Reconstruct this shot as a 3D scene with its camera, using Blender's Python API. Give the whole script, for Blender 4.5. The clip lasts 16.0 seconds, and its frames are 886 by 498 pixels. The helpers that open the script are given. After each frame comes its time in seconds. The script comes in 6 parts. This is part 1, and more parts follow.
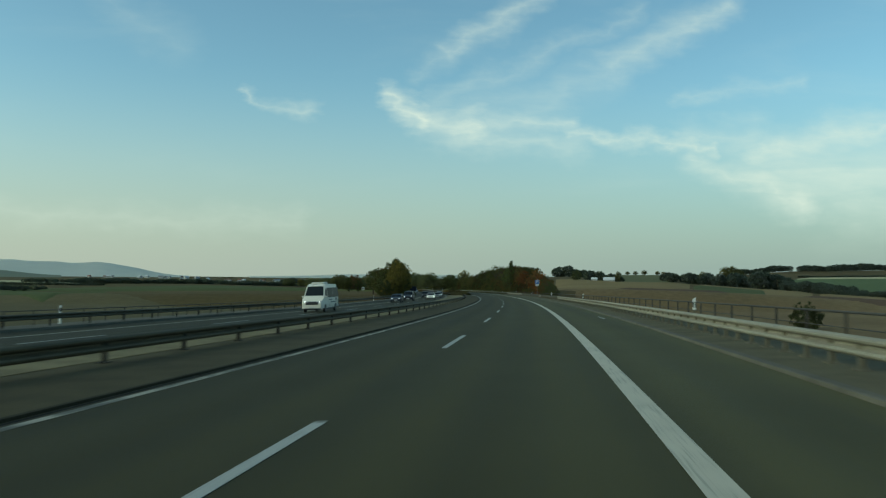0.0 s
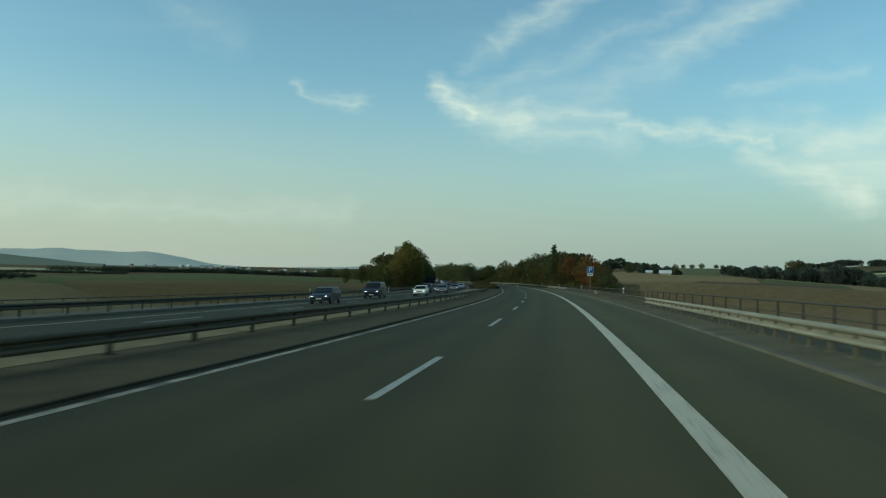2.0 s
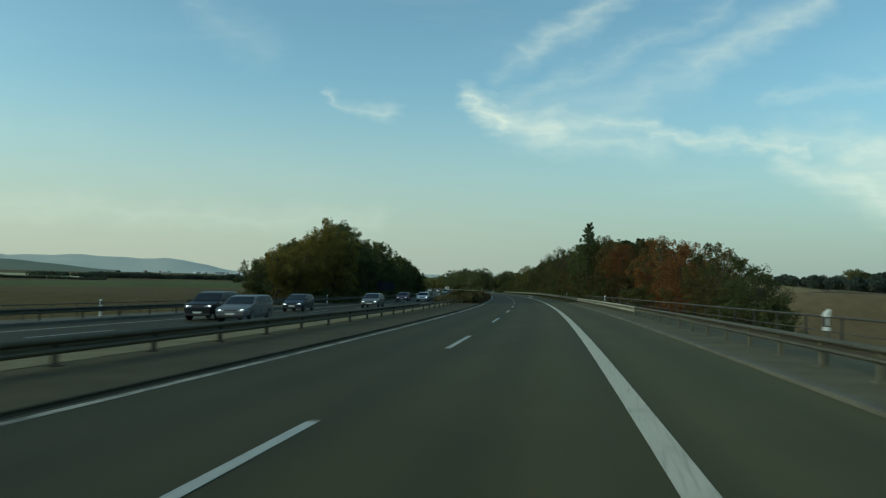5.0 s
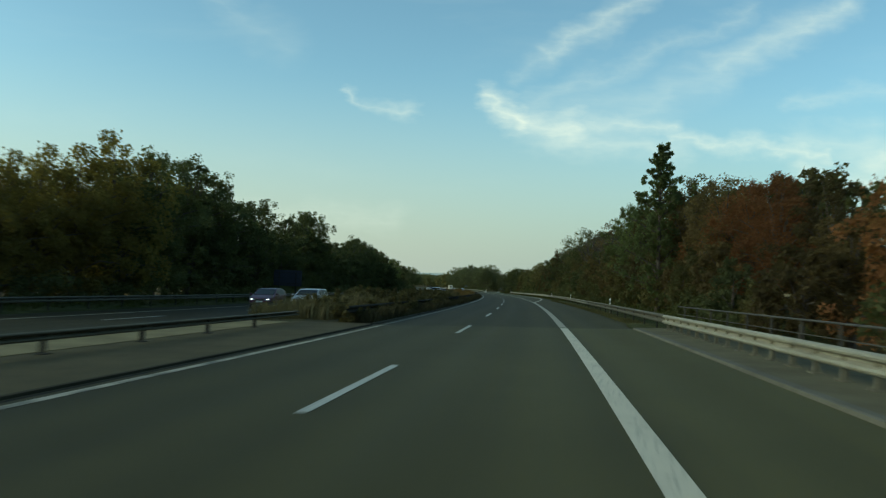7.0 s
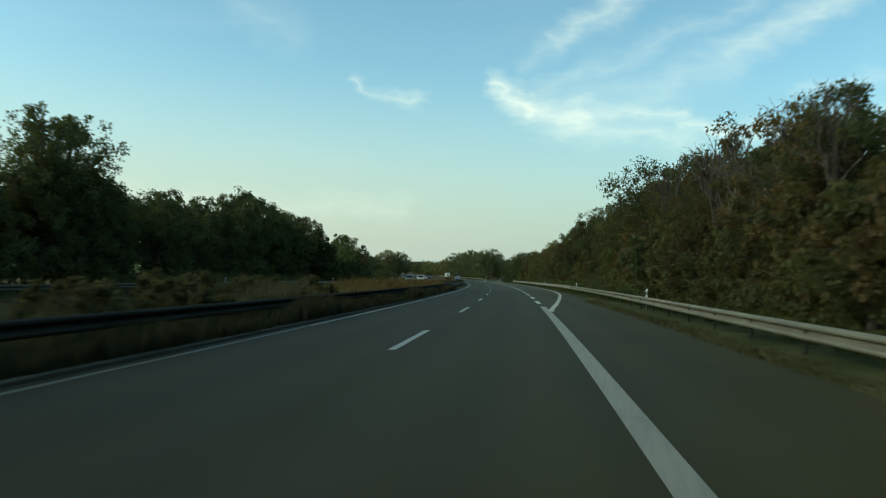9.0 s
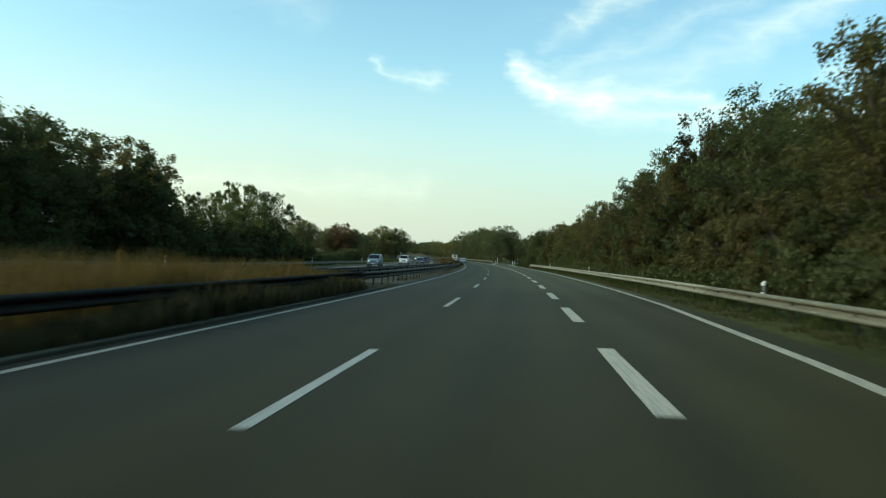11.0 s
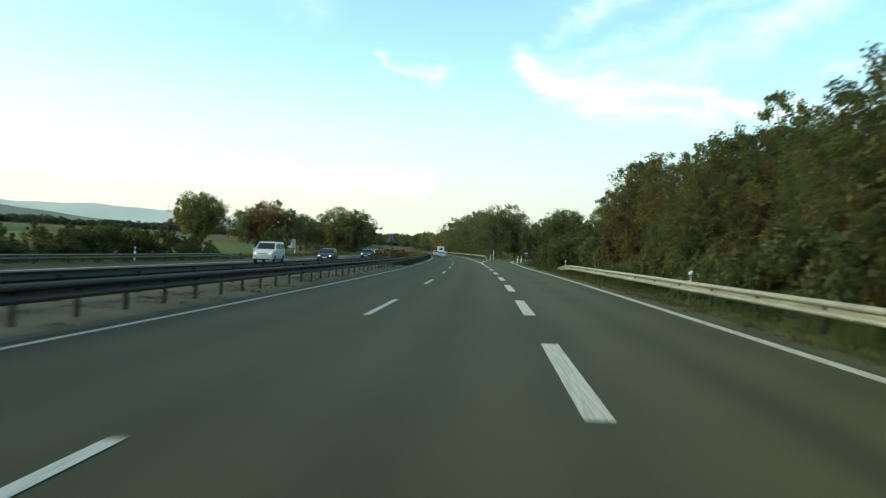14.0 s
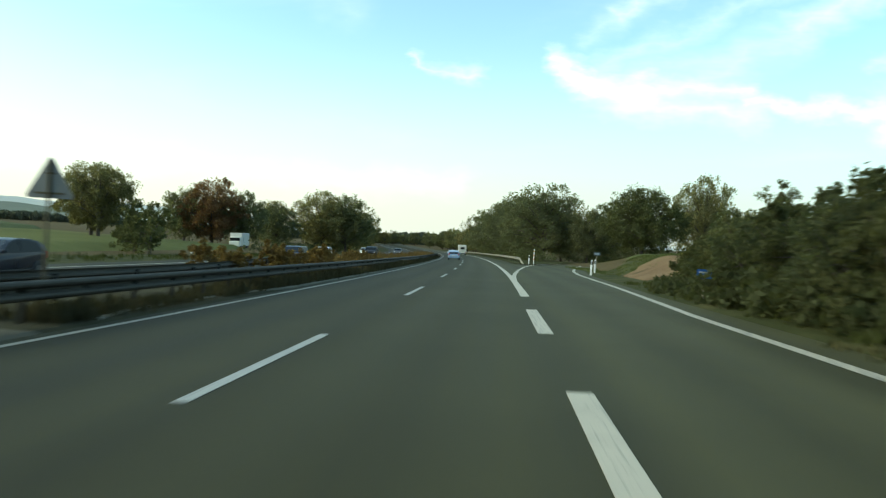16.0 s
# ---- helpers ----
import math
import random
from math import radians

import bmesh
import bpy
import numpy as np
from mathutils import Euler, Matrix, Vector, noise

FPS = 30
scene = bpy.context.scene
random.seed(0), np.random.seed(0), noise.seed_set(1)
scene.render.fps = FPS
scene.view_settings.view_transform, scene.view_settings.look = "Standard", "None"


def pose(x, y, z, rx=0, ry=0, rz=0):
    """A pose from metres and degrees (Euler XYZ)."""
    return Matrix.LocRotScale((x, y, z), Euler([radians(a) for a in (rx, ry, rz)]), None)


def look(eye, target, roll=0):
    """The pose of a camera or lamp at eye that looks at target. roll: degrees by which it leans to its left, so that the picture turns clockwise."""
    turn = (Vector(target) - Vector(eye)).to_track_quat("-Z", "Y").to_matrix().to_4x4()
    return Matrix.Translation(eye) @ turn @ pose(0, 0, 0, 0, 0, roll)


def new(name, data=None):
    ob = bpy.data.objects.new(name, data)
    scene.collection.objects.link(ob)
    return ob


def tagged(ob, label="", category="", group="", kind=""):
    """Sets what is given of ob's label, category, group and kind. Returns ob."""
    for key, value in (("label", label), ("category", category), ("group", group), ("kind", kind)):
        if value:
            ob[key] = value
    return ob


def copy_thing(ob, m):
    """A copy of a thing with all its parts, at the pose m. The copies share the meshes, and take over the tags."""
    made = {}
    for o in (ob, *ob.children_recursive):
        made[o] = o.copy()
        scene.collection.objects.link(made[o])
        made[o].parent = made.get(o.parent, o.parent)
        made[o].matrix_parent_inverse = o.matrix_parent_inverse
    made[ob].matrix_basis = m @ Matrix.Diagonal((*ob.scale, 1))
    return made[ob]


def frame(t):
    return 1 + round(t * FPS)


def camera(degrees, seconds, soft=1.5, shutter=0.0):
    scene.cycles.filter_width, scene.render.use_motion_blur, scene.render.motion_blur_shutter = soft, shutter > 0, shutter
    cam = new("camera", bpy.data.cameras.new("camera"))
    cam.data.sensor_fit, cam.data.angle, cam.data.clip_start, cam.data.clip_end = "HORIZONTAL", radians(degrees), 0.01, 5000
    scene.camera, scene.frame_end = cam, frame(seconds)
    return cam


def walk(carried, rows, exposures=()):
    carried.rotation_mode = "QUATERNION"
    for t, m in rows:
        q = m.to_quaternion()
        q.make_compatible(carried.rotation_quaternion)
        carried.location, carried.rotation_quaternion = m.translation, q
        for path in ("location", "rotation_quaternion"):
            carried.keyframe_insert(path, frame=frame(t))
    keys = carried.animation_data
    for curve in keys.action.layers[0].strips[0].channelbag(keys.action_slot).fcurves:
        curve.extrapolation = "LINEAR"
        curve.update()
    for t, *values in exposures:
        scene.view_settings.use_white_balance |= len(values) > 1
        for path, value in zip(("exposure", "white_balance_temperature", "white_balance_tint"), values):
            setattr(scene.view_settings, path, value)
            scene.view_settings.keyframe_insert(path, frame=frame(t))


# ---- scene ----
cam = camera(58.5, 16.0, soft=1.25, shutter=0.25)
PATH = [
    (0.0, pose(2.527, -2.605, 1.576, 92.07, -0.59, 7.27)),
    (0.5, pose(2.370, 13.726, 1.314, 92.35, -1.50, 7.67)),
    (1.0, pose(2.232, 29.931, 1.053, 91.96, -1.10, 8.21)),
    (1.5, pose(1.901, 46.115, 0.787, 91.45, -0.82, 9.68)),
    (2.0, pose(1.403, 62.391, 0.519, 91.46, -1.08, 10.73)),
    (2.5, pose(0.796, 78.545, 0.257, 91.82, -1.98, 10.38)),
    (3.0, pose(0.150, 94.663, 0.001, 92.35, -1.76, 8.94)),
    (3.5, pose(-0.670, 110.736, -0.254, 93.25, -0.15, 12.12)),
    (4.0, pose(-1.583, 126.911, -0.535, 92.47, -1.21, 12.02)),
    (4.5, pose(-2.633, 143.245, -0.755, 92.12, -1.08, 12.60)),
    (7.0, pose(-10.300, 225.069, -1.948, 91.98, -2.60, 14.02)),
    (7.5, pose(-12.379, 242.230, -2.188, 91.47, -2.01, 13.67)),
    (8.0, pose(-14.506, 258.354, -2.410, 92.10, -1.84, 15.08)),
    (8.5, pose(-16.804, 274.260, -2.629, 90.93, -4.93, 13.27)),
    (9.0, pose(-19.039, 289.912, -2.839, 91.13, -2.42, 14.63)),
    (9.5, pose(-21.377, 305.371, -3.051, 90.04, -2.63, 14.61)),
    (9.7, pose(-22.377, 311.577, -3.139, 89.86, -2.55, 15.02)),
    (12.0, pose(-35.231, 384.082, -4.202, 89.75, -3.19, 16.09)),
    (12.5, pose(-38.165, 399.937, -4.430, 88.92, -2.96, 15.83)),
    (13.0, pose(-41.220, 415.870, -4.658, 88.24, -2.80, 16.08)),
    (13.5, pose(-44.406, 431.759, -4.884, 89.49, -3.50, 15.90)),
    (14.0, pose(-47.776, 447.459, -5.108, 89.35, -3.29, 16.27)),
    (14.5, pose(-51.287, 463.231, -5.331, 89.13, -3.12, 16.89)),
    (15.0, pose(-54.976, 479.066, -5.553, 89.12, -3.33, 17.78)),
    (15.5, pose(-58.761, 494.790, -5.771, 89.12, -3.38, 17.89)),
    (16.0, pose(-62.697, 510.478, -5.987, 89.23, -3.31, 18.69)),
]
walk(cam, PATH, [(0.0, 0.31, 6500, -8), (4.7, 0.31, 6500, -8), (7.0, 0.5, 6600, -7), (8.0, 0.6, 6640, -7), (9.0, 0.7, 6640, -7), (9.7, 0.75, 6640, -7), (11.8, 1.25, 6960, -2), (13.5, 1.4, 6980, -1), (16.0, 1.38, 6940, 0)])

# ---------------------------------------------------------------- light
SUN_AZ = 116.0      # degrees to the left of +y
SUN_EL = 26.0
world = bpy.data.worlds.new("sky")
scene.world = world
world.use_nodes = True


class Nodes:
    """Small helper that adds and links shader nodes."""

    def __init__(self, tree):
        self.tree = tree
        tree.nodes.clear()

    def add(self, kind, **props):
        n = self.tree.nodes.new(kind)
        for k, v in props.items():
            setattr(n, k, v)
        return n

    def put(self, socket, value):
        if isinstance(value, bpy.types.NodeSocket):
            self.tree.links.new(value, socket)
        elif value is not None:
            socket.default_value = value

    def math(self, op, a, b=None, c=None, clamp=False):
        n = self.add("ShaderNodeMath", operation=op, use_clamp=clamp)
        for i, v in enumerate((a, b, c)):
            if v is not None:
                self.put(n.inputs[i], v)
        return n.outputs[0]

    def mix(self, fac, a, b, blend="MIX"):
        n = self.add("ShaderNodeMix", data_type="RGBA", blend_type=blend)
        self.put(n.inputs[0], fac)
        for s, v in ((n.inputs[6], a), (n.inputs[7], b)):
            self.put(s, (*v, 1) if isinstance(v, tuple) and len(v) == 3 else v)
        return n.outputs[2]

    def noise(self, vec, scale, detail=3.0, rough=0.55, dist=0.0):
        n = self.add("ShaderNodeTexNoise")
        self.put(n.inputs["Vector"], vec)
        n.inputs["Scale"].default_value = scale
        n.inputs["Detail"].default_value = detail
        n.inputs["Roughness"].default_value = rough
        n.inputs["Distortion"].default_value = dist
        return n.outputs["Fac"]

    def ramp(self, fac, stops):
        n = self.add("ShaderNodeValToRGB")
        self.put(n.inputs[0], fac)
        e = n.color_ramp.elements
        while len(e) < len(stops):
            e.new(0.5)
        for i, (p, c) in enumerate(stops):
            e[i].position = p
            e[i].color = (*c, 1) if isinstance(c, tuple) else (c, c, c, 1)
        return n.outputs[0]

    def mapping(self, vec, scale=(1, 1, 1), rot=(0, 0, 0), loc=(0, 0, 0)):
        n = self.add("ShaderNodeMapping")
        self.put(n.inputs[0], vec)
        n.inputs["Location"].default_value = loc
        n.inputs["Rotation"].default_value = rot
        n.inputs["Scale"].default_value = scale
        return n.outputs[0]

    def smooth(self, x, lo, hi):
        n = self.add("ShaderNodeMapRange", interpolation_type="SMOOTHSTEP")
        self.put(n.inputs[0], x)
        n.inputs[1].default_value, n.inputs[2].default_value = lo, hi
        return n.outputs[0]


def build_sky():
    k = Nodes(world.node_tree)
    out = k.add("ShaderNodeOutputWorld")
    bg = k.add("ShaderNodeBackground")
    sky = k.add("ShaderNodeTexSky", sky_type="NISHITA", sun_disc=False)
    sky.sun_elevation = radians(SUN_EL)
    sky.sun_rotation = radians(-SUN_AZ)
    sky.altitude, sky.air_density, sky.dust_density, sky.ozone_density = 400, 1.0, 2.0, 1.0
    tc = k.add("ShaderNodeTexCoord")
    # axes of the sky that faces 12 degrees left of +y
    turned = k.add("ShaderNodeVectorRotate", rotation_type="Z_AXIS")
    k.put(turned.inputs["Vector"], tc.outputs["Generated"])
    turned.inputs["Angle"].default_value = radians(-12.12)
    sep = k.add("ShaderNodeSeparateXYZ")
    k.put(sep.inputs[0], turned.outputs[0])
    ahead = k.math("MAXIMUM", sep.outputs[1], 0.05)
    u0 = k.math("DIVIDE", sep.outputs[0], ahead)
    v0 = k.math("DIVIDE", sep.outputs[2], ahead)
    uv = k.add("ShaderNodeCombineXYZ")
    k.put(uv.inputs[0], u0), k.put(uv.inputs[1], v0)
    warp = k.add("ShaderNodeTexNoise")
    k.put(warp.inputs["Vector"], uv.outputs[0])
    warp.inputs["Scale"].default_value, warp.inputs["Detail"].default_value = 14, 4
    wsep = k.add("ShaderNodeSeparateColor")
    k.put(wsep.inputs[0], warp.outputs["Color"])
    u = k.math("MULTIPLY_ADD", k.math("SUBTRACT", wsep.outputs[0], 0.5), 0.05, u0)
    v = k.math("MULTIPLY_ADD", k.math("SUBTRACT", wsep.outputs[1], 0.5), 0.05, v0)
    fray = k.add("ShaderNodeTexNoise")
    k.put(fray.inputs["Vector"], k.mapping(uv.outputs[0], (30, 75, 1), (0, 0, radians(-30))))
    fray.inputs["Scale"].default_value, fray.inputs["Detail"].default_value = 1.0, 5
    fsep = k.add("ShaderNodeSeparateColor")
    k.put(fsep.inputs[0], fray.outputs["Color"])
    u = k.math("MULTIPLY_ADD", k.math("SUBTRACT", fsep.outputs[0], 0.5), 0.035, u)
    v = k.math("MULTIPLY_ADD", k.math("SUBTRACT", fsep.outputs[1], 0.5), 0.028, v)
    # cirrus strokes: start, end, half-widths, strength
    fan = [
        ((0.012, 0.232), (0.057, 0.203), 0.009, 0.013, 0.78),
        ((0.050, 0.204), (0.128, 0.199), 0.013, 0.014, 0.70),
        ((0.120, 0.199), (0.250, 0.201), 0.016, 0.009, 0.46),
        ((0.060, 0.190), (0.250, 0.166), 0.013, 0.016, 0.38),
        ((0.045, 0.252), (0.088, 0.293), 0.008, 0.014, 0.16),
        ((0.088, 0.293), (0.210, 0.368), 0.012, 0.014, 0.42),
        ((0.050, 0.217), (0.338, 0.349), 0.012, 0.010, 0.20),
        ((0.190, 0.215), (0.300, 0.270), 0.026, 0.022, 0.22),
        ((0.300, 0.275), (0.460, 0.365), 0.020, 0.016, 0.42),
        ((0.384, 0.236), (0.560, 0.260), 0.008, 0.010, 0.22),
        ((0.250, 0.187), (0.440, 0.178), 0.009, 0.008, 0.55),
        ((0.080, 0.215), (0.220, 0.240), 0.022, 0.026, 0.20),
        ((-0.168, 0.233), (-0.084, 0.210), 0.005, 0.009, 0.40),
    ]
    puffs = [
        ((0.400, 0.190), (0.500, 0.190), 0.014, 0.020, 0.34),
        ((0.420, 0.157), (0.560, 0.108), 0.015, 0.022, 0.62),
        ((0.500, 0.165), (0.680, 0.213), 0.020, 0.018, 0.60),
        ((0.510, 0.150), (0.720, 0.145), 0.032, 0.055, 0.62),
        ((0.560, 0.115), (0.740, 0.090), 0.020, 0.030, 0.40),
        ((-0.340, 0.340), (-0.250, 0.290), 0.014, 0.020, 0.13),
        ((-0.720, 0.075), (-0.100, 0.068), 0.016, 0.012, 0.20),
    ]
    strokes = fan + puffs
    fibre = k.noise(k.mapping(uv.outputs[0], (7, 42, 1), (0, 0, radians(-32))), 1.0, 6, 0.62, 0.6)
    fibre = k.smooth(fibre, 0.25, 0.72)
    total = None
    for (ax, ay), (bx, by), w0, w1, power in strokes:
        dx, dy = bx - ax, by - ay
        ll = dx * dx + dy * dy
        pu, pv = k.math("SUBTRACT", u, ax), k.math("SUBTRACT", v, ay)
        t = k.math("MULTIPLY_ADD", pv, dy / ll, k.math("MULTIPLY", pu, dx / ll), clamp=True)
        du, dv = k.math("MULTIPLY_ADD", t, -dx, pu), k.math("MULTIPLY_ADD", t, -dy, pv)
        dist = k.math("SQRT", k.math("MULTIPLY_ADD", du, du, k.math("MULTIPLY", dv, dv)))
        width = k.math("MULTIPLY_ADD", t, w1 - w0, w0)
        near = k.math("SUBTRACT", 1.0, k.math("DIVIDE", dist, k.math("MULTIPLY", width, 2.1)), clamp=True)
        near = k.math("MULTIPLY", k.math("POWER", near, 1.5), power)
        total = near if total is None else k.math("MAXIMUM", k.math("MULTIPLY_ADD", near, 0.35, total), near)
    veil = k.math("MULTIPLY", total, k.math("MULTIPLY_ADD", fibre, 0.42, 0.55))
    thin = k.noise(k.mapping(uv.outputs[0], (2.2, 9, 1), (0, 0, radians(-25))), 1.0, 5, 0.6, 0.4)
    veil = k.math("ADD", veil, k.math("MULTIPLY", k.smooth(thin, 0.5, 0.85), 0.12), clamp=True)
    veil = k.math("MULTIPLY", veil, k.smooth(sep.outputs[2], 0.0, 0.06), clamp=True)
    # haze whitens the lowest sky
    low = k.math("SUBTRACT", 1.0, k.smooth(sep.outputs[2], -0.02, 0.26))
    tint = k.mix(1.0, sky.outputs[0], SKY_TINT, "MULTIPLY")
    # the haze is brighter and warmer towards the sun
    haze = k.mix(k.smooth(sep.outputs[0], -0.5, 0.62), HAZE, HAZE_FAR)
    tint = k.mix(k.math("MULTIPLY", low, 0.9), tint, haze)
    col = k.mix(veil, tint, CLOUD)
    k.put(bg.inputs[0], col)
    bg.inputs[1].default_value = SKY_POWER
    k.put(out.inputs[0], bg.outputs[0])


SKY_TINT = (1.2, 1.5, 1.47)
HAZE = (4.85, 5.05, 4.6)
HAZE_FAR = (3.2, 3.9, 3.9)
CLOUD = (7.6, 8.0, 7.4)
SKY_POWER = 0.085
build_sky()
sun = new("sun", bpy.data.lights.new("sun", "SUN"))
sun.data.energy, sun.data.angle, sun.data.color = 0.7, radians(25), (1.0, 0.85, 0.64)
az, el = radians(SUN_AZ), radians(SUN_EL)
sun.matrix_world = look((0, 0, 100), (math.sin(az) * 50, -math.cos(az) * 50, 100 - 50 * math.tan(el)))

# ---------------------------------------------------------------- the road's line
CROSS = 0.03
KAP = [0.558, 0.547, 0.524, 0.496, 0.487, 0.506, 0.539, 0.52, 0.436, 0.382, 0.43, 0.488, 0.506, 0.485, 0.453, 0.429, 0.411,
       0.395, 0.38, 0.365, 0.352, 0.342, 0.335]
GRADE = [-1.5, -1.656, -1.569, -1.425, -1.328, -1.459, -1.414, -1.323, -1.331, -1.331, -1.331, -1.331]
RS = np.arange(-160.0, 1601.0, 1.0)
_k = np.interp(RS, list(-40 + 40.0 * np.arange(23)) + [1000, 1200], KAP + [0.3, 0.0]) * 1e-3
RTH = np.concatenate([[0], np.cumsum((_k[1:] + _k[:-1]) / 2)])
RTH -= np.interp(0, RS, RTH)
_m = (RTH[1:] + RTH[:-1]) / 2
RX = np.concatenate([[0], np.cumsum(-np.sin(_m))])
RY = np.concatenate([[0], np.cumsum(np.cos(_m))])
RX -= np.interp(0, RS, RX)
RY -= np.interp(0, RS, RY)
_g = np.interp(RS, list(-40 + 80.0 * np.arange(12)) + [1000, 1300], GRADE + [-0.6, 0.0]) * 1e-2
RZ = np.concatenate([[0], np.cumsum((_g[1:] + _g[:-1]) / 2)])
RZ -= np.interp(0, RS, RZ)


def sag(s, d):
    """The bridge's left lane falls away a little more steeply than the right one."""
    t = np.clip((np.asarray(s, float) - 285) / 95, 0, 1)
    return -0.014 * np.clip(-np.asarray(d, float), 0, 8) * (1 - t * t * (3 - 2 * t))


def road(s, d, z=0.0):
    """World place of the point s metres along the lane line, d to its right, z above the carriageway's plane."""
    t = np.interp(s, RS, RTH)
    c = np.clip(d, -22, 11)
    return np.stack(np.broadcast_arrays(np.interp(s, RS, RX) + d * np.cos(t), np.interp(s, RS, RY) + d * np.sin(t),
                                        np.interp(s, RS, RZ) + CROSS * c + sag(s, d) + z), -1)


def heading(s):
    return float(np.interp(s, RS, RTH))


def at_road(s, d, z=0.0, turn=0.0, size=1.0):
    """Pose of a thing that stands upright beside the road; its y looks along the road."""
    p = road(s, d, z)
    return Matrix.Translation(p.tolist()) @ Matrix.Rotation(heading(s) + radians(turn), 4, "Z") @ Matrix.Scale(size, 4)


def step(x, a, b):
    t = np.clip((x - a) / (b - a), 0, 1)
    return t * t * (3 - 2 * t)


def nearest(x, y):
    """Road coordinates of world points."""
    x, y = np.asarray(x, float), np.asarray(y, float)
    ks = RS[::8]
    kx, ky = RX[::8], RY[::8]
    i = np.argmin((x[..., None] - kx) ** 2 + (y[..., None] - ky) ** 2, -1)
    th = RTH[::8][i]
    ex, ey = x - kx[i], y - ky[i]
    return ks[i] - ex * np.sin(th) + ey * np.cos(th), ex * np.cos(th) + ey * np.sin(th)


def verge(s, d):
    """Height of the open ground above the carriageway's plane, beside the road."""
    deck = 1 - step(s, 246, 268)
    r = np.maximum(d - 10.0, 0)
    lf = np.maximum(-25.2 - d, 0)
    right = deck * -np.minimum(r * 0.55, 5.5) + (1 - deck) * np.minimum(r * 0.16, 1.3) * (1 - step(s, 530, 560))
    ramp_edge = np.interp(s, [545, 571, 588, 605, 628, 660], [8.8, 9.7, 11.5, 14.0, 18.5, 24.0])
    right = right + 1.75 * step(d - ramp_edge, 1.0, 6.5) * step(s, 550, 566) * (1 - step(s, 640, 690))
    left = deck * -np.minimum(lf * 0.35, 4.5) + (1 - deck) * np.minimum(lf * 0.012, 2.2)
    return np.where(d > 0, right, left)


def wave(x, y, size, seed):
    """Smooth rolling noise made of a few sine waves."""
    a = np.sin(x / size + seed) * np.cos(y / size * 1.3 + seed * 2.1)
    b = np.sin((x + y) / size * 0.7 + seed * 1.7) + np.cos((x - 0.6 * y) / size * 1.9 + seed * 0.3) * 0.5
    return (a + b) / 2.2


# the valley and the rise to the right: heights along bearings (degrees to the right of +y)
VALE_B = [-0.1, 1.7, 2.9, 5.4, 8.4, 10.4, 12.0, 13.3, 14.0, 16.2, 16.5, 16.9, 19.1, 22.0]
VALE_R = [1000, 1000, 1000, 1000, 1000, 1000, 978, 960, 950, 900, 887, 868, 760, 650]
VALE_Z = [1.2, 0.8, -0.1, -2.0, -2.1, -3.7, -5.3, -6.5, -7.1, -8.5, -8.7, -9.0, -10.2, -10.7]
RISE_Z = [4.1, 6.7, 6.0, 9.8, 10.5, 8.9, 9.3, 9.6, 9.8, 6.4, 6.8, 7.5, 8.3, 9.2]
CREST_Z = [2.1, 3.1, 3.7, 5.0, 6.6, 7.6, 8.4, 13.6, 16.4, 24.7, 21.5, 23.3, 24.3, 27.0]


def at_bearing(b, r):
    return 2.5 + r * math.sin(radians(b)), -2.6 + r * math.cos(radians(b))


def vale(x, y):
    b, r = np.degrees(np.arctan2(x - 2.5, y + 2.6)), np.hypot(x - 2.5, y + 2.6)
    foot = np.interp(b, VALE_B, VALE_R)
    z0 = -8.5 + wave(x, y, 210, 1.3) * 1.2
    t = np.clip((r - 240) / (foot - 240), 0, 1)
    z = z0 * (1 - t) + np.interp(b, VALE_B, VALE_Z) * t
    t = np.clip((r - foot - 60) / (1440 - foot), 0, 1)
    z = z * (1 - t) + np.interp(b, VALE_B, RISE_Z) * t
    t = np.clip((r - 1500) / 300, 0, 1)
    return z * (1 - t) + np.interp(b, VALE_B, CREST_Z) * t, step(b, -1.8, 0.6)


def ground_z(x, y):
    x, y = np.asarray(x, float), np.asarray(y, float)
    s, d = nearest(x, y)
    near = np.interp(s, RS, RZ) + CROSS * np.clip(d, -22, 11) + sag(s, d) + verge(s, d)
    dist = np.hypot(x, y)
    far = -8.5 + wave(x, y, 210, 1.3) * 1.5 + 5.5 * step(x, -60, 40) * step(y, 250, 620) + 4.0 * step(dist, 900, 2500) + 10.0 * step(dist, 620, 1100) * step(x, -60, 60)
    far = far - 2.0 * step(-x, 100, 500)
    right, kr = vale(x, y)
    far = far * (1 - kr) + right * kr
    k = step(np.abs(d + 6), 45, 230)
    return near * (1 - k) + far * k


# ---------------------------------------------------------------- mesh helpers
def mesh_of(name, verts, faces, uvs=None, smooth=False):
    me = bpy.data.meshes.new(name)
    me.from_pydata([tuple(v) for v in verts], [], faces)
    if uvs is not None:
        layer = me.uv_layers.new(name="road")
        flat = np.asarray(uvs, float)[np.array([i for f in faces for i in f])]
        layer.data.foreach_set("uv", flat.ravel())
    if smooth:
        me.polygons.foreach_set("use_smooth", [True] * len(me.polygons))
    me.update()
    return me


def thing(name, me, material, label="", category="", group="", kind="", parent=None):
    ob = new(name, me)
    if me is not None and material is not None:
        me.materials.clear()
        me.materials.append(material)
    if parent is not None:
        ob.parent = parent
    return tagged(ob, label, category, group, kind)


def part(name, bm, material, parent, label=""):
    """Links a bmesh (or a mesh) as one mesh object under a thing or a part."""
    if isinstance(bm, bmesh.types.BMesh):
        me = bpy.data.meshes.new(name)
        bm.to_mesh(me)
        bm.free()
    else:
        me = bm
    return thing(name, me, material, label, parent=parent)


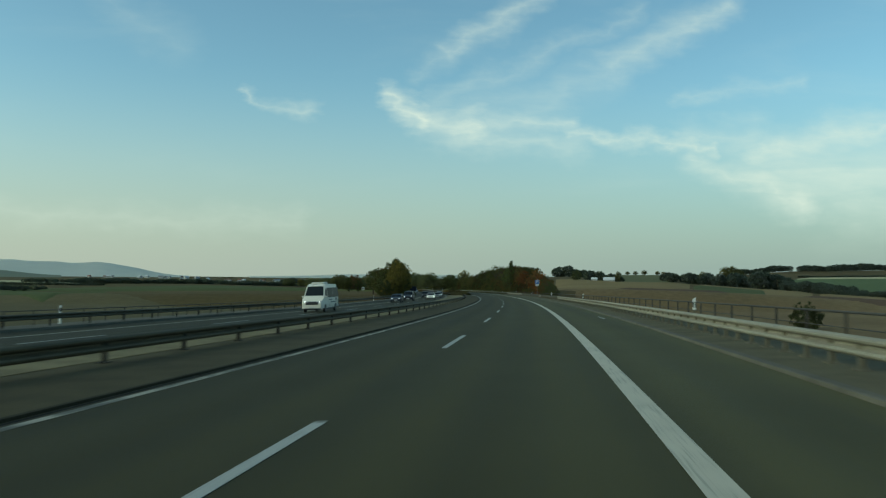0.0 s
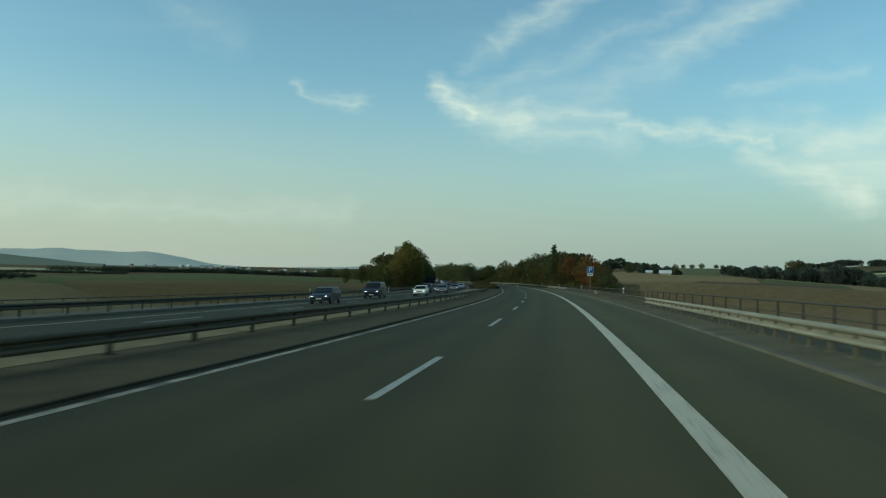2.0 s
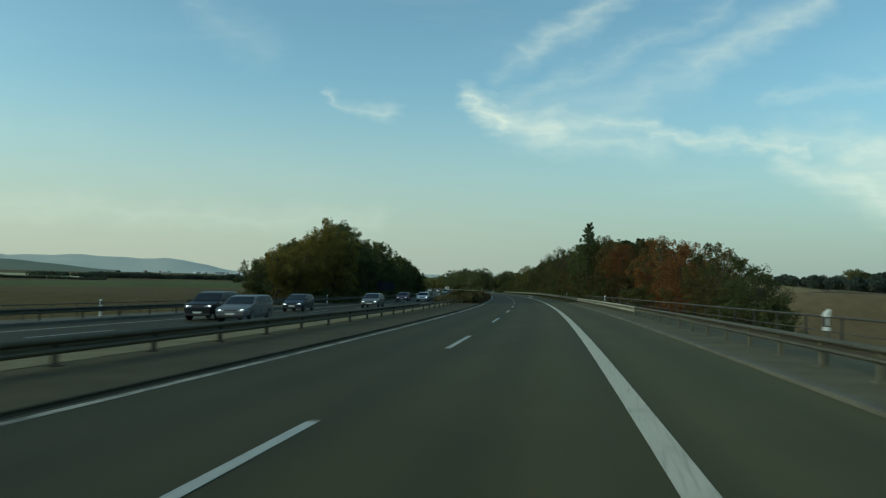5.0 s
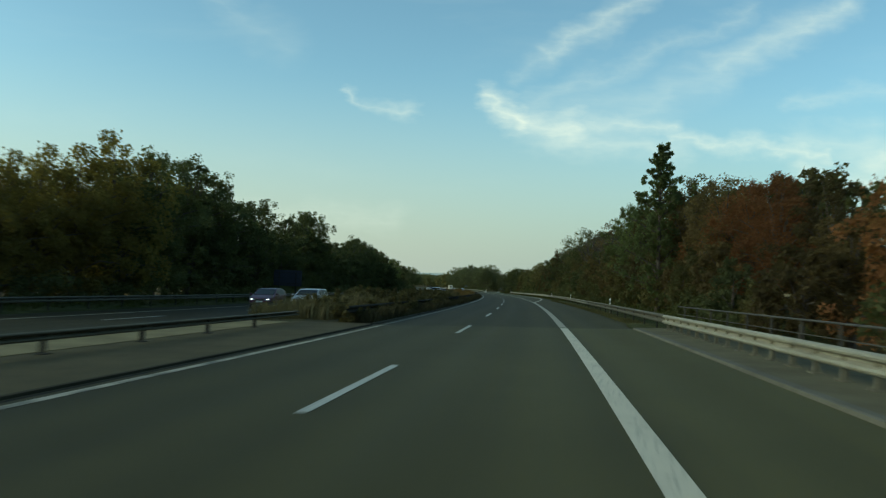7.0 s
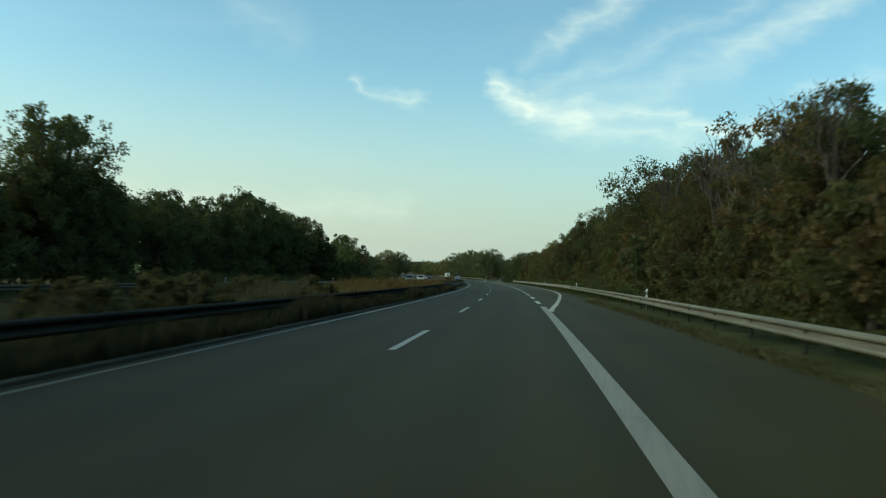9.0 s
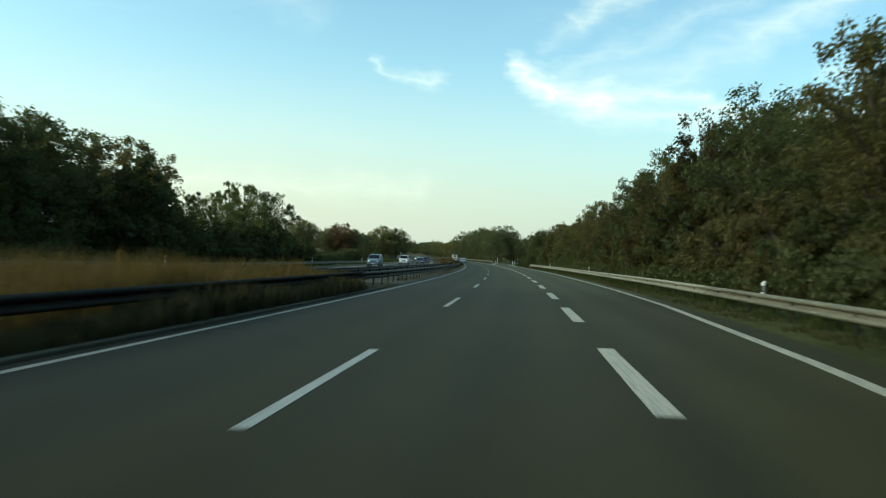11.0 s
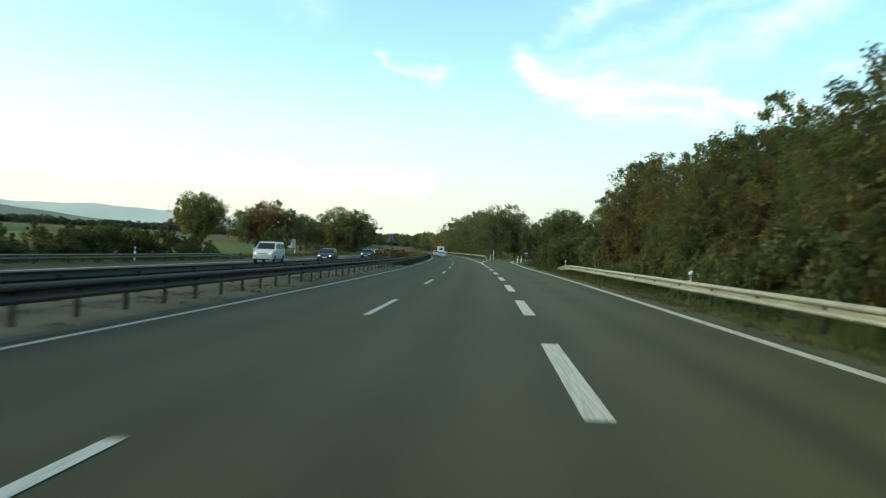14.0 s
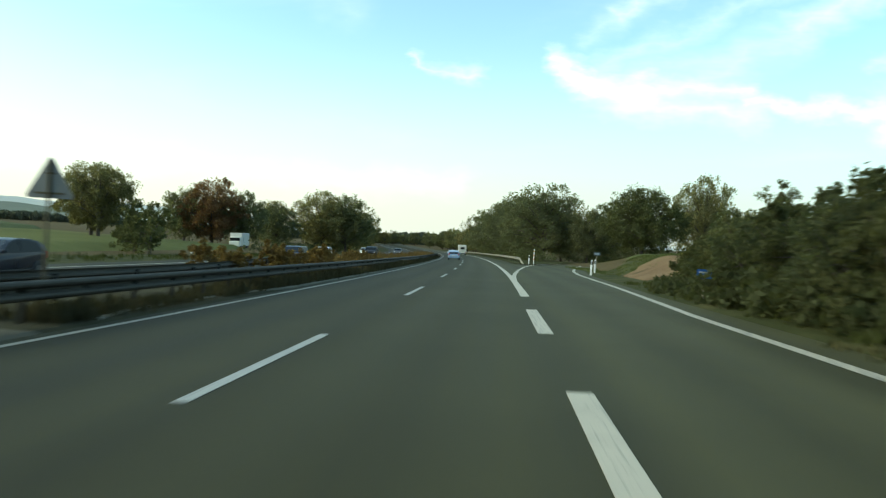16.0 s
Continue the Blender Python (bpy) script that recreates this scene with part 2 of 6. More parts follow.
def sweep(name, s0, s1, ds, profile, closed=False, smooth=False):
    """A profile of (d, z) points swept along the road; profile may depend on s."""
    n = max(2, int(round((s1 - s0) / ds)) + 1)
    ss = np.linspace(s0, s1, n)
    f = profile if callable(profile) else (lambda s: profile)
    rows, uvs = [], []
    for s in ss:
        pr = np.array(f(s), float)
        rows.append(road(np.full(len(pr), s), pr[:, 0], pr[:, 1]))
        uvs += [(q, s) for q in pr[:, 0]]
    m = len(rows[0])
    verts = np.concatenate(rows)
    faces = []
    for i in range(n - 1):
        for j in range(m if closed else m - 1):
            a, b = i * m + j, i * m + (j + 1) % m
            faces.append((a, b, b + m, a + m))
    if closed:
        faces.append(tuple(range(m))[::-1])
        faces.append(tuple(range((n - 1) * m, n * m)))
    return mesh_of(name, verts, faces, uvs, smooth)


def box(bm, x0, x1, y0, y1, z0, z1, bevel=0.0):
    r = bmesh.ops.create_cube(bm, size=1.0)
    vs = r["verts"]
    for v in vs:
        v.co = Vector((x0 + (v.co.x + 0.5) * (x1 - x0), y0 + (v.co.y + 0.5) * (y1 - y0), z0 + (v.co.z + 0.5) * (z1 - z0)))
    if bevel:
        es = list({e for v in vs for e in v.link_edges})
        bmesh.ops.bevel(bm, geom=es, offset=bevel, segments=1, affect="EDGES", profile=0.5)
    return vs


def tube(bm, points, radii, sides=8):
    """A tapered tube along points."""
    rings = []
    pts = [Vector(p) for p in points]
    for i, p in enumerate(pts):
        a = pts[min(i + 1, len(pts) - 1)] - pts[max(i - 1, 0)]
        q = a.to_track_quat("Z", "Y")
        rings.append([bm.verts.new(p + q @ Vector((math.cos(2 * math.pi * j / sides) * radii[i], math.sin(2 * math.pi * j / sides) * radii[i], 0)))
                      for j in range(sides)])
    for a, b in zip(rings, rings[1:]):
        for j in range(sides):
            bm.faces.new((a[j], a[(j + 1) % sides], b[(j + 1) % sides], b[j]))
    if sides > 2:
        bm.faces.new(rings[0][::-1])
        bm.faces.new(rings[-1])


def bm_mesh(name, bm, smooth=False):
    me = bpy.data.meshes.new(name)
    bm.to_mesh(me)
    bm.free()
    if smooth:
        me.polygons.foreach_set("use_smooth", [True] * len(me.polygons))
    return me


# ---------------------------------------------------------------- materials
def material(name, build):
    m = bpy.data.materials.new(name)
    m.use_nodes = True
    k = Nodes(m.node_tree)
    out = k.add("ShaderNodeOutputMaterial")
    p = k.add("ShaderNodeBsdfPrincipled")
    k.put(out.inputs[0], p.outputs[0])
    build(k, p, out)
    return m


def bump(k, p, height, strength, distance=0.01):
    b = k.add("ShaderNodeBump")
    b.inputs["Strength"].default_value, b.inputs["Distance"].default_value = strength, distance
    k.put(b.inputs["Height"], height)
    k.put(p.inputs["Normal"], b.outputs[0])


def plain(name, colour, rough=0.5, metal=0.0, vary=0.12, scale=6.0, coat=0.0, spec=0.5):
    """Painted or bare stuff with soft stains and fine grain."""
    def build(k, p, out):
        tc = k.add("ShaderNodeTexCoord").outputs["Object"]
        big = k.noise(tc, scale * 0.3, 4)
        fine = k.noise(tc, scale * 9, 2)
        f = k.math("MULTIPLY_ADD", fine, 0.35, k.math("MULTIPLY", big, 0.65))
        lo = tuple(c * (1 - vary * 1.6) for c in colour)
        hi = tuple(min(1, c * (1 + vary * 1.4)) for c in colour)
        k.put(p.inputs["Base Color"], k.ramp(f, [(0.3, lo), (0.7, hi)]))
        k.put(p.inputs["Roughness"], k.math("MULTIPLY_ADD", big, 0.2, max(0.02, rough - 0.1)))
        p.inputs["Metallic"].default_value = metal
        p.inputs["Coat Weight"].default_value = coat
        p.inputs["Specular IOR Level"].default_value = spec
    return material(name, build)


def asphalt(name, base):
    def build(k, p, out):
        uvn = k.add("ShaderNodeUVMap", uv_map="road").outputs[0]
        along = k.mapping(uvn, (1.0, 0.02, 1))
        streak = k.noise(along, 1.3, 4, 0.6)
        sep = k.add("ShaderNodeSeparateXYZ")
        k.put(sep.inputs[0], uvn)
        blotch = k.noise(uvn, 0.22, 4, 0.6)
        grain = k.noise(uvn, 55, 3, 0.7)
        stone = k.add("ShaderNodeTexVoronoi")
        k.put(stone.inputs["Vector"], uvn)
        stone.inputs["Scale"].default_value = 75
        # polished wheel tracks and oil line between them
        track = k.math("COSINE", k.math("MULTIPLY", k.math("SUBTRACT", sep.outputs[0], 1.05), 2 * math.pi / 1.8))
        track = k.math("MULTIPLY", track, k.noise(k.mapping(uvn, (0.4, 0.012, 1)), 1.0, 3))
        f = k.math("MULTIPLY_ADD", streak, 0.5, k.math("MULTIPLY", blotch, 0.35))
        f = k.math("MULTIPLY_ADD", track, 0.15, f)
        f = k.math("MULTIPLY_ADD", k.math("SUBTRACT", grain, 0.5), 0.30, f)
        lo = tuple(c * 0.62 for c in base)
        hi = tuple(c * 1.5 for c in base)
        col = k.ramp(f, [(0.16, lo), (0.72, hi)])
        # wood shade painted into the colour: asphalt darkened from s 258 to 400
        layer = k.math("SUBTRACT", k.smooth(sep.outputs[1], 257.0, 258.5), k.smooth(sep.outputs[1], 385.0, 402.0))
        col = k.mix(1.0, col, k.ramp(layer, [(0.0, (1.0, 1.0, 1.0)), (1.0, (0.64, 0.635, 0.64))]), "MULTIPLY")
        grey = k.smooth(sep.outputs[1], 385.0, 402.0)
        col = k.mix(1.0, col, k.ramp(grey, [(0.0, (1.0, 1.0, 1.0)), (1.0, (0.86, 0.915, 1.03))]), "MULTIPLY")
        # darker over the overtaking lane, lighter over the slow lane and shoulder
        side_tone = k.smooth(sep.outputs[0], -3.5, 6.0)
        col = k.mix(1.0, col, k.ramp(side_tone, [(0.0, (0.66, 0.66, 0.65)), (0.75, (1.08, 1.08, 1.08)), (1.0, (1.32, 1.32, 1.32))]), "MULTIPLY")
        k.put(p.inputs["Base Color"], col)
        k.put(p.inputs["Roughness"], k.math("MULTIPLY_ADD", streak, 0.15, 0.6))
        p.inputs["Specular IOR Level"].default_value = 0.07
        bump(k, p, k.math("MULTIPLY_ADD", stone.outputs["Distance"], -0.6, grain), 0.5, 0.006)
    return material(name, build)


def road_paint(name, colour=(0.5, 0.455, 0.34), worn=0.0):
    def build(k, p, out):
        tc = k.add("ShaderNodeTexCoord").outputs["Object"]
        wear = k.noise(tc, 9, 5, 0.7)
        patch = k.noise(tc, 1.1, 3)
        f = k.math("MULTIPLY_ADD", patch, 0.6, k.math("MULTIPLY", wear, 0.5))
        col = k.ramp(f, [(0.3, tuple(c * 0.55 for c in colour)), (0.5, tuple(c * 0.9 for c in colour)), (0.75, colour)])
        # tyres have rubbed grey streaks into the paint, along the road
        info = k.add("ShaderNodeObjectInfo").outputs["Random"]
        rub = k.noise(k.mapping(tc, (1, 0.035, 1)), 26, 3, 0.6)
        amount = k.smooth(k.math("MULTIPLY_ADD", info, 0.12, rub), 0.52, 0.72)
        col = k.mix(k.math("MULTIPLY", amount, 0.45), col, (0.13, 0.125, 0.10))
        k.put(p.inputs["Base Color"], col)
        if worn:
            # paint gone or covered by grit: the asphalt shows through in streaks
            gone = k.smooth(k.math("MULTIPLY_ADD", k.noise(k.mapping(tc, (1, 0.35, 1)), 2.2, 5, 0.7), 0.7, k.math("MULTIPLY", patch, 0.4)), 0.72 - 0.3 * worn, 0.86 - 0.3 * worn)
            k.put(p.inputs["Base Color"], k.mix(gone, p.inputs["Base Color"].links[0].from_socket, (0.05, 0.043, 0.02)))
        p.inputs["Roughness"].default_value = 0.6
        bump(k, p, wear, 0.3, 0.004)
    return material(name, build)


def concrete(name, colour):
    def build(k, p, out):
        tc = k.add("ShaderNodeTexCoord").outputs["Object"]
        stain = k.noise(k.mapping(tc, (1, 1, 0.4)), 0.7, 5, 0.65)
        grain = k.noise(tc, 30, 3)
        f = k.math("MULTIPLY_ADD", grain, 0.3, k.math("MULTIPLY", stain, 0.7))
        k.put(p.inputs["Base Color"], k.ramp(f, [(0.28, tuple(c * 0.5 for c in colour)), (0.55, colour), (0.8, tuple(c * 1.25 for c in colour))]))
        p.inputs["Roughness"].default_value = 0.9
        p.inputs["Specular IOR Level"].default_value = 0.12
        bump(k, p, grain, 0.4, 0.005)
    return material(name, build)


def zinc(name, colour, rough=0.45, metal=0.75):
    """Weathered galvanised steel."""
    def build(k, p, out):
        tc = k.add("ShaderNodeTexCoord").outputs["Object"]
        spangle = k.noise(tc, 14, 3)
        dirt = k.noise(k.mapping(tc, (1, 1, 2.5)), 0.9, 5, 0.65)
        rust = k.smooth(k.noise(tc, 1.7, 5, 0.7), 0.62, 0.8)
        col = k.ramp(k.math("MULTIPLY_ADD", spangle, 0.3, k.math("MULTIPLY", dirt, 0.7)),
                     [(0.3, tuple(c * 0.55 for c in colour)), (0.65, colour)])
        col = k.mix(k.math("MULTIPLY", rust, 0.35), col, (0.16, 0.09, 0.045))
        k.put(p.inputs["Base Color"], col)
        p.inputs["Metallic"].default_value = metal
        k.put(p.inputs["Roughness"], k.math("MULTIPLY_ADD", dirt, 0.3, rough - 0.1))
        p.inputs["Specular IOR Level"].default_value = 0.25
        bump(k, p, dirt, 0.08, 0.01)
    return material(name, build)


def soil(name, stops, scale=0.05, rows=None, tuft=2.0):
    """Open ground: patches, furrows or mown rows, and fine tufts."""
    def build(k, p, out):
        tc = k.add("ShaderNodeTexCoord").outputs["Object"]
        big = k.noise(tc, scale, 5, 0.6, 0.4)
        mid = k.noise(tc, tuft * 0.25, 4, 0.65)
        fine = k.noise(tc, tuft * 4, 4, 0.7)
        f = k.math("MULTIPLY_ADD", mid, 0.35, k.math("MULTIPLY", big, 0.5))
        f = k.math("MULTIPLY_ADD", fine, 0.2, f)
        if rows:
            w = k.add("ShaderNodeTexWave", wave_type="BANDS", bands_direction="X")
            k.put(w.inputs["Vector"], k.mapping(tc, (1, 1, 1), (0, 0, radians(rows[1]))))
            w.inputs["Scale"].default_value, w.inputs["Distortion"].default_value = rows[0], 1.5
            f = k.math("MULTIPLY_ADD", w.outputs["Fac"], rows[2], f)
        k.put(p.inputs["Base Color"], k.ramp(f, stops))
        p.inputs["Roughness"].default_value = 0.95
        p.inputs["Specular IOR Level"].default_value = 0.05
        bump(k, p, k.math("MULTIPLY_ADD", fine, 0.6, mid), 0.6, 0.12)
    return material(name, build)


def leaves(name, tones, through_light=0.6, per_tree=0.35):
    """Foliage: tones from dark to light, varied leaf by leaf and tree by tree."""
    def build(k, p, out):
        geo = k.add("ShaderNodeNewGeometry")
        info = k.add("ShaderNodeObjectInfo")
        tc = k.add("ShaderNodeTexCoord").outputs["Object"]
        patch = k.noise(tc, 0.45, 3)
        f = k.math("MULTIPLY_ADD", geo.outputs["Random Per Island"], 0.2, k.math("MULTIPLY_ADD", patch, 0.6, 0.1))
        f = k.math("MULTIPLY_ADD", k.math("SUBTRACT", info.outputs["Random"], 0.5), per_tree, f)
        n = len(tones)
        col = k.ramp(f, [(0.12 + 0.72 * i / max(1, n - 1), t) for i, t in enumerate(tones)])
        k.put(p.inputs["Base Color"], col)
        p.inputs["Roughness"].default_value = 0.8
        p.inputs["Specular IOR Level"].default_value = 0.06
        tr = k.add("ShaderNodeBsdfTranslucent")
        k.put(tr.inputs[0], k.mix(1.0, col, (1.3, 1.25, 0.7), "MULTIPLY"))
        mx = k.add("ShaderNodeMixShader")
        mx.inputs[0].default_value = through_light
        k.put(mx.inputs[1], p.outputs[0])
        k.put(mx.inputs[2], tr.outputs[0])
        k.put(out.inputs[0], mx.outputs[0])
    return material(name, build)


def glass(name, colour=(0.012, 0.014, 0.014)):
    def build(k, p, out):
        p.inputs["Base Color"].default_value = (*colour, 1)
        p.inputs["Roughness"].default_value = 0.06
        p.inputs["Specular IOR Level"].default_value = 0.3
    return material(name, build)


def lamp_glow(name, colour, power):
    def build(k, p, out):
        p.inputs["Base Color"].default_value = (0.8, 0.8, 0.8, 1)
        p.inputs["Emission Color"].default_value = (*colour, 1)
        p.inputs["Emission Strength"].default_value = power
        p.inputs["Roughness"].default_value = 0.15
    return material(name, build)


M_ASPHALT = asphalt("asphalt", (0.0535, 0.0487, 0.02))
M_ASPHALT_OLD = asphalt("asphalt_worn", (0.046, 0.041, 0.018))
M_PAINT = road_paint("road_paint")
M_PAINT_OLD = road_paint("worn_road_paint", (0.36, 0.36, 0.32))
M_KERB = concrete("kerb_concrete", (0.118, 0.112, 0.088))
M_KERB_PALE = concrete("pale_kerb_concrete", (0.165, 0.142, 0.076))
M_KERB_DARK = concrete("gutter_concrete", (0.04, 0.035, 0.02))
M_WALK_LEFT = concrete("dark_walkway_concrete", (0.064, 0.055, 0.027))
M_WALK = concrete("walkway_concrete", (0.115, 0.103, 0.062))
M_ZINC = zinc("galvanised_steel", (0.335, 0.315, 0.24), 0.6, 0.3)
M_ZINC_DULL = zinc("dull_galvanised_steel", (0.095, 0.088, 0.062), 0.65, 0.15)
M_ZINC_MID = zinc("greyed_galvanised_steel", (0.2, 0.187, 0.135), 0.65, 0.2)
M_ZINC_DARK = zinc("weathered_steel", (0.105, 0.087, 0.05), 0.65, 0.1)
# near-black colour stands in for the deep shade on the median rail
M_ZINC_BLACK = plain("shade_black_steel", (0.035, 0.032, 0.024), 0.9, 0.0, 0.3, 2.0, 0.0, 0.05)
M_ZINC_DIM = zinc("dark_weathered_steel", (0.088, 0.077, 0.056), 0.7, 0.05)
M_POST = zinc("post_steel", (0.03, 0.028, 0.021), 0.75, 0.05)
M_POST_MID = zinc("greyed_post_steel", (0.07, 0.064, 0.05), 0.75, 0.05)
M_POST_DIM = zinc("dim_post_steel", (0.165, 0.15, 0.105), 0.7, 0.1)
M_RAILING = plain("railing_paint", (0.045, 0.04, 0.03), 0.75, 0.0)
M_RUBBER = plain("black_rubber", (0.015, 0.015, 0.015), 0.7)
M_WHITE = plain("white_plastic", (0.75, 0.75, 0.72), 0.5, 0, 0.08)
M_BLACK = plain("black_plastic", (0.02, 0.02, 0.02), 0.5)
M_REFLECT = plain("amber_reflector", (0.7, 0.35, 0.08), 0.25)
M_BARK = plain("bark", (0.075, 0.06, 0.045), 0.9, 0, 0.35, 4)
M_SIGN_BLUE = plain("sign_blue", (0.01, 0.095, 0.33), 0.4, 0, 0.05)
M_SIGN_WHITE = plain("sign_white", (0.55, 0.56, 0.53), 0.45, 0, 0.04)
M_SIGN_DIM = plain("dim_board_back", (0.035, 0.038, 0.052), 0.8, 0.0, 0.1, 6.0, 0.0, 0.1)
M_SIGN_GREY = plain("sign_back_grey", (0.15, 0.155, 0.15), 0.5, 0.4)
M_GRASS = soil("verge_grass", [(0.3, (0.022, 0.026, 0.010)), (0.5, (0.05, 0.055, 0.02)), (0.7, (0.11, 0.10, 0.045))], 0.25, None, 3.0)
M_GROUND = soil("farm_ground", [(0.3, (0.06, 0.048, 0.021)), (0.5, (0.092, 0.071, 0.032)), (0.7, (0.135, 0.103, 0.053))], 0.006)

# ---------------------------------------------------------------- ground
def build_ground():
    def axis(lo, hi, fine, a, b):
        v = list(np.arange(a, b + 0.1, fine))
        st = fine
        while v[-1] < hi:
            st *= 1.22
            v.append(v[-1] + st)
        st = fine
        while v[0] > lo:
            st *= 1.22
            v.insert(0, v[0] - st)
        return np.array(v)
    xs = axis(-4600, 4600, 5.0, -260, 130)
    ys = axis(-1500, 4700, 6.0, -60, 840)
    gx, gy = np.meshgrid(xs, ys)
    gz = ground_z(gx, gy)
    s, d = nearest(gx, gy)
    under = step(d, -27.5, -23) * (1 - step(d, 10.2, 14.0))
    gz = gz - 0.9 * under
    verts = np.stack([gx, gy, gz], -1).reshape(-1, 3)
    n, m = len(xs), len(ys)
    faces = [(j * n + i, j * n + i + 1, (j + 1) * n + i + 1, (j + 1) * n + i) for j in range(m - 1) for i in range(n - 1)]
    thing("ground", mesh_of("ground", verts, faces, None, True), M_GROUND, "rolling farmland with grass and stubble", "ground", kind="structure")


build_ground()


def drape(name, corners, mat, label, lift=0.25, cell=6.0):
    """A field laid over the ground between four corners (x, y)."""
    a, b, c, d = [np.array(q, float) for q in corners]
    n = int(max(np.linalg.norm(b - a), np.linalg.norm(c - d)) / cell) + 2
    m = int(max(np.linalg.norm(d - a), np.linalg.norm(c - b)) / cell) + 2
    u, v = np.meshgrid(np.linspace(0, 1, n), np.linspace(0, 1, m))
    p = (a * ((1 - u) * (1 - v))[..., None] + b * (u * (1 - v))[..., None] + c * (u * v)[..., None] + d * ((1 - u) * v)[..., None])
    rim = np.minimum(np.minimum(u, 1 - u) * (n - 1), np.minimum(v, 1 - v) * (m - 1))
    z = ground_z(p[..., 0], p[..., 1]) + (lift + 0.4 + 0.0003 * np.hypot(p[..., 0], p[..., 1])) * step(rim, 0, 2) - 0.4
    verts = np.concatenate([p, z[..., None]], -1).reshape(-1, 3)
    faces = [(j * n + i, j * n + i + 1, (j + 1) * n + i + 1, (j + 1) * n + i) for j in range(m - 1) for i in range(n - 1)]
    return thing(name, mesh_of(name, verts, faces, None, True), mat, label, "field", kind="structure")


M_STUBBLE = soil("stubble", [(0.3, (0.09, 0.068, 0.036)), (0.52, (0.165, 0.118, 0.06)), (0.72, (0.24, 0.18, 0.095))], 0.014)
M_TAN = soil("tan_stubble", [(0.3, (0.16, 0.115, 0.052)), (0.55, (0.21, 0.155, 0.072)), (0.75, (0.26, 0.2, 0.1))], 0.012)
M_PLOUGH = soil("ploughed_earth", [(0.3, (0.075, 0.064, 0.034)), (0.55, (0.115, 0.096, 0.05)), (0.75, (0.155, 0.13, 0.07))], 0.012)
M_MEADOW = soil("meadow", [(0.3, (0.07, 0.08, 0.024)), (0.55, (0.11, 0.118, 0.038)), (0.75, (0.15, 0.152, 0.056))], 0.02)
M_DULL = soil("dull_meadow", [(0.3, (0.055, 0.066, 0.026)), (0.55, (0.083, 0.098, 0.04)), (0.75, (0.112, 0.125, 0.056))], 0.02)
M_GREEN_FIELD = soil("young_crop", [(0.3, (0.075, 0.1, 0.045)), (0.55, (0.1, 0.13, 0.058)), (0.75, (0.13, 0.16, 0.075))], 0.02)
M_PALE_FIELD = soil("pale_stubble", [(0.3, (0.3, 0.29, 0.17)), (0.55, (0.36, 0.34, 0.2)), (0.75, (0.42, 0.4, 0.25))], 0.012)
drape("stubble_field", [(24, -40), (260, 60), (150, 480), (8, 310)], M_STUBBLE, "brown and tan stubble field rising gently beyond the bridge", 0.6)
drape("stubble_field", [(14, 275), (150, 460), (112, 625), (2, 560)], M_STUBBLE, "pale stubble field behind the autumn wood", 0.75)
M_PASTURE = soil("pasture", [(0.3, (0.085, 0.09, 0.042)), (0.55, (0.12, 0.12, 0.058)), (0.75, (0.15, 0.145, 0.072))], 0.02)
M_RED_EARTH = soil("reddish_earth", [(0.3, (0.075, 0.05, 0.034)), (0.55, (0.105, 0.07, 0.047)), (0.75, (0.135, 0.092, 0.062))], 0.014)


def strip(b0, b1, near, far):
    """Corners of a field between two bearings and two pairs of distances."""
    return [at_bearing(b0, near[0]), at_bearing(b1, near[1]), at_bearing(b1, far[1]), at_bearing(b0, far[0])]


drape("stubble_field", strip(0.5, 10.4, (430, 300), (985, 985)), M_TAN, "tan stubble field rising to a farm", 0.9, 12.0)
drape("stubble_field", strip(10.4, 18.0, (300, 300), (985, 800)), M_TAN, "tan stubble field above the valley", 0.9, 12.0)
drape("stubble_field", strip(18.0, 29.0, (300, 260), (800, 560)), M_TAN, "tan stubble field beside a hedge", 0.9, 12.0)
drape("dull_meadow", strip(10.2, 15.3, (420, 460), (860, 700)), M_DULL, "dull green strip in the stubble", 1.5, 10.0)
drape("bare_field", strip(3.5, 14.5, (330, 300), (430, 395)), M_RED_EARTH, "reddish bare strip across the stubble", 1.5, 10.0)
drape("bare_field", strip(15.5, 29.0, (310, 270), (370, 330)), M_RED_EARTH, "reddish bare strip below the stubble", 1.5, 10.0)
drape("meadow", strip(3.6, 9.2, (1015, 1015), (1480, 1480)), M_PASTURE, "pale green pasture on the rise", 0.9, 20.0)
drape("meadow", strip(16.3, 30.0, (930, 560), (1380, 1330)), M_GREEN_FIELD, "deep green field below a wooded rise", 1.2, 16.0)
drape("stubble_field", strip(16.7, 30.0, (1390, 1340), (1440, 1500)), M_PALE_FIELD, "bright pale stubble strip below the wood", 1.6, 12.0)
drape("ploughed_field", [(-60, -20), (-75, 215), (-420, 420), (-420, 60)], M_PLOUGH, "dark ploughed field below the embankment", 0.7)
drape("dull_meadow", [(-150, 225), (-170, 300), (-560, 640), (-430, 430)], M_DULL, "dull green meadow behind the ploughed field", 1.0)
drape("stubble_field", [(-480, 800), (-640, 765), (-900, 950), (-640, 990)], M_PALE_FIELD, "narrow tan stubble strip far away", 1.3)
drape("dull_meadow", [(-112, 430), (-190, 640), (-340, 760), (-330, 440)], M_DULL, "dull meadow beside the motorway", 1.2)

drape("meadow", [road(538, -27.5)[:2], road(655, -36)[:2], road(720, -130)[:2], road(540, -150)[:2]], M_MEADOW, "bright green meadow beyond the opposite carriageway", 0.45, 3.0)

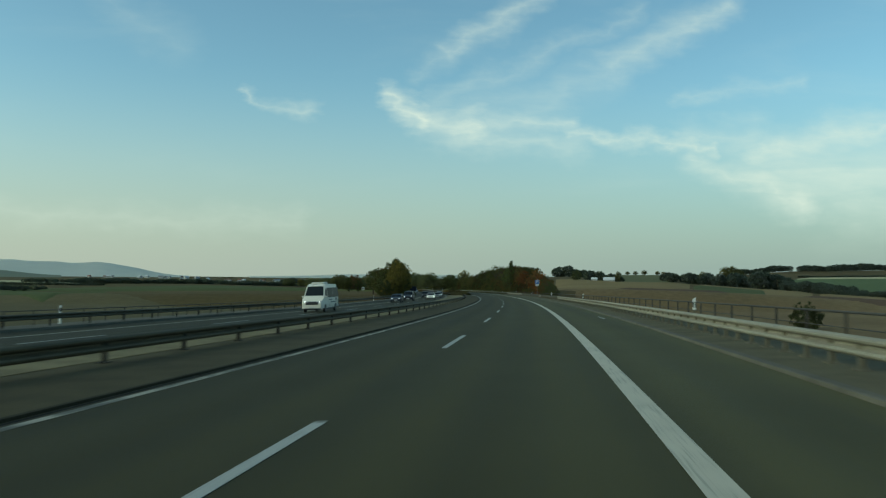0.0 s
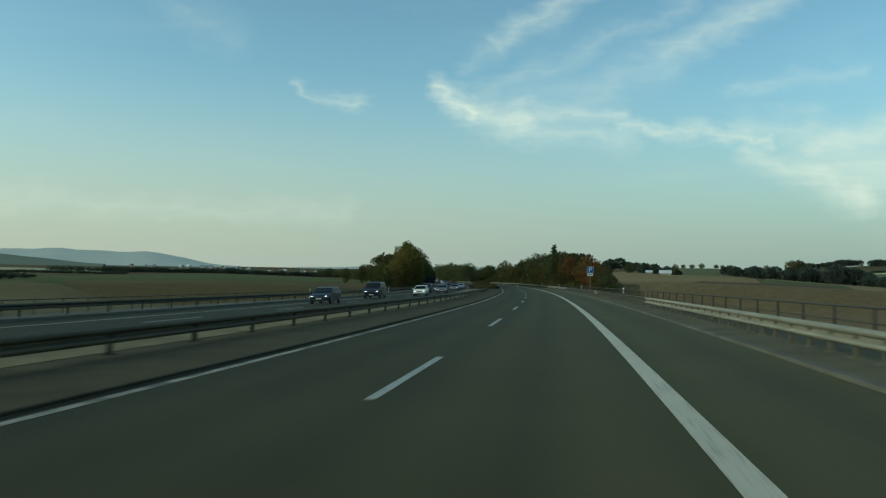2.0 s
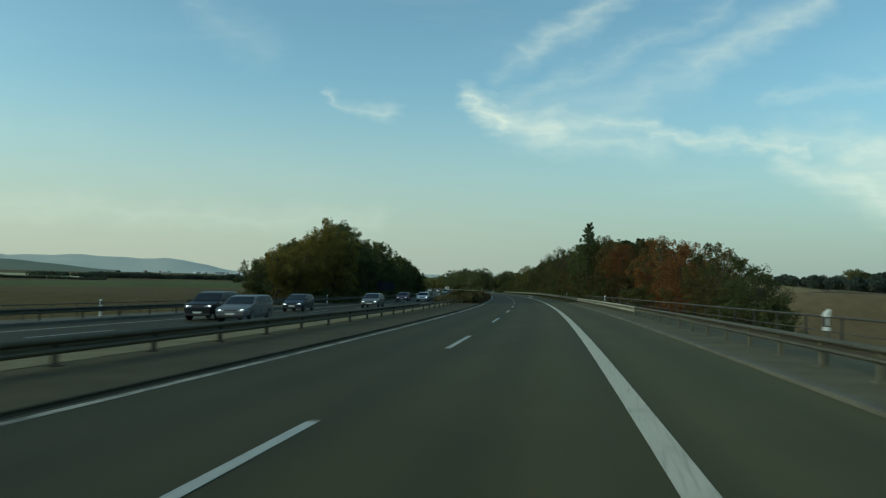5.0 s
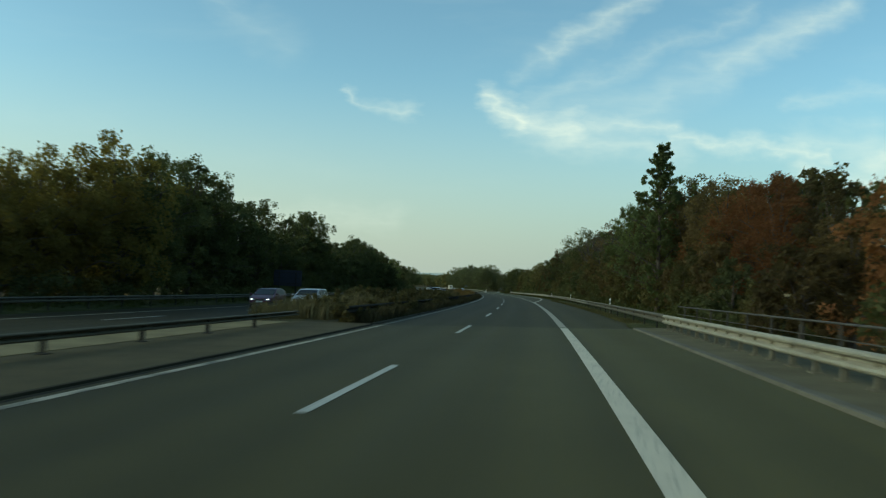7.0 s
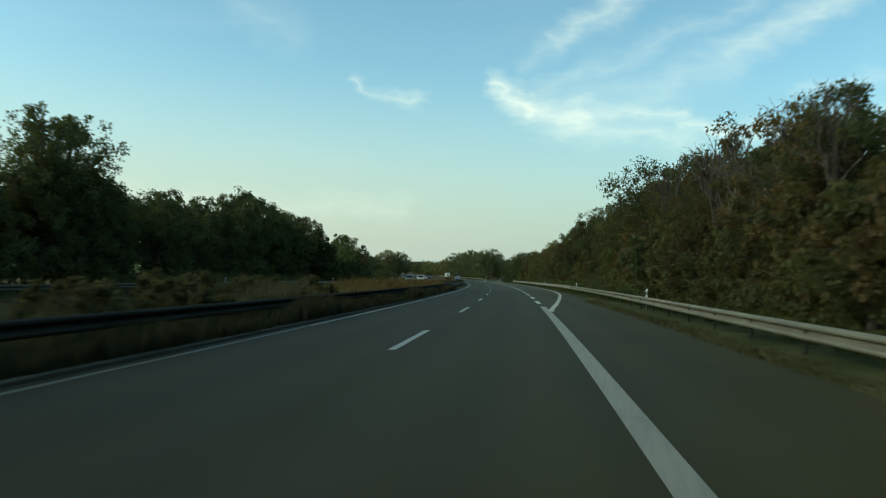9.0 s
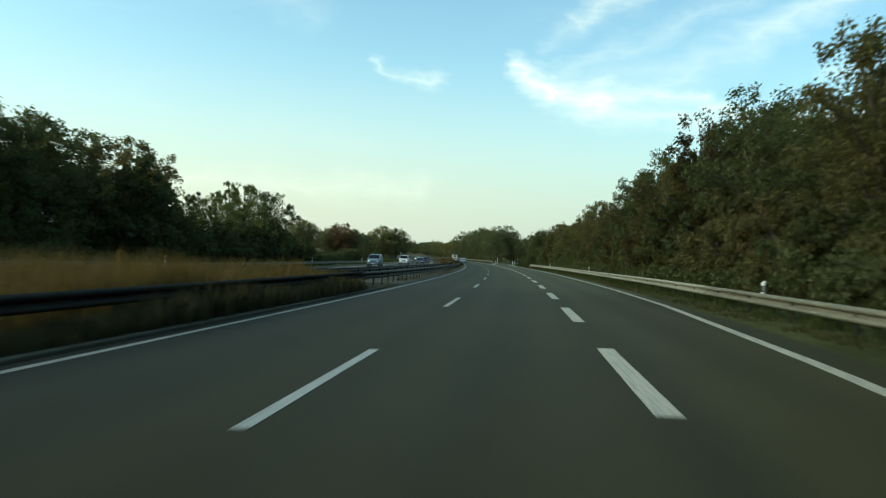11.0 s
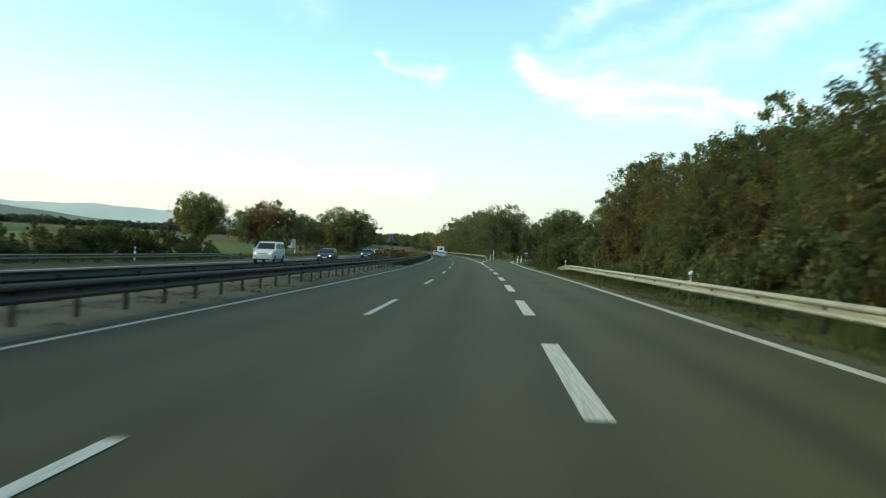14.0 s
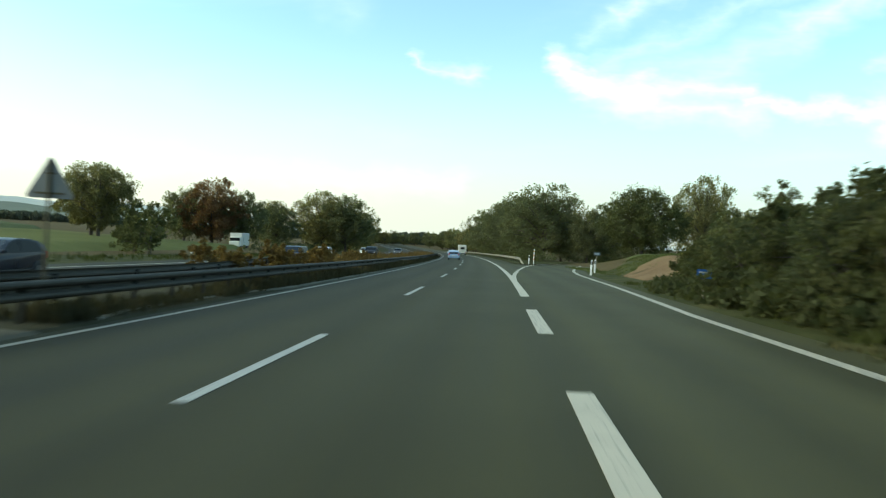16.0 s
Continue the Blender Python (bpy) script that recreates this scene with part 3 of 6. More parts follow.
drape("bank_meadow", [road(557, 15.0)[:2], road(612, 19.5)[:2], road(640, 60)[:2], road(557, 60)[:2]], M_DULL, "dull green bank rising behind the exit", 0.2, 3.0)
drape("bank_meadow", [road(612, 19.5)[:2], road(660, 27)[:2], road(690, 60)[:2], road(640, 60)[:2]], M_DULL, "dull green ground under the trees by the exit", 0.2, 3.0)

# ---------------------------------------------------------------- carriageways
E_S = [330.6, 338, 349, 366, 383, 400, 520, 535, 550, 561, 571, 580, 588, 605, 628]
E_D = [4.2, 4.8, 5.6, 6.8, 7.5, 7.717, 7.717, 7.75, 8.3, 8.6, 8.9, 9.6, 10.6, 13.0, 17.2]
X_S = [556, 563, 570, 581, 594, 606, 616, 626]
X_D = [3.9, 4.1, 4.45, 5.2, 6.4, 8.0, 10.4, 13.6]


def right_edge(s):
    """Right edge of the asphalt."""
    if s < 262:
        return 6.6
    if s < 545:
        return float(np.interp(s, [262, 330, 395, 545], [7.0, 7.2, 8.35, 8.8]))
    return float(np.interp(s, [545, 561, 571, 588, 628, 640], [8.8, 9.3, 9.7, 11.5, 18.5, 21.0])) if s < 640 else 21.0 if s < 664 else 6.5


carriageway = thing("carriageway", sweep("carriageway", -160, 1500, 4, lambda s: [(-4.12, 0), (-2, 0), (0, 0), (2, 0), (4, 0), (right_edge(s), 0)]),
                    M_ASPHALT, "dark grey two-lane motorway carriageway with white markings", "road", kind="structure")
opposite = thing("opposite_carriageway", sweep("opposite_carriageway", -160, 1500, 6, [(-22.9, 0), (-20, 0), (-16, 0), (-11.9, 0)]),
                 M_ASPHALT_OLD, "grey opposite motorway carriageway", "road", kind="structure")


M_PAINT_DULL = road_paint("dulled_road_paint", (0.26, 0.235, 0.17))
M_PAINT_MID = road_paint("greyed_road_paint", (0.3, 0.275, 0.205))
M_PAINT_DIRTY = road_paint("dirty_road_paint", (0.33, 0.30, 0.22), 0.75)
M_PAINT_GRIME = road_paint("grimy_road_paint", (0.058, 0.052, 0.034), 0.9)


def line(name, pts, width, mat, parent, ds=3.0, z=0.006, label=""):
    """A painted line through (s, d) points."""
    ps, pd = [q[0] for q in pts], [q[1] for q in pts]
    n = max(2, int((ps[-1] - ps[0]) / ds) + 1)
    ss = np.linspace(ps[0], ps[-1], n)
    dd = np.interp(ss, ps, pd)
    slope = np.gradient(dd, ss)
    w = width / 2 * np.sqrt(1 + slope ** 2)
    a, b = road(ss, dd - w, z), road(ss, dd + w, z)
    verts = np.stack([a, b], 1).reshape(-1, 3)
    faces = [(2 * i, 2 * i + 1, 2 * i + 3, 2 * i + 2) for i in range(n - 1)]
    ob = thing(name, mesh_of(name, verts, faces), mat, label, parent=parent)
    return ob


line("edge_line", [(-160, -3.75), (90, -3.75), (140, -3.7), (258, -3.66)], 0.2, M_PAINT_DIRTY, carriageway, label="worn dirty white edge line")
line("edge_line", [(258.6, -3.72), (314, -3.75)], 0.15, M_PAINT_GRIME, carriageway, label="grimy edge line half covered by dirt")
line("edge_line", [(314, -3.75), (1490, -3.75)], 0.15, M_PAINT_MID, carriageway)
line("shoulder_line", [(-160, 3.81), (257.5, 3.815)], 0.295, M_PAINT, carriageway, label="broad white shoulder line")
# dimmer paint here carries the wood's shade in its colour
line("shoulder_line", [(258.1, 3.805), (333, 3.80)], 0.30, M_PAINT_DULL, carriageway, label="broad dulled white shoulder line")
line("edge_line", [(326.5, 3.95)] + list(zip(E_S, E_D)), 0.24, M_PAINT, carriageway, 2.0, 0.010)
line("gore_line", [(541.7, 3.83), (560, 3.88), (900, 3.85)], 0.30, M_PAINT, carriageway)
line("exit_line", list(zip(X_S, X_D)), 0.26, M_PAINT, carriageway, 2.0, 0.010)


def dash_mesh(name, length, width):
    h = width / 2
    return mesh_of(name, [(-h, 0, 0), (h, 0, 0), (h, length, 0), (-h, length, 0), (-h, 0, .004), (h, 0, .004), (h, length, .004), (-h, length, .004)],
                   [(4, 5, 6, 7), (0, 1, 5, 4), (1, 2, 6, 5), (2, 3, 7, 6), (3, 0, 4, 7)])


def lay(me, name, s, d, mat, parent, z=0.003, length=0.0):
    ob = thing(name, me, mat, parent=parent)
    p, q = Vector(road(s, d, z)), Vector(road(s + max(length, 1.0), d, z))
    y = (q - p).normalized()
    n = Vector((CROSS * -math.cos(heading(s)), CROSS * -math.sin(heading(s)), 1)).normalized()
    x = y.cross(n).normalized()
    ob.matrix_basis = Matrix.Translation(p) @ Matrix((x, y, x.cross(y))).transposed().to_4x4()
    return ob


lane_dash = dash_mesh("lane_dash", 6.0, 0.15)
block_dash = dash_mesh("block_dash", 6.0, 0.285)
for i in range(-6, 56):
    lay(lane_dash, "lane_dash", 0.283 + 18 * i, 0.0, M_PAINT, carriageway, length=6)
for i in range(-5, 12):
    lay(block_dash, "block_dash", 397.655 + 12 * i, 3.755, M_PAINT, carriageway, length=6)
line("edge_line", [(-160, -12.4), (380, -12.4)], 0.17, M_PAINT_DULL, opposite, 6)
line("edge_line", [(380, -12.4), (1490, -12.4)], 0.17, M_PAINT, opposite, 6)
line("shoulder_line", [(-160, -19.95), (380, -19.95)], 0.30, M_PAINT_DULL, opposite, 6)
line("shoulder_line", [(380, -19.95), (1490, -19.95)], 0.30, M_PAINT, opposite, 6)
for i in range(-6, 48):
    lay(lane_dash, "lane_dash", 6.0 + 18 * i, -16.15, M_PAINT_OLD, opposite, length=6)

# thin dark strip beside the left kerb, and the bridge's joint
M_DARK_STRIP = plain("dark_strip", (0.014, 0.013, 0.01), 0.9, 0, 0.12, 6.0, 0.0, 0.08)
M_JOINT = zinc("joint_steel", (0.13, 0.12, 0.09), 0.7, 0.2)
for s in (-64.0, 257.7):
    j = thing("expansion_joint", sweep("expansion_joint", s, s + 0.2, 0.1, [(-4.1, 0.007), (6.55, 0.007)]), M_JOINT,
              "steel expansion joint across the carriageway", "joint", kind="structure")
line("seam", [(-160, -4.0), (258, -4.0)], 0.1, M_DARK_STRIP, carriageway, 6, 0.004)

# ---------------------------------------------------------------- bridge edges and verges
def structure(name, me, mat, label, category):
    return thing(name, me, mat, label, category, kind="structure")


structure("kerb_left", sweep("kerb_left", -160, 258, 4, [(-4.12, -0.02), (-4.13, 0.045), (-4.18, 0.055), (-4.2, 0.056)]), M_KERB_DARK, "dark dirty concrete kerb along the bridge", "kerb")
structure("walkway_left", sweep("walkway_left", -160, 258, 4, [(-4.2, 0.056), (-6.0, 0.11), (-7.4, 0.15), (-7.42, -1.4)]), M_WALK_LEFT, "grey concrete bridge walkway", "walkway")
structure("walkway_opposite", sweep("walkway_opposite", -160, 258, 4, [(-7.75, -1.4), (-7.75, 0.12), (-9.4, 0.14), (-11.7, 0.14), (-11.82, 0.12), (-11.9, -0.02)]), M_KERB_PALE, "pale concrete kerb of the opposite bridge", "kerb")
structure("walkway_far", sweep("walkway_far", -160, 258, 4, [(-22.9, -0.02), (-22.95, 0.13), (-25.0, 0.15), (-25.02, -1.5)]), M_KERB, "concrete edge of the opposite bridge", "kerb")
structure("kerb_right", sweep("kerb_right", -160, 258, 4, [(6.6, -0.02), (6.615, 0.055), (6.66, 0.07), (6.80, 0.072)]), M_KERB, "worn pale concrete kerb along the shoulder", "kerb")
structure("walkway_right", sweep("walkway_right", -160, 258, 4, [(6.80, 0.07), (8.2, 0.09), (9.65, 0.10), (9.67, -1.5)]), M_WALK, "grey concrete bridge walkway", "walkway")
structure("verge_right", sweep("verge_right", 258, 1000, 5, lambda s: [(right_edge(s) - 0.05, -0.03), (right_edge(s) + 0.4, 0.02)] +
          [(d, float(verge(s, d)) + 0.03) for d in np.linspace(right_edge(s) + 1.0, max(15.5, right_edge(s) + 4), 6)]),
          M_GRASS, "rough grass verge beside the shoulder", "verge")
structure("verge_left", sweep("verge_left", 258, 1000, 5, [(-29.5, 0.06), (-26.5, 0.05), (-24, 0.03), (-22.85, -0.02)]), M_GRASS, "rough grass verge beside the opposite carriageway", "verge")
structure("median", sweep("median", 258, 398, 5, [(-11.95, -0.02), (-11.5, 0.03), (-8, 0.12), (-5.2, 0.06), (-4.3, 0.03), (-4.1, -0.02)]),
          soil("median_weeds", [(0.3, (0.03, 0.03, 0.017)), (0.55, (0.048, 0.045, 0.025)), (0.75, (0.072, 0.066, 0.037))], 0.15, None, 3.0), "dark overgrown strip between the carriageways", "median")
M_GRIT = soil("median_grit", [(0.3, (0.058, 0.056, 0.04)), (0.55, (0.1, 0.096, 0.07)), (0.75, (0.138, 0.132, 0.097))], 0.15, None, 3.0)
structure("median", sweep("median", 527, 1490, 5, [(-11.95, -0.02), (-11.5, 0.03), (-8, 0.12), (-5.2, 0.06), (-4.3, 0.03), (-4.1, -0.02)]),
          bpy.data.materials["median_weeds"], "dark weedy strip between the carriageways", "median")
structure("median", sweep("median", 398, 527, 5, [(-11.95, -0.02), (-11.5, 0.03), (-8, 0.12), (-5.2, 0.06), (-4.3, 0.03), (-4.1, -0.02)]),
          M_GRIT, "gritty grass strip between the carriageways", "median")
structure("gore", sweep("gore", 612, 700, 4, lambda s: [(6.4, 0.03), (7.2, 0.08), (max(7.6, float(np.interp(s, [606, 616, 626, 640, 664], [8.2, 10.4, 13.6, 17.0, 21.5])) - 0.3), 0.05)]),
          M_GRASS, "grass island between motorway and exit", "verge")

M_KERB_WORN = concrete("worn_kerb_stone", (0.17, 0.155, 0.11))
# darker kerb tone for the stretch from s 258 to 392
M_KERB_MUTED = concrete("muted_kerb_stone", (0.075, 0.068, 0.046))
for s0, s1, mat in ((258.3, 392, M_KERB_MUTED), (529, 900, M_KERB_WORN)):
    structure("median_kerb", sweep("median_kerb", s0, s1, 2, lambda s: [(d - 0.5 * float(step(s, 528, 531) * (1 - step(s, 537, 542))), z) for d, z in
              ((-4.12, -0.03), (-4.13, 0.05), (-4.16, 0.07), (-4.26, 0.07), (-4.29, 0.05), (-4.3, -0.03))]), mat, "low worn concrete kerb along the median", "kerb")

# ---------------------------------------------------------------- guard rails
POST = bmesh.new()
for q in ((-0.03, -0.025, -0.05, 0.05), (-0.03, 0.03, 0.042, 0.05), (-0.03, 0.03, -0.05, -0.042)):
    box(POST, q[0], q[1], q[2], q[3], -0.25, 0.66)
box(POST, -0.03, 0.045, -0.06, 0.06, 0.50, 0.66)
post_mesh = bm_mesh("post", POST)
PLATE = bmesh.new()
box(PLATE, -0.045, 0.045, -0.05, 0.05, 0.0, 0.52)
box(PLATE, -0.11, 0.11, -0.13, 0.13, 0.0, 0.022)
for bx in (-0.075, 0.075):
    for by in (-0.09, 0.09):
        box(PLATE, bx - 0.014, bx + 0.014, by - 0.014, by + 0.014, 0.02, 0.05)
plate_post = bm_mesh("post", PLATE)
LOW = bmesh.new()
box(LOW, -0.045, 0.045, -0.05, 0.05, 0.0, 0.44)
box(LOW, -0.11, 0.11, -0.13, 0.13, 0.0, 0.022)
plate_low = bm_mesh("post", LOW)


def guard_rail(label, s0, s1, d, side, spacing, z0, beam_mat, post_mat, pm, top=0.75, height=0.31, group="guard rails", dip=None):
    """A corrugated steel barrier; side -1 faces the lanes on its left, 1 those on its right."""
    f = d if callable(d) else (lambda s: d)
    k = height / 0.31
    shape = [(0.0, 0.75), (0.055, 0.722), (0.07, 0.69), (0.055, 0.655), (-0.05, 0.612), (-0.05, 0.578), (0.055, 0.535), (0.07, 0.50), (0.055, 0.468), (0.0, 0.44)]
    shape = [(x, top - (0.75 - z) * k) for x, z in shape]
    ring = shape + [(x - 0.014, z) for x, z in shape[::-1]]

    def prof(s):
        drop = dip(s) if dip else 0.0
        return [(f(s) + side * x, z0(s) + z - drop if callable(z0) else z0 + z - drop) for x, z in ring]
    rail = thing("guard_rail", sweep("guard_rail", s0, s1, 4.0, prof, True), beam_mat, label, "guard rail", group)
    n = int((s1 - s0) / spacing)
    for i in range(n):
        s = s0 + (i + 0.5) * spacing
        base = z0(s) if callable(z0) else z0
        drop = dip(s) if dip else 0.0
        if drop > 0.35:
            continue
        p = thing("post", pm, post_mat, parent=rail)
        p.matrix_basis = at_road(s, f(s) - side * 0.04, base - drop, 0 if side < 0 else 180, 1.0)
    return rail


guard_rail("weathered dark steel guard rail on the bridge walkway", -120, 222, -7.05, 1, 4.0, 0.145, M_ZINC_DARK, M_POST, plate_low, 0.585, 0.35)
guard_rail("low dark steel guard rail near the bridge end", 222, 257, -7.05, 1, 4.0, 0.145, M_ZINC_DARK, M_POST, plate_low, 0.47, 0.2)
guard_rail("guard rail coloured black for shade, overgrown by weeds", 258, 392, -5.2, 1, 4.0, 0.05, M_ZINC_BLACK, M_POST, post_mesh, 0.74, 0.32)
guard_rail("dark steel guard rail along the median with close posts", 391.04, 700, lambda s: -5.2 + 0.26 * float(step(s, 391, 397)), 1, 2.026, 0.05, M_ZINC_DIM, M_POST_MID, post_mesh, 0.71, 0.35)


def back_rail(s):
    return float(np.interp(s, [262, 388, 402, 440, 478, 540, 565], [-10.9, -10.9, -7.9, -7.5, -6.9, -6.9, -10.4]))


guard_rail("dark steel guard rail facing the opposite lanes", 262, 700, back_rail, -1, 4.0, 0.05, M_ZINC_DIM, M_POST, post_mesh)
guard_rail("dull galvanised steel guard rail along the far shoulder", -120, 390, -23.7, 1, 4.0, 0.05, M_ZINC_DULL, M_POST, post_mesh)
guard_rail("greyish galvanised guard rail with its end sunk into the far verge", 390, 545, -23.7, 1, 4.0, lambda s: 0.05 - 0.17 * float(step(s, 390, 415)), M_ZINC_MID, M_POST, post_mesh,
           dip=lambda s: 0.7 * float(step(s, 530, 545)))
guard_rail("pale galvanised guard rail bolted to the bridge edge", -120, 110, 7.65, -1, 1.33, 0.08, M_ZINC, M_POST_DIM, plate_post, 0.565, 0.345)
guard_rail("dull grey guard rail bolted to the bridge edge", 110, 148, 7.65, -1, 1.33, 0.08, M_ZINC_DULL, M_POST, plate_post, 0.565, 0.27)
guard_rail("pale new guard rail length on the bridge edge", 148, 152.3, 7.65, -1, 1.33, 0.08, M_ZINC, M_POST_DIM, plate_post, 0.565, 0.345)
guard_rail("dull grey guard rail bolted to the bridge edge", 152.3, 205, 7.65, -1, 2.66, 0.08, M_ZINC_DULL, M_POST, plate_post, 0.565, 0.27)
guard_rail("pale galvanised guard rail bolted to the bridge edge", 205, 257, 7.65, -1, 1.33, 0.08, M_ZINC, M_POST_DIM, plate_post, 0.565, 0.345)


def right_rail(s):
    return float(np.interp(s, [257, 300, 345, 395, 515, 527], [7.65, 8.05, 8.8, 9.5, 9.5, 9.7]))


guard_rail("dull guard rail beyond the bridge end", 257, 301, right_rail, -1, 4.0, -0.09, M_ZINC_DULL, M_POST_DIM, post_mesh, 0.75, 0.35)
guard_rail("grey galvanised guard rail along the wood", 301, 385, right_rail, -1, 4.0, lambda s: float(np.interp(s, [320, 390], [-0.09, -0.03])), M_ZINC_MID, M_POST_DIM, post_mesh, 0.75, 0.35)
guard_rail("pale galvanised guard rail with its end sunk into the verge", 385, 527, right_rail, -1, 4.0, lambda s: float(np.interp(s, [320, 390], [-0.09, -0.03])), M_ZINC, M_POST_DIM, post_mesh, 0.75, 0.35,
           dip=lambda s: 0.74 * min(1.0, max(0.0, (s - 513.5) / 14.0)))
guard_rail("pale galvanised guard rail beside the exit island", 613, 860, 7.6, -1, 4.0, 0.05, M_ZINC, M_POST, post_mesh, dip=lambda s: 0.8 * (1 - float(step(s, 613, 622))))

# ---------------------------------------------------------------- bridge railing
BAR = bmesh.new()
box(BAR, -0.028, 0.028, -0.028, 0.028, 0.0, 0.79, 0.006)
box(BAR, -0.08, 0.08, -0.08, 0.08, 0.0, 0.02)
railing_post = bm_mesh("post", BAR)


def railing(s0, s1, d, spacing=2.5, z=0.1):
    top = [(d + 0.035 * math.cos(a), z + 0.79 + 0.028 * math.sin(a)) for a in np.linspace(0, 2 * math.pi, 9)[:-1]]
    r = thing("railing", sweep("railing", s0, s1, 5.0, top, True), M_RAILING, "dark painted steel bridge railing with a handrail", "railing")
    for zz in (0.45,):
        rod = [(d + 0.014 * math.cos(a), z + zz + 0.014 * math.sin(a)) for a in np.linspace(0, 2 * math.pi, 7)[:-1]]
        thing("lower_rail", sweep("lower_rail", s0, s1, 5.0, rod, True), M_RAILING, parent=r)
    for i in range(int((s1 - s0) / spacing) + 1):
        p = thing("post", railing_post, M_RAILING, parent=r)
        p.matrix_basis = at_road(s0 + i * spacing, d, z)
    return r


railing(-119.5, 262, 9.1)
railing(-119.5, 262, -24.7, 2.5, 0.14)

# worn white paint marks on the shoulder
for s0, s1, d0 in ((41.05, 42.0, 5.98), (40.0, 40.35, 6.02), (38.4, 39.4, 5.96)):
    line("paint_mark", [(s0, d0), ((s0 + s1) / 2, d0 + 0.06), (s1, d0 - 0.04)], 0.16, M_PAINT_OLD, carriageway, 0.25)


def earth_patch():
    """Bare sandy earth on the bank beside the exit."""
    rng = np.random.default_rng(4)
    n, rings = 28, 6
    verts = []
    for r in range(rings + 1):
        for i in range(n):
            a = 2 * math.pi * i / n
            k = r / rings * (1 + 0.14 * math.sin(3 * a + 1) + 0.08 * math.sin(7 * a))
            p = road(564.5 + 8.5 * k * math.cos(a) - 2.5 * k * math.sin(a), 13.3 + 1.9 * k * math.sin(a) + 1.2 * k * math.cos(a))
            verts.append((p[0], p[1], float(ground_z(p[:1], p[1:2])[0]) + 0.13 - 0.2 * (r == rings)))
    faces = [(r * n + i, r * n + (i + 1) % n, (r + 1) * n + (i + 1) % n, (r + 1) * n + i) for r in range(rings) for i in range(n)]
    me = mesh_of("earth_patch", verts, faces, None, True)
    thing("earth_patch", me, soil("sandy_earth", [(0.3, (0.10, 0.066, 0.036)), (0.55, (0.165, 0.11, 0.06)), (0.75, (0.215, 0.15, 0.085))], 0.2), "bare sandy earth on the grass bank", "earth", kind="structure")


earth_patch()

# ---------------------------------------------------------------- plants
def leaf_mesh(name, centres, spread, per, size, rng, flat=0.0):
    """Many small leaves in clumps round the centres."""
    c = np.repeat(centres, per, 0)
    sp = np.repeat(spread, per)[:, None]
    n = len(c)
    v = rng.normal(size=(n, 3))
    v /= np.linalg.norm(v, axis=1)[:, None]
    c = c + v * sp * rng.random((n, 1)) ** 0.5
    a = rng.normal(size=(n, 3))
    a /= np.linalg.norm(a, axis=1)[:, None]
    b = np.cross(a, rng.normal(size=(n, 3)))
    b /= np.linalg.norm(b, axis=1)[:, None]
    sz = (size * (0.6 + 0.8 * rng.random(n)))[:, None]
    w = sz * 0.8
    verts = np.stack([c - a * sz, c + a * sz * 0.6 + b * w, c + a * sz * 0.6 - b * w], 1).reshape(-1, 3)
    me = bpy.data.meshes.new(name)
    me.vertices.add(3 * n)
    me.vertices.foreach_set("co", verts.ravel())
    me.loops.add(3 * n)
    me.loops.foreach_set("vertex_index", np.arange(3 * n))
    me.polygons.add(n)
    me.polygons.foreach_set("loop_start", np.arange(n) * 3)
    me.update(calc_edges=True)
    me.validate()
    return me


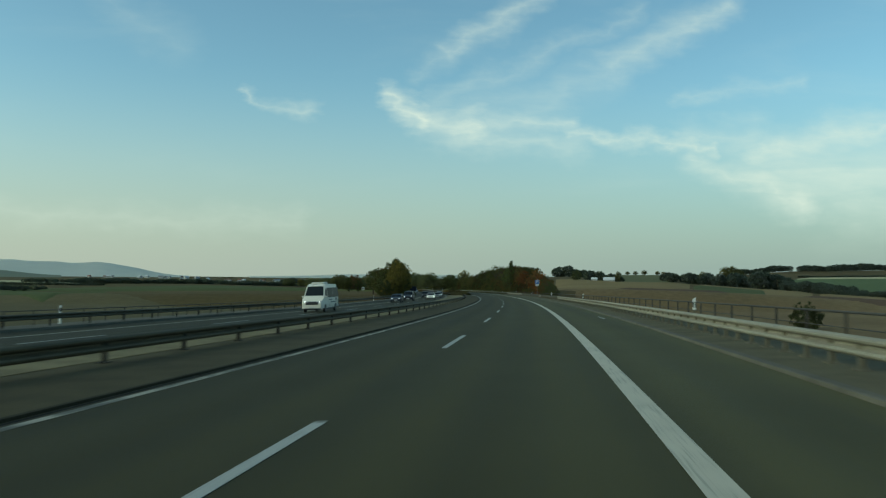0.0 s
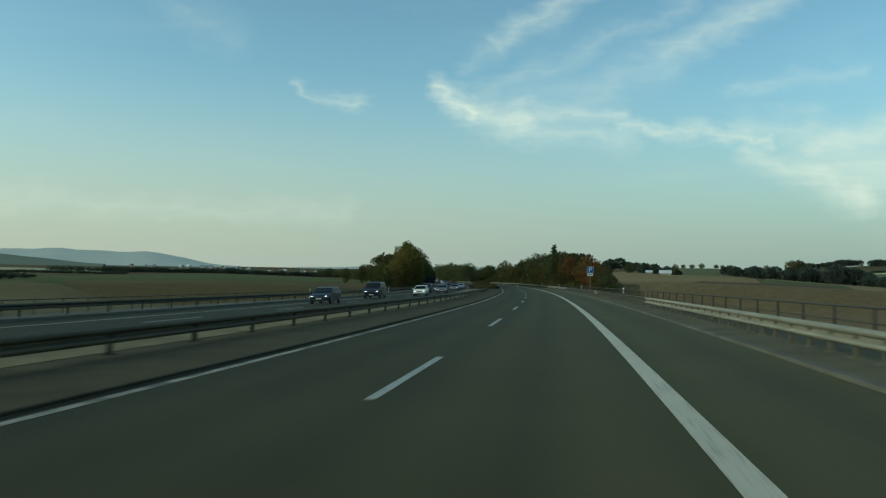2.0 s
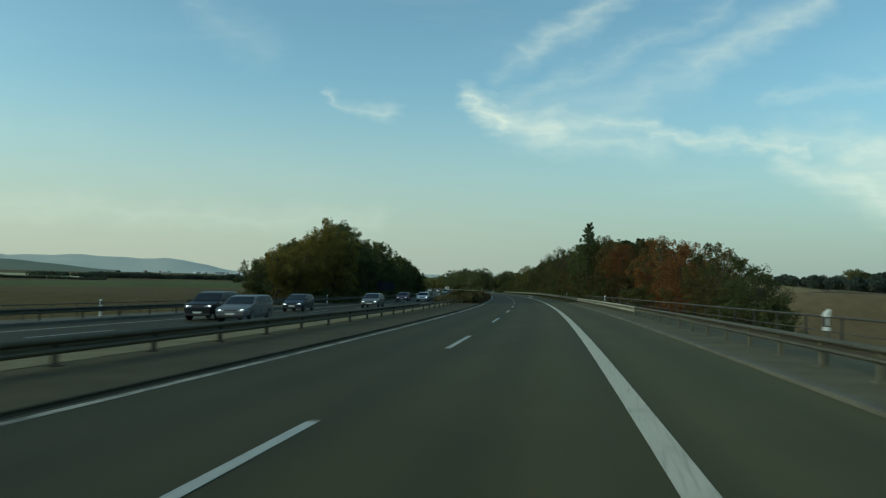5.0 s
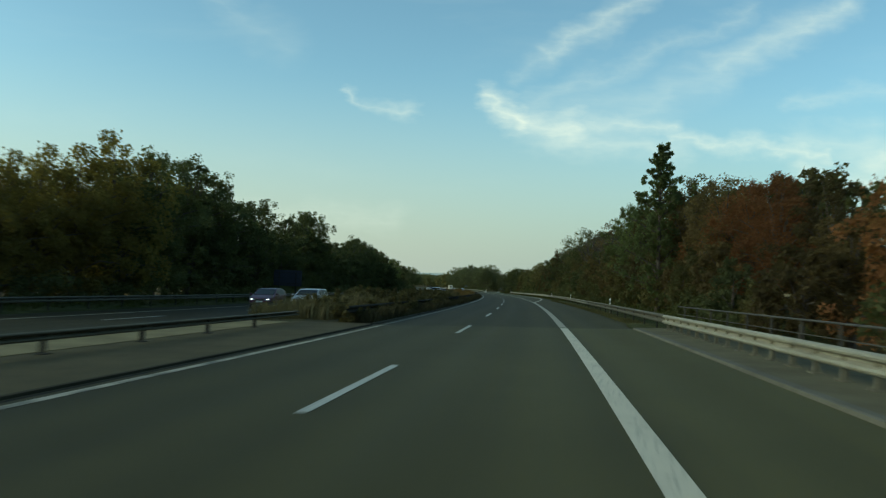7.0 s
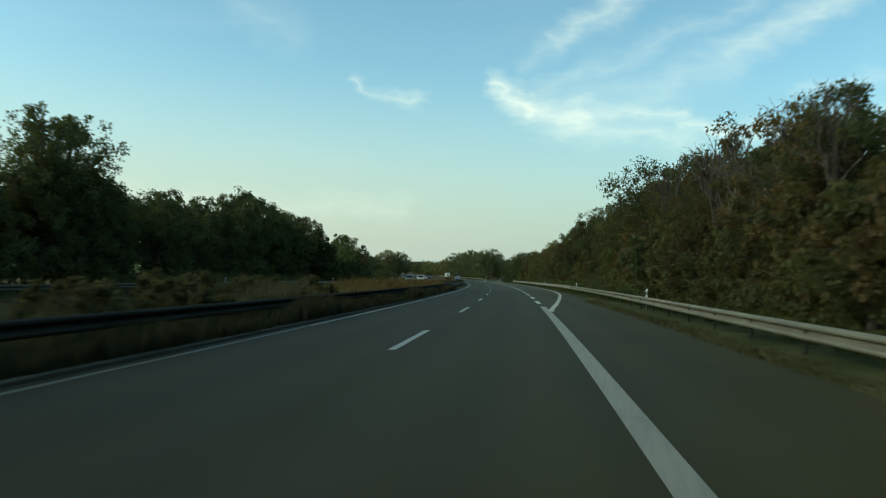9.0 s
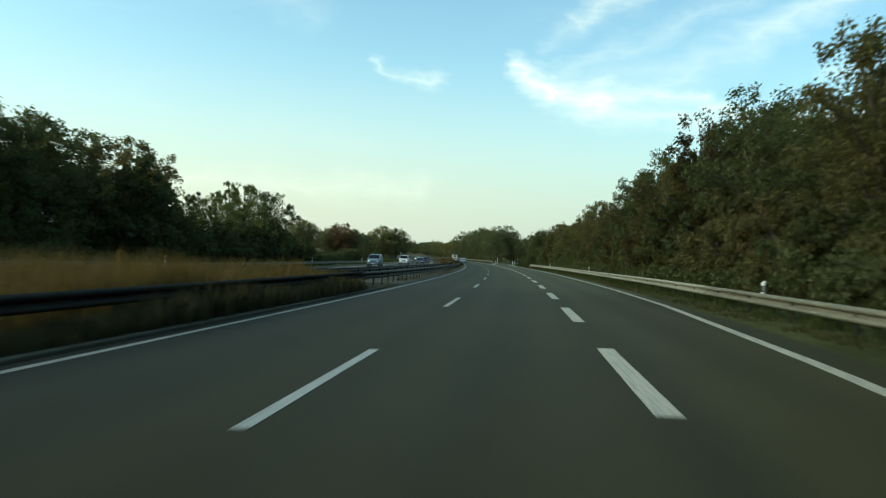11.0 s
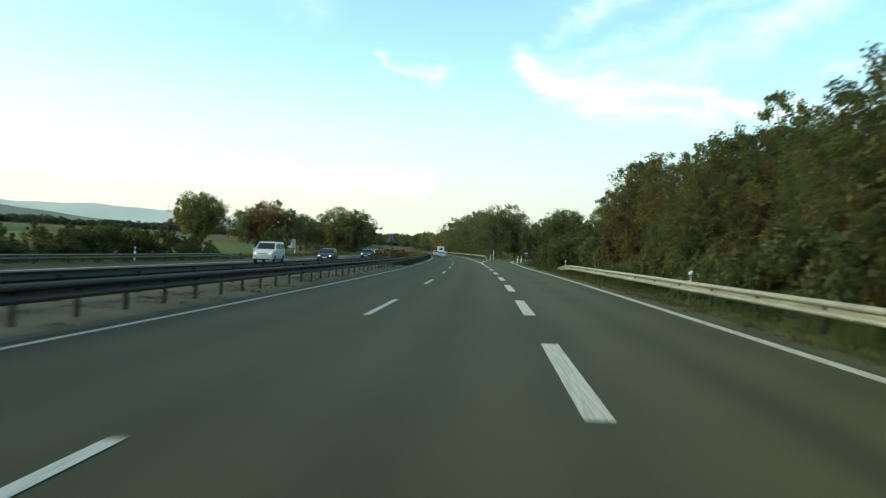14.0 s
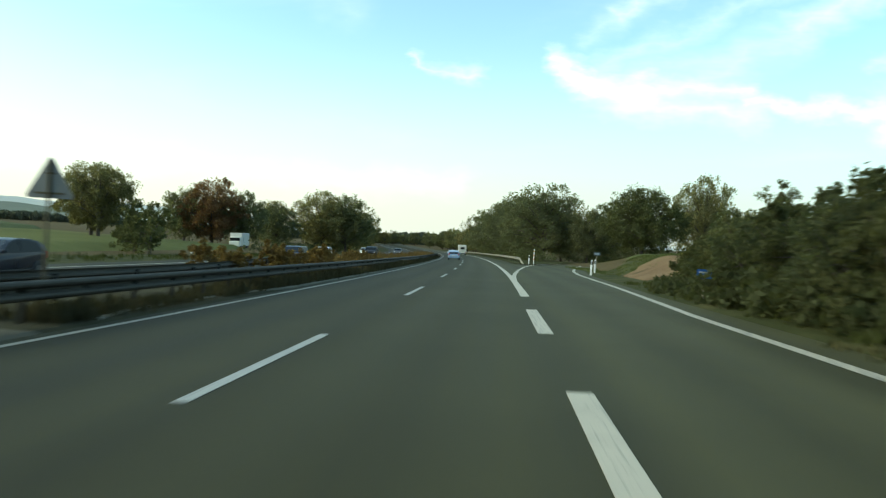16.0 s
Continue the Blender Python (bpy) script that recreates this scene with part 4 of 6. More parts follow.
def broadleaf(name, seed, height, radius, mat, label, clumps=120, per=60, leaf=0.17, low=0.18, lobes=9, category="tree", full=0.4, sprays=10, woody=True):
    """A tree or bush with a tapered trunk, limbs and a crown of clumped leaves."""
    rng = np.random.default_rng(seed)
    root = tagged(new(name), label, category)
    mid = height * (low + 1) / 2
    half = height * (1 - low) / 2
    lob = []
    for i in range(lobes):
        a = rng.random() * 2 * math.pi
        h = rng.uniform(-0.8, 0.75)
        r = radius * math.sqrt(max(0.05, 1 - h * h)) * rng.uniform(0.3, 0.72)
        lob.append((r * math.cos(a), r * math.sin(a), mid + h * half * 0.9, radius * rng.uniform(0.3, 0.5)))
    lob.append((0, 0, mid + half * (0.62 if sprays < 20 else 0.45), radius * 0.42))
    lob.append((rng.uniform(-.3, .3) * radius, rng.uniform(-.3, .3) * radius, mid, radius * 0.62))
    lob = np.array(lob)
    pick = rng.integers(0, len(lob), clumps)
    v = rng.normal(size=(clumps, 3))
    v /= np.linalg.norm(v, axis=1)[:, None]
    rad = rng.random((clumps, 1)) ** 0.4
    pts = lob[pick, :3] + v * lob[pick, 3:4] * rad
    # an even shell between the lobes closes the crown
    m = int(clumps * full)
    u = v[:m]
    swell = 0.82 + 0.13 * np.sin(u[:, 0] * 5 + seed) * np.cos(u[:, 1] * 6 + u[:, 2] * 4)
    pts[:m] = np.array([0, 0, mid]) + u * np.array([radius, radius, half]) * (swell * (0.6 + 0.4 * rng.random(m) ** 0.6))[:, None]
    # loose sprays that break the outline
    k = clumps // sprays
    out = rng.integers(0, clumps, k)
    pts[out] += v[out] * lob[pick[out], 3:4] * 0.2 + np.array([0, 0, 0.12])
    pts[:, 2] = np.clip(pts[:, 2], height * (low * 0.7 if full < 1 else 0.15 + 0.08 * rng.random(clumps)), height * 1.04)
    spread = rng.uniform(0.10, 0.2, clumps) * radius
    spread[out] *= 0.6
    part("crown", leaf_mesh("crown", pts, spread, per, leaf, rng), mat, root)
    if not woody:
        return root
    bm = bmesh.new()
    r0 = 0.022 * height + 0.03
    lean = rng.uniform(-0.04, 0.04, 2) * height
    spine = [(lean[0] * t * t, lean[1] * t * t, height * 0.86 * t - 0.15 * (t == 0)) for t in np.linspace(0, 1, 6)]
    tube(bm, spine, [r0 * 1.25, r0, r0 * 0.8, r0 * 0.55, r0 * 0.32, r0 * 0.1], 7)
    for i in range(len(lob)):
        t = rng.uniform(0.2, 0.6)
        a = Vector((lean[0] * t * t, lean[1] * t * t, height * 0.86 * t))
        b = Vector(lob[i, :3])
        if b.z < a.z:
            a.z = max(0.2, b.z * 0.7)
        m = a.lerp(b, 0.5) + Vector((0, 0, 0.06 * height))
        tube(bm, [a, m, b, b + (b - m) * 0.5], [r0 * 0.42, r0 * 0.28, r0 * 0.14, r0 * 0.05], 5)
    part("trunk", bm, M_BARK, root)
    return root


def bough_tree(name, seed, height, radius, mat, label, boughs=26, clumps=7, per=56, leaf=0.095, low=0.1, stem=0.0, loose=0.0, flat=0.72, dome=0.0):
    """A broadleaf tree whose crown is made of separate leafy boughs; loose opens gaps in it, dome closes its outline."""
    rng = np.random.default_rng(seed)
    root = tagged(new(name), label, "tree")
    mid, half = height * (low + 1) / 2, height * (1 - low) / 2
    lean = rng.uniform(-0.05, 0.05, 2) * height
    r0 = 0.02 * height + 0.03
    bm = bmesh.new()
    axis = [Vector((lean[0] * t * t, lean[1] * t * t, height * 0.9 * t - 0.15 * (t == 0))) for t in np.linspace(0, 1, 7)]
    tube(bm, axis, [r0 * 1.3, r0, r0 * 0.85, r0 * 0.65, r0 * 0.45, r0 * 0.25, r0 * 0.08], 7)
    pts, spread = [], []
    for i in range(boughs):
        # tips spread evenly over an egg that is widest a little below its middle
        h = 1 - 2 * (i + 0.5) / boughs + rng.uniform(-0.05, 0.05)
        a = i * 2.39996 + rng.uniform(-0.35, 0.35)
        girth = math.sqrt(max(0.03, 1 - h * h)) * (1.08 - 0.16 * h)
        reach = rng.uniform(0.62 + 0.2 * dome, 0.98) if rng.random() > 0.3 else rng.uniform(0.35 + 0.3 * dome, 0.6 + 0.25 * dome)
        tip = Vector((radius * girth * reach * math.cos(a), radius * girth * reach * math.sin(a), mid + half * h * rng.uniform(0.8, 0.97)))
        z0 = max(height * max(0.06, stem), min(height * 0.8, tip.z * 0.55 + height * 0.08 - 0.1 * radius * girth))
        t0 = z0 / (height * 0.9)
        start = Vector((lean[0] * t0 * t0, lean[1] * t0 * t0, z0))
        bend = start.lerp(tip, 0.55) + Vector((0, 0, 0.05 * height * girth))
        tube(bm, [start, bend, tip], [r0 * (0.5 - 0.28 * t0), r0 * (0.28 - 0.14 * t0), r0 * 0.06], 5)
        size = radius * rng.uniform(0.2, 0.34) * (1 - 0.25 * loose)
        for j in range(clumps):
            v = rng.normal(size=3)
            v /= np.linalg.norm(v)
            c = np.array(tip) + v * size * np.array([1, 1, flat]) * rng.random() ** 0.4
            if j >= clumps - 2 and loose < 0.5:
                c = np.array(bend.lerp(tip, rng.uniform(-0.5, 0.6))) + v * size * 0.6
            pts.append(c)
            spread.append(size * rng.uniform(0.36, 0.62))
    # a looser heart of the crown
    for i in range(int(boughs * 1.8 * (1.1 - loose))):
        v = rng.normal(size=3)
        v /= np.linalg.norm(v)
        pts.append(np.array([0, 0, mid * 0.97]) + v * np.array([radius, radius, half]) * rng.uniform(0.15, 0.62))
        spread.append(radius * rng.uniform(0.14, 0.22))
    pts = np.array(pts)
    pts[:, 2] = np.clip(pts[:, 2], height * max(0.03, stem * 0.8), height)
    part("crown", leaf_mesh("crown", pts, np.array(spread), per, leaf, rng), mat, root)
    part("trunk", bm, M_BARK, root)
    return root


def bare_tree(name, seed, height, label):
    rng = np.random.default_rng(seed)
    root = tagged(new(name), label, "tree")
    bm = bmesh.new()

    def grow(p, direction, length, r, depth):
        q = p + direction * length
        mid = p.lerp(q, 0.5) + Vector(rng.normal(size=3) * length * 0.06)
        tube(bm, [p, mid, q], [r, r * 0.75, r * 0.5], 5 if depth < 2 else 3)
        if depth >= 4:
            return
        for _ in range(3 if depth else 4):
            nd = (direction + Vector(rng.normal(size=3) * 0.42) + Vector((0, 0, 0.12))).normalized()
            grow(p.lerp(q, rng.uniform(0.55, 1.0)), nd, length * rng.uniform(0.5, 0.72), r * 0.5, depth + 1)
    grow(Vector((0, 0, -0.1)), Vector((0, 0, 1)), height * 0.42, 0.02 * height, 0)
    part("trunk", bm, M_BARK, root)
    return root


def poplar(name, seed, height, radius, mat, label):
    """A tall airy tree, narrowing upwards, with separate leafy boughs."""
    rng = np.random.default_rng(seed)
    root = tagged(new(name), label, "tree")
    pts, spread = [], []
    bm = bmesh.new()
    tube(bm, [(0, 0, -0.1), (0.1, 0, height * 0.5), (0, 0.05, height * 0.98)], [0.2, 0.12, 0.02], 7)
    for i in range(58):
        t = (i + 0.5) / 58
        a = i * 2.4 + rng.uniform(-0.4, 0.4)
        reach = radius * (1.03 - t) ** 0.75 * rng.uniform(0.5, 1.1) + 0.12
        root_z = height * (0.12 + 0.84 * t)
        tip = Vector((reach * math.cos(a), reach * math.sin(a), root_z + reach * rng.uniform(0.2, 0.6)))
        start = Vector((0, 0, root_z - 0.3))
        tube(bm, [start, start.lerp(tip, 0.6), tip], [0.05, 0.03, 0.01], 4)
        for j in range(6):
            q = start.lerp(tip, 0.2 + 0.8 * (j + rng.random()) / 6) + Vector(rng.normal(size=3) * 0.12 * reach)
            pts.append((q.x, q.y, min(q.z, height)))
            spread.append(rng.uniform(0.2, 0.36) * (1.1 - 0.55 * t))
    part("crown", leaf_mesh("crown", np.array(pts), np.array(spread), 30, 0.1, rng), mat, root)
    part("trunk", bm, M_BARK, root)
    return root


L_DARK = leaves("dark_green_leaves", [(0.052, 0.059, 0.029), (0.075, 0.085, 0.04), (0.108, 0.118, 0.053)], 0.42, 0.45)
L_GREEN = leaves("green_leaves", [(0.05, 0.055, 0.026), (0.083, 0.088, 0.04), (0.122, 0.125, 0.055)], 0.5, 0.5)
L_OLIVE = leaves("olive_brown_leaves", [(0.055, 0.052, 0.025), (0.097, 0.088, 0.04), (0.15, 0.132, 0.06)], 0.5, 0.5)
L_YELLOW = leaves("yellow_autumn_leaves", [(0.082, 0.07, 0.026), (0.135, 0.112, 0.04), (0.195, 0.158, 0.055)])
L_RED = leaves("rust_autumn_leaves", [(0.115, 0.056, 0.03), (0.18, 0.083, 0.04), (0.25, 0.125, 0.055)], 0.55, 0.5)
L_BROWN = leaves("brown_autumn_leaves", [(0.062, 0.05, 0.027), (0.105, 0.08, 0.04), (0.16, 0.118, 0.056)], 0.5, 0.5)
L_MAPLE = leaves("dull_red_leaves", [(0.11, 0.092, 0.056), (0.165, 0.1, 0.06), (0.235, 0.122, 0.07)], 0.6, 0.3)
# aerial haze mixed into the leaf colours of the far trees
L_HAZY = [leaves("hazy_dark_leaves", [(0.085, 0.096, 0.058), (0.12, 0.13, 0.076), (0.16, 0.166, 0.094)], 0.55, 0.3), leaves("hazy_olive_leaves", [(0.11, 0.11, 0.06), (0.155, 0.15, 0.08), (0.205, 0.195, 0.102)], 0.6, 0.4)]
L_SAGE = leaves("sage_leaves", [(0.064, 0.078, 0.036), (0.106, 0.126, 0.055), (0.15, 0.17, 0.075)])
L_MOSS = leaves("moss_leaves", [(0.05, 0.058, 0.033), (0.08, 0.09, 0.048), (0.114, 0.124, 0.068)])
L_PALE = leaves("pale_green_leaves", [(0.07, 0.088, 0.042), (0.115, 0.138, 0.066), (0.165, 0.19, 0.092)])

used = {}


def plant(proto, s=None, d=None, size=1.0, z=None, xy=None, squash=1.0):
    """Sets out a plant; the first one is the model itself."""
    if xy is None:
        p = road(s, d)
        x, y = float(p[0]), float(p[1])
    else:
        x, y = xy
    if z is None:
        z = float(ground_z(np.array([x]), np.array([y]))[0]) - 0.1
    m = Matrix.Translation((x, y, z)) @ Matrix.Rotation(random.random() * 6.28, 4, "Z") @ Matrix.Diagonal((size, size, size * squash, 1))
    if used.get(proto.name) is None:
        used[proto.name] = True
        proto.matrix_basis = m
        return proto
    c = copy_thing(proto, Matrix())
    c.matrix_basis = m
    return c


T_DARK = [bough_tree("tree", 11 + i, 11.0, 3.5 + 0.3 * i, L_DARK, "dark green broadleaf tree at the wood's edge") for i in range(3)]
T_GREEN = [bough_tree("tree", 21 + i, 11.0, 3.4 + 0.3 * i, L_GREEN, "green broadleaf tree with a loose crown") for i in range(3)]
T_OLIVE = [bough_tree("tree", 31 + i, 11.0, 3.5 + 0.2 * i, L_OLIVE, "olive broadleaf tree turning brown") for i in range(3)]
T_RED = [bough_tree("tree", 51 + i, 11.0, 3.9, L_RED, "broadleaf tree with rust-red autumn leaves") for i in range(2)]
T_BROWN = [bough_tree("tree", 61 + i, 11.0, 3.6, L_BROWN, "broadleaf tree with brown autumn leaves") for i in range(2)]
T_TALL = [bough_tree("tree", 65 + i, 11.0, 3.5, L_DARK, "tall dark broadleaf tree standing above the wood", 30, 7, 60, 0.09, 0.2, 0.16, 0.25) for i in range(3)]
T_SPARSE = [bough_tree("tree", 85 + i, 11.0, 3.0, L_SAGE, "thin-leaved tree with upright open boughs", 30, 7, 46, 0.085, 0.2, 0.18, 0.5, 1.0) for i in range(2)]
T_FLAT = [bough_tree("tree", 88, 11.0, 4.6, L_DARK, "dark broad-crowned tree with layered boughs", 34, 8, 60, 0.09, 0.24, 0.18, 0.3, 0.45)]
B_GREEN = [broadleaf("bush", 71, 4.0, 2.4, L_GREEN, "dense green bush beside the road", 64, 50, 0.105, 0.0, 7, category="bush", full=0.55),
           broadleaf("bush", 72, 4.0, 2.4, L_DARK, "dense dark green bush beside the road", 64, 50, 0.105, 0.0, 7, category="bush", full=0.55)]
B_OLIVE = [broadleaf("bush", 73, 4.0, 2.4, L_OLIVE, "dense olive bush beside the road", 64, 50, 0.105, 0.0, 7, category="bush", full=0.55)]
B_LIGHT = [broadleaf("bush", 75 + i, 4.0, 2.5, m, "thick light olive bush beside the exit", 90, 60, 0.09, 0.0, 9, category="bush", full=0.6) for i, m in enumerate((L_MOSS, L_GREEN))]
B_RUST = [broadleaf("bush", 74, 4.0, 2.3, L_BROWN, "brown-leaved bush beside the road", 64, 50, 0.105, 0.0, 7, category="bush", full=0.55)]
T_AIRY = [poplar("poplar", 81, 12.0, 3.4, L_PALE, "airy pale green poplar above the wood's edge")]
T_BARE = [bare_tree("bare_tree", 91, 8.0, "leafless tree with thin upright branches"), bare_tree("bare_tree", 92, 6.0, "leafless small tree with thin branches")]
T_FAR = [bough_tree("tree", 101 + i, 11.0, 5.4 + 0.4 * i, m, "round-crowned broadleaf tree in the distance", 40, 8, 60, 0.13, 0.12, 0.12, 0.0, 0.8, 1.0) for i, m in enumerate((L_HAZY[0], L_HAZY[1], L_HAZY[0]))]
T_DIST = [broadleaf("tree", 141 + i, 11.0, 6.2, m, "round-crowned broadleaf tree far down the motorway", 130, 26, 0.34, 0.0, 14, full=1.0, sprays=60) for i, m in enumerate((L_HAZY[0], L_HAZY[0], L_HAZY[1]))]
T_BACK = [broadleaf("tree", 111 + i, 11.0, 3.8, m, "broadleaf tree deeper in the wood", 120, 24, 0.25, 0.05, 12, full=0.5) for i, m in enumerate((L_DARK, L_GREEN, L_OLIVE))]
T_SIDE = [bough_tree("tree", 121 + i, 11.0, 3.7, m, "dark broadleaf tree beyond the opposite carriageway", 28, 7, 44, 0.12, 0.06) for i, m in enumerate((L_DARK, L_GREEN, L_DARK))]
T_GOLD = [bough_tree("tree", 131, 11.0, 4.2, L_YELLOW, "yellowing broadleaf tree beyond the opposite carriageway", 30, 7, 56, 0.11, 0.06)]
T_LIME = [bough_tree("tree", 133, 11.0, 3.8, L_OLIVE, "olive tree turning yellow beyond the opposite carriageway", 28, 7, 50, 0.11, 0.06)]

RIGHT_S = [245, 257, 272, 288, 299, 312, 323, 337, 350, 367, 379, 400, 418, 425, 430, 441, 446, 451, 457, 463, 468, 474, 483, 495, 503, 511, 516, 520, 530, 541, 552]
RIGHT_H = [4.2, 5.7, 7.8, 9.0, 9.2, 8.8, 7.4, 9.6, 10.6, 11.2, 9.4, 10.2, 10.4, 10.2, 8.8, 9.6, 8.6, 7.8, 7.8, 8.2, 8.2, 6.4, 7.2, 7.5, 8.2, 8.3, 8.0, 4.2, 3.4, 3.4, 2.9]
LEFT_S = [255, 262, 271, 281, 292, 300, 308, 313, 320, 332, 345, 359, 367, 376, 391, 406, 414, 418, 430, 457, 462, 470, 481, 499, 515, 522, 534, 541]
LEFT_H = [3.8, 5.5, 7.5, 9.8, 10.3, 10.8, 10.2, 8.8, 8.4, 8.0, 8.2, 8.4, 8.8, 9.2, 9.8, 9.4, 8.0, 5.0, 4.6, 4.6, 4.4, 3.3, 1.7, 2.3, 2.5, 2.7, 2.3, 1.1]


def row(protos, s0, s1, gap, d0, d1, k0, k1, base=11.0):
    """Sets out a row; heights follow the wood's outline on that side."""
    s = s0
    while s < s1:
        ss, d = s + random.uniform(-0.3, 0.3) * gap, random.uniform(d0, d1)
        h = float(np.interp(ss, RIGHT_S, RIGHT_H) if d > 0 else np.interp(ss, LEFT_S, LEFT_H))
        size = h / base * random.uniform(k0, k1) * (1.05 if base > 8 else 1.0)
        c = plant(random.choice(protos), ss, d, size)
        if size < 0.55 and base > 8:
            c.scale = (size * 1.35, size * 1.35, size)
        s += gap * random.uniform(0.8, 1.2) * max(0.75, min(1.0, size))


def undergrowth(name, s0, s1, d0, d1, high, n, mat, label):
    """Low tangled growth at the foot of a wood."""
    rng = np.random.default_rng(int(s0 + abs(d0) * 31))
    s, d = rng.uniform(s0, s1, n), rng.uniform(d0, d1, n)
    p = road(s, d)
    z = ground_z(p[:, 0], p[:, 1])
    h = high * (0.55 + 0.45 * np.sin(s * 0.21) * np.sin(s * 0.073 + 2)) * rng.random(n) ** 0.7
    pts = np.stack([p[:, 0], p[:, 1], z + h + 0.1], -1)
    me = leaf_mesh(name, pts, rng.uniform(0.25, 0.55, n), 40, 0.105, rng)
    return thing(name, me, mat, label, "undergrowth", kind="stuff")


undergrowth("undergrowth", 259, 525, 10.9, 12.6, 2.2, 1500, L_DARK, "tangled dark undergrowth at the wood's edge")
undergrowth("undergrowth", 262, 522, 11.4, 13.2, 2.8, 1100, L_OLIVE, "tangled olive undergrowth at the wood's edge")
undergrowth("undergrowth", 462, 523, -29.5, -27.0, 2.6, 800, L_DARK, "low dark tangled hedge beyond the opposite carriageway")
undergrowth("undergrowth", 258, 470, -31.5, -26.5, 3.0, 2600, L_DARK, "dark undergrowth beyond the opposite carriageway")

# wood to the right of the motorway
row(T_RED + T_BROWN + T_RED, 257, 281, 4.0, 13.2, 15.5, 0.85, 1.05)
row(T_BROWN + T_OLIVE, 281, 292, 4.0, 13.2, 15.5, 0.85, 1.05)
plant(T_AIRY[0], 280.3, 11.1, 1.0)
plant(B_RUST[0], 256, 12.5, 1.0)
row(T_DARK + T_OLIVE + T_BROWN[:1], 292, 352, 3.9, 13.2, 15.8, 0.72, 1.06)
row(T_BACK, 262, 352, 4.4, 17.0, 20.5, 0.85, 1.02)
row(B_OLIVE + B_GREEN + B_RUST, 260, 350, 3.3, 11.6, 12.6, 0.4, 0.62, 4.4)
row(T_OLIVE + T_GREEN + T_DARK + T_BROWN[:1], 352, 466, 3.9, 14.0, 16.5, 0.72, 1.06)
row(T_BACK, 355, 480, 4.6, 18.0, 22.0, 0.85, 1.04)
row(B_GREEN + B_OLIVE + B_GREEN + B_RUST, 352, 520, 3.2, 12.4, 13.5, 0.4, 0.6, 4.4)
row(T_GREEN + T_OLIVE, 468, 519, 3.6, 13.6, 15.5, 0.8, 1.08)
row(T_BACK, 482, 514, 4.2, 17.5, 20.5, 0.8, 0.98)
row(B_LIGHT + B_GREEN, 520.5, 553, 2.2, 12.0, 14.4, 0.9, 1.1, 4.2)
for i in range(15):
    plant(random.choice(B_LIGHT + B_GREEN), 522 + i * 2.2, 10.45 + max(0, i - 8) * 0.3 + random.uniform(-0.2, 0.3), random.uniform(0.55, 0.78))
undergrowth("undergrowth", 521, 549, 9.35, 11.0, 1.3, 460, L_DARK, "dark brambles at the foot of the exit's bushes")
row(B_LIGHT + B_OLIVE, 528, 560, 3.0, 15.5, 19.0, 0.95, 1.2, 4.2)
plant(T_GREEN[0], 551.5, 15.4, 0.46)
for s, h in ((317.5, 9.7), (320.5, 10.2), (324, 9.6), (327, 10.0), (331, 10.6), (335, 11.2), (339, 11.0), (343.5, 11.6)):
    plant(T_BARE[0], s, random.uniform(12.6, 13.8), h / 8.0)
plant(T_BROWN[1], 319.5, 12.6, 0.7)
plant(T_SPARSE[0], 302.6, 12.3, 0.9)
plant(T_BROWN[0], 405, 13.6, 0.95)
plant(T_SPARSE[1], 298.6, 12.6, 0.84)
plant(T_OLIVE[1], 464.5, 14.3, 0.84)
plant(T_SPARSE[1], 484.5, 14.8, 0.72)
plant(T_SPARSE[0], 480.5, 14.6, 0.6)
plant(T_SIDE[0], xy=(-88, 378), size=0.62)
plant(T_SIDE[1], xy=(-94, 384), size=0.72)
plant(T_SIDE[2], xy=(-100, 380), size=0.6)
plant(T_BARE[1], 487, 14.2, 1.25)
plant(T_BARE[0], 489, 14.6, 1.0)

# wood to the left of the opposite carriageway
row(T_GOLD, 262, 284, 5.0, -30.5, -28.5, 1.12, 1.22)
row(T_SIDE, 262, 280, 4.6, -36.0, -33.0, 0.85, 1.0)
plant(T_SIDE[0], 253.5, -31.5, 0.66)
plant(T_GOLD[0], 258.5, -30.5, 0.74)
row(T_SIDE, 285, 414, 3.6, -32.0, -28.5, 0.9, 1.12)
row(T_BACK, 290, 414, 4.6, -40.0, -34.0, 0.88, 1.02)
for s, d, h in ((290.5, -30, 13.4), (299.5, -30.5, 14.3), (307.3, -31, 13.5), (318.8, -30, 12.3), (331, -30, 11.2), (341.5, -30, 12.9), (346.8, -31, 13.5),
                (384, -30, 11.9), (389.5, -31.5, 12.0), (397, -30, 10.8)):
    plant(random.choice(T_TALL), s, d, h / 11.0)
for s, d, h in ((411, -30, 10.3), (419, -30.5, 11.1), (424, -31, 10.4)):
    plant(T_LIME[0], s, d, h / 11.0)
for p, s, d, h in ((T_TALL[0], 431, -29.5, 7.4), (T_SPARSE[0], 435.8, -29, 8.2), (T_SPARSE[1], 440.3, -29, 9.2), (T_SPARSE[0], 446, -29, 9.9), (T_FLAT[0], 456.5, -29.5, 9.7)):
    plant(p, s, d, h / 11.0)
row(B_GREEN[1:], 414, 541, 2.4, -29.5, -27.0, 0.85, 1.1, 4.0)
for i in range(22):
    plant(B_GREEN[1], 414 + i * 2.3, random.uniform(-28.6, -27.0), random.uniform(0.75, 1.0))
for s, d, k in ((464, -29, 1.0), (468, -30, 0.95), (471.5, -29.5, 0.85)):
    plant(random.choice(T_BARE), s, d, k)

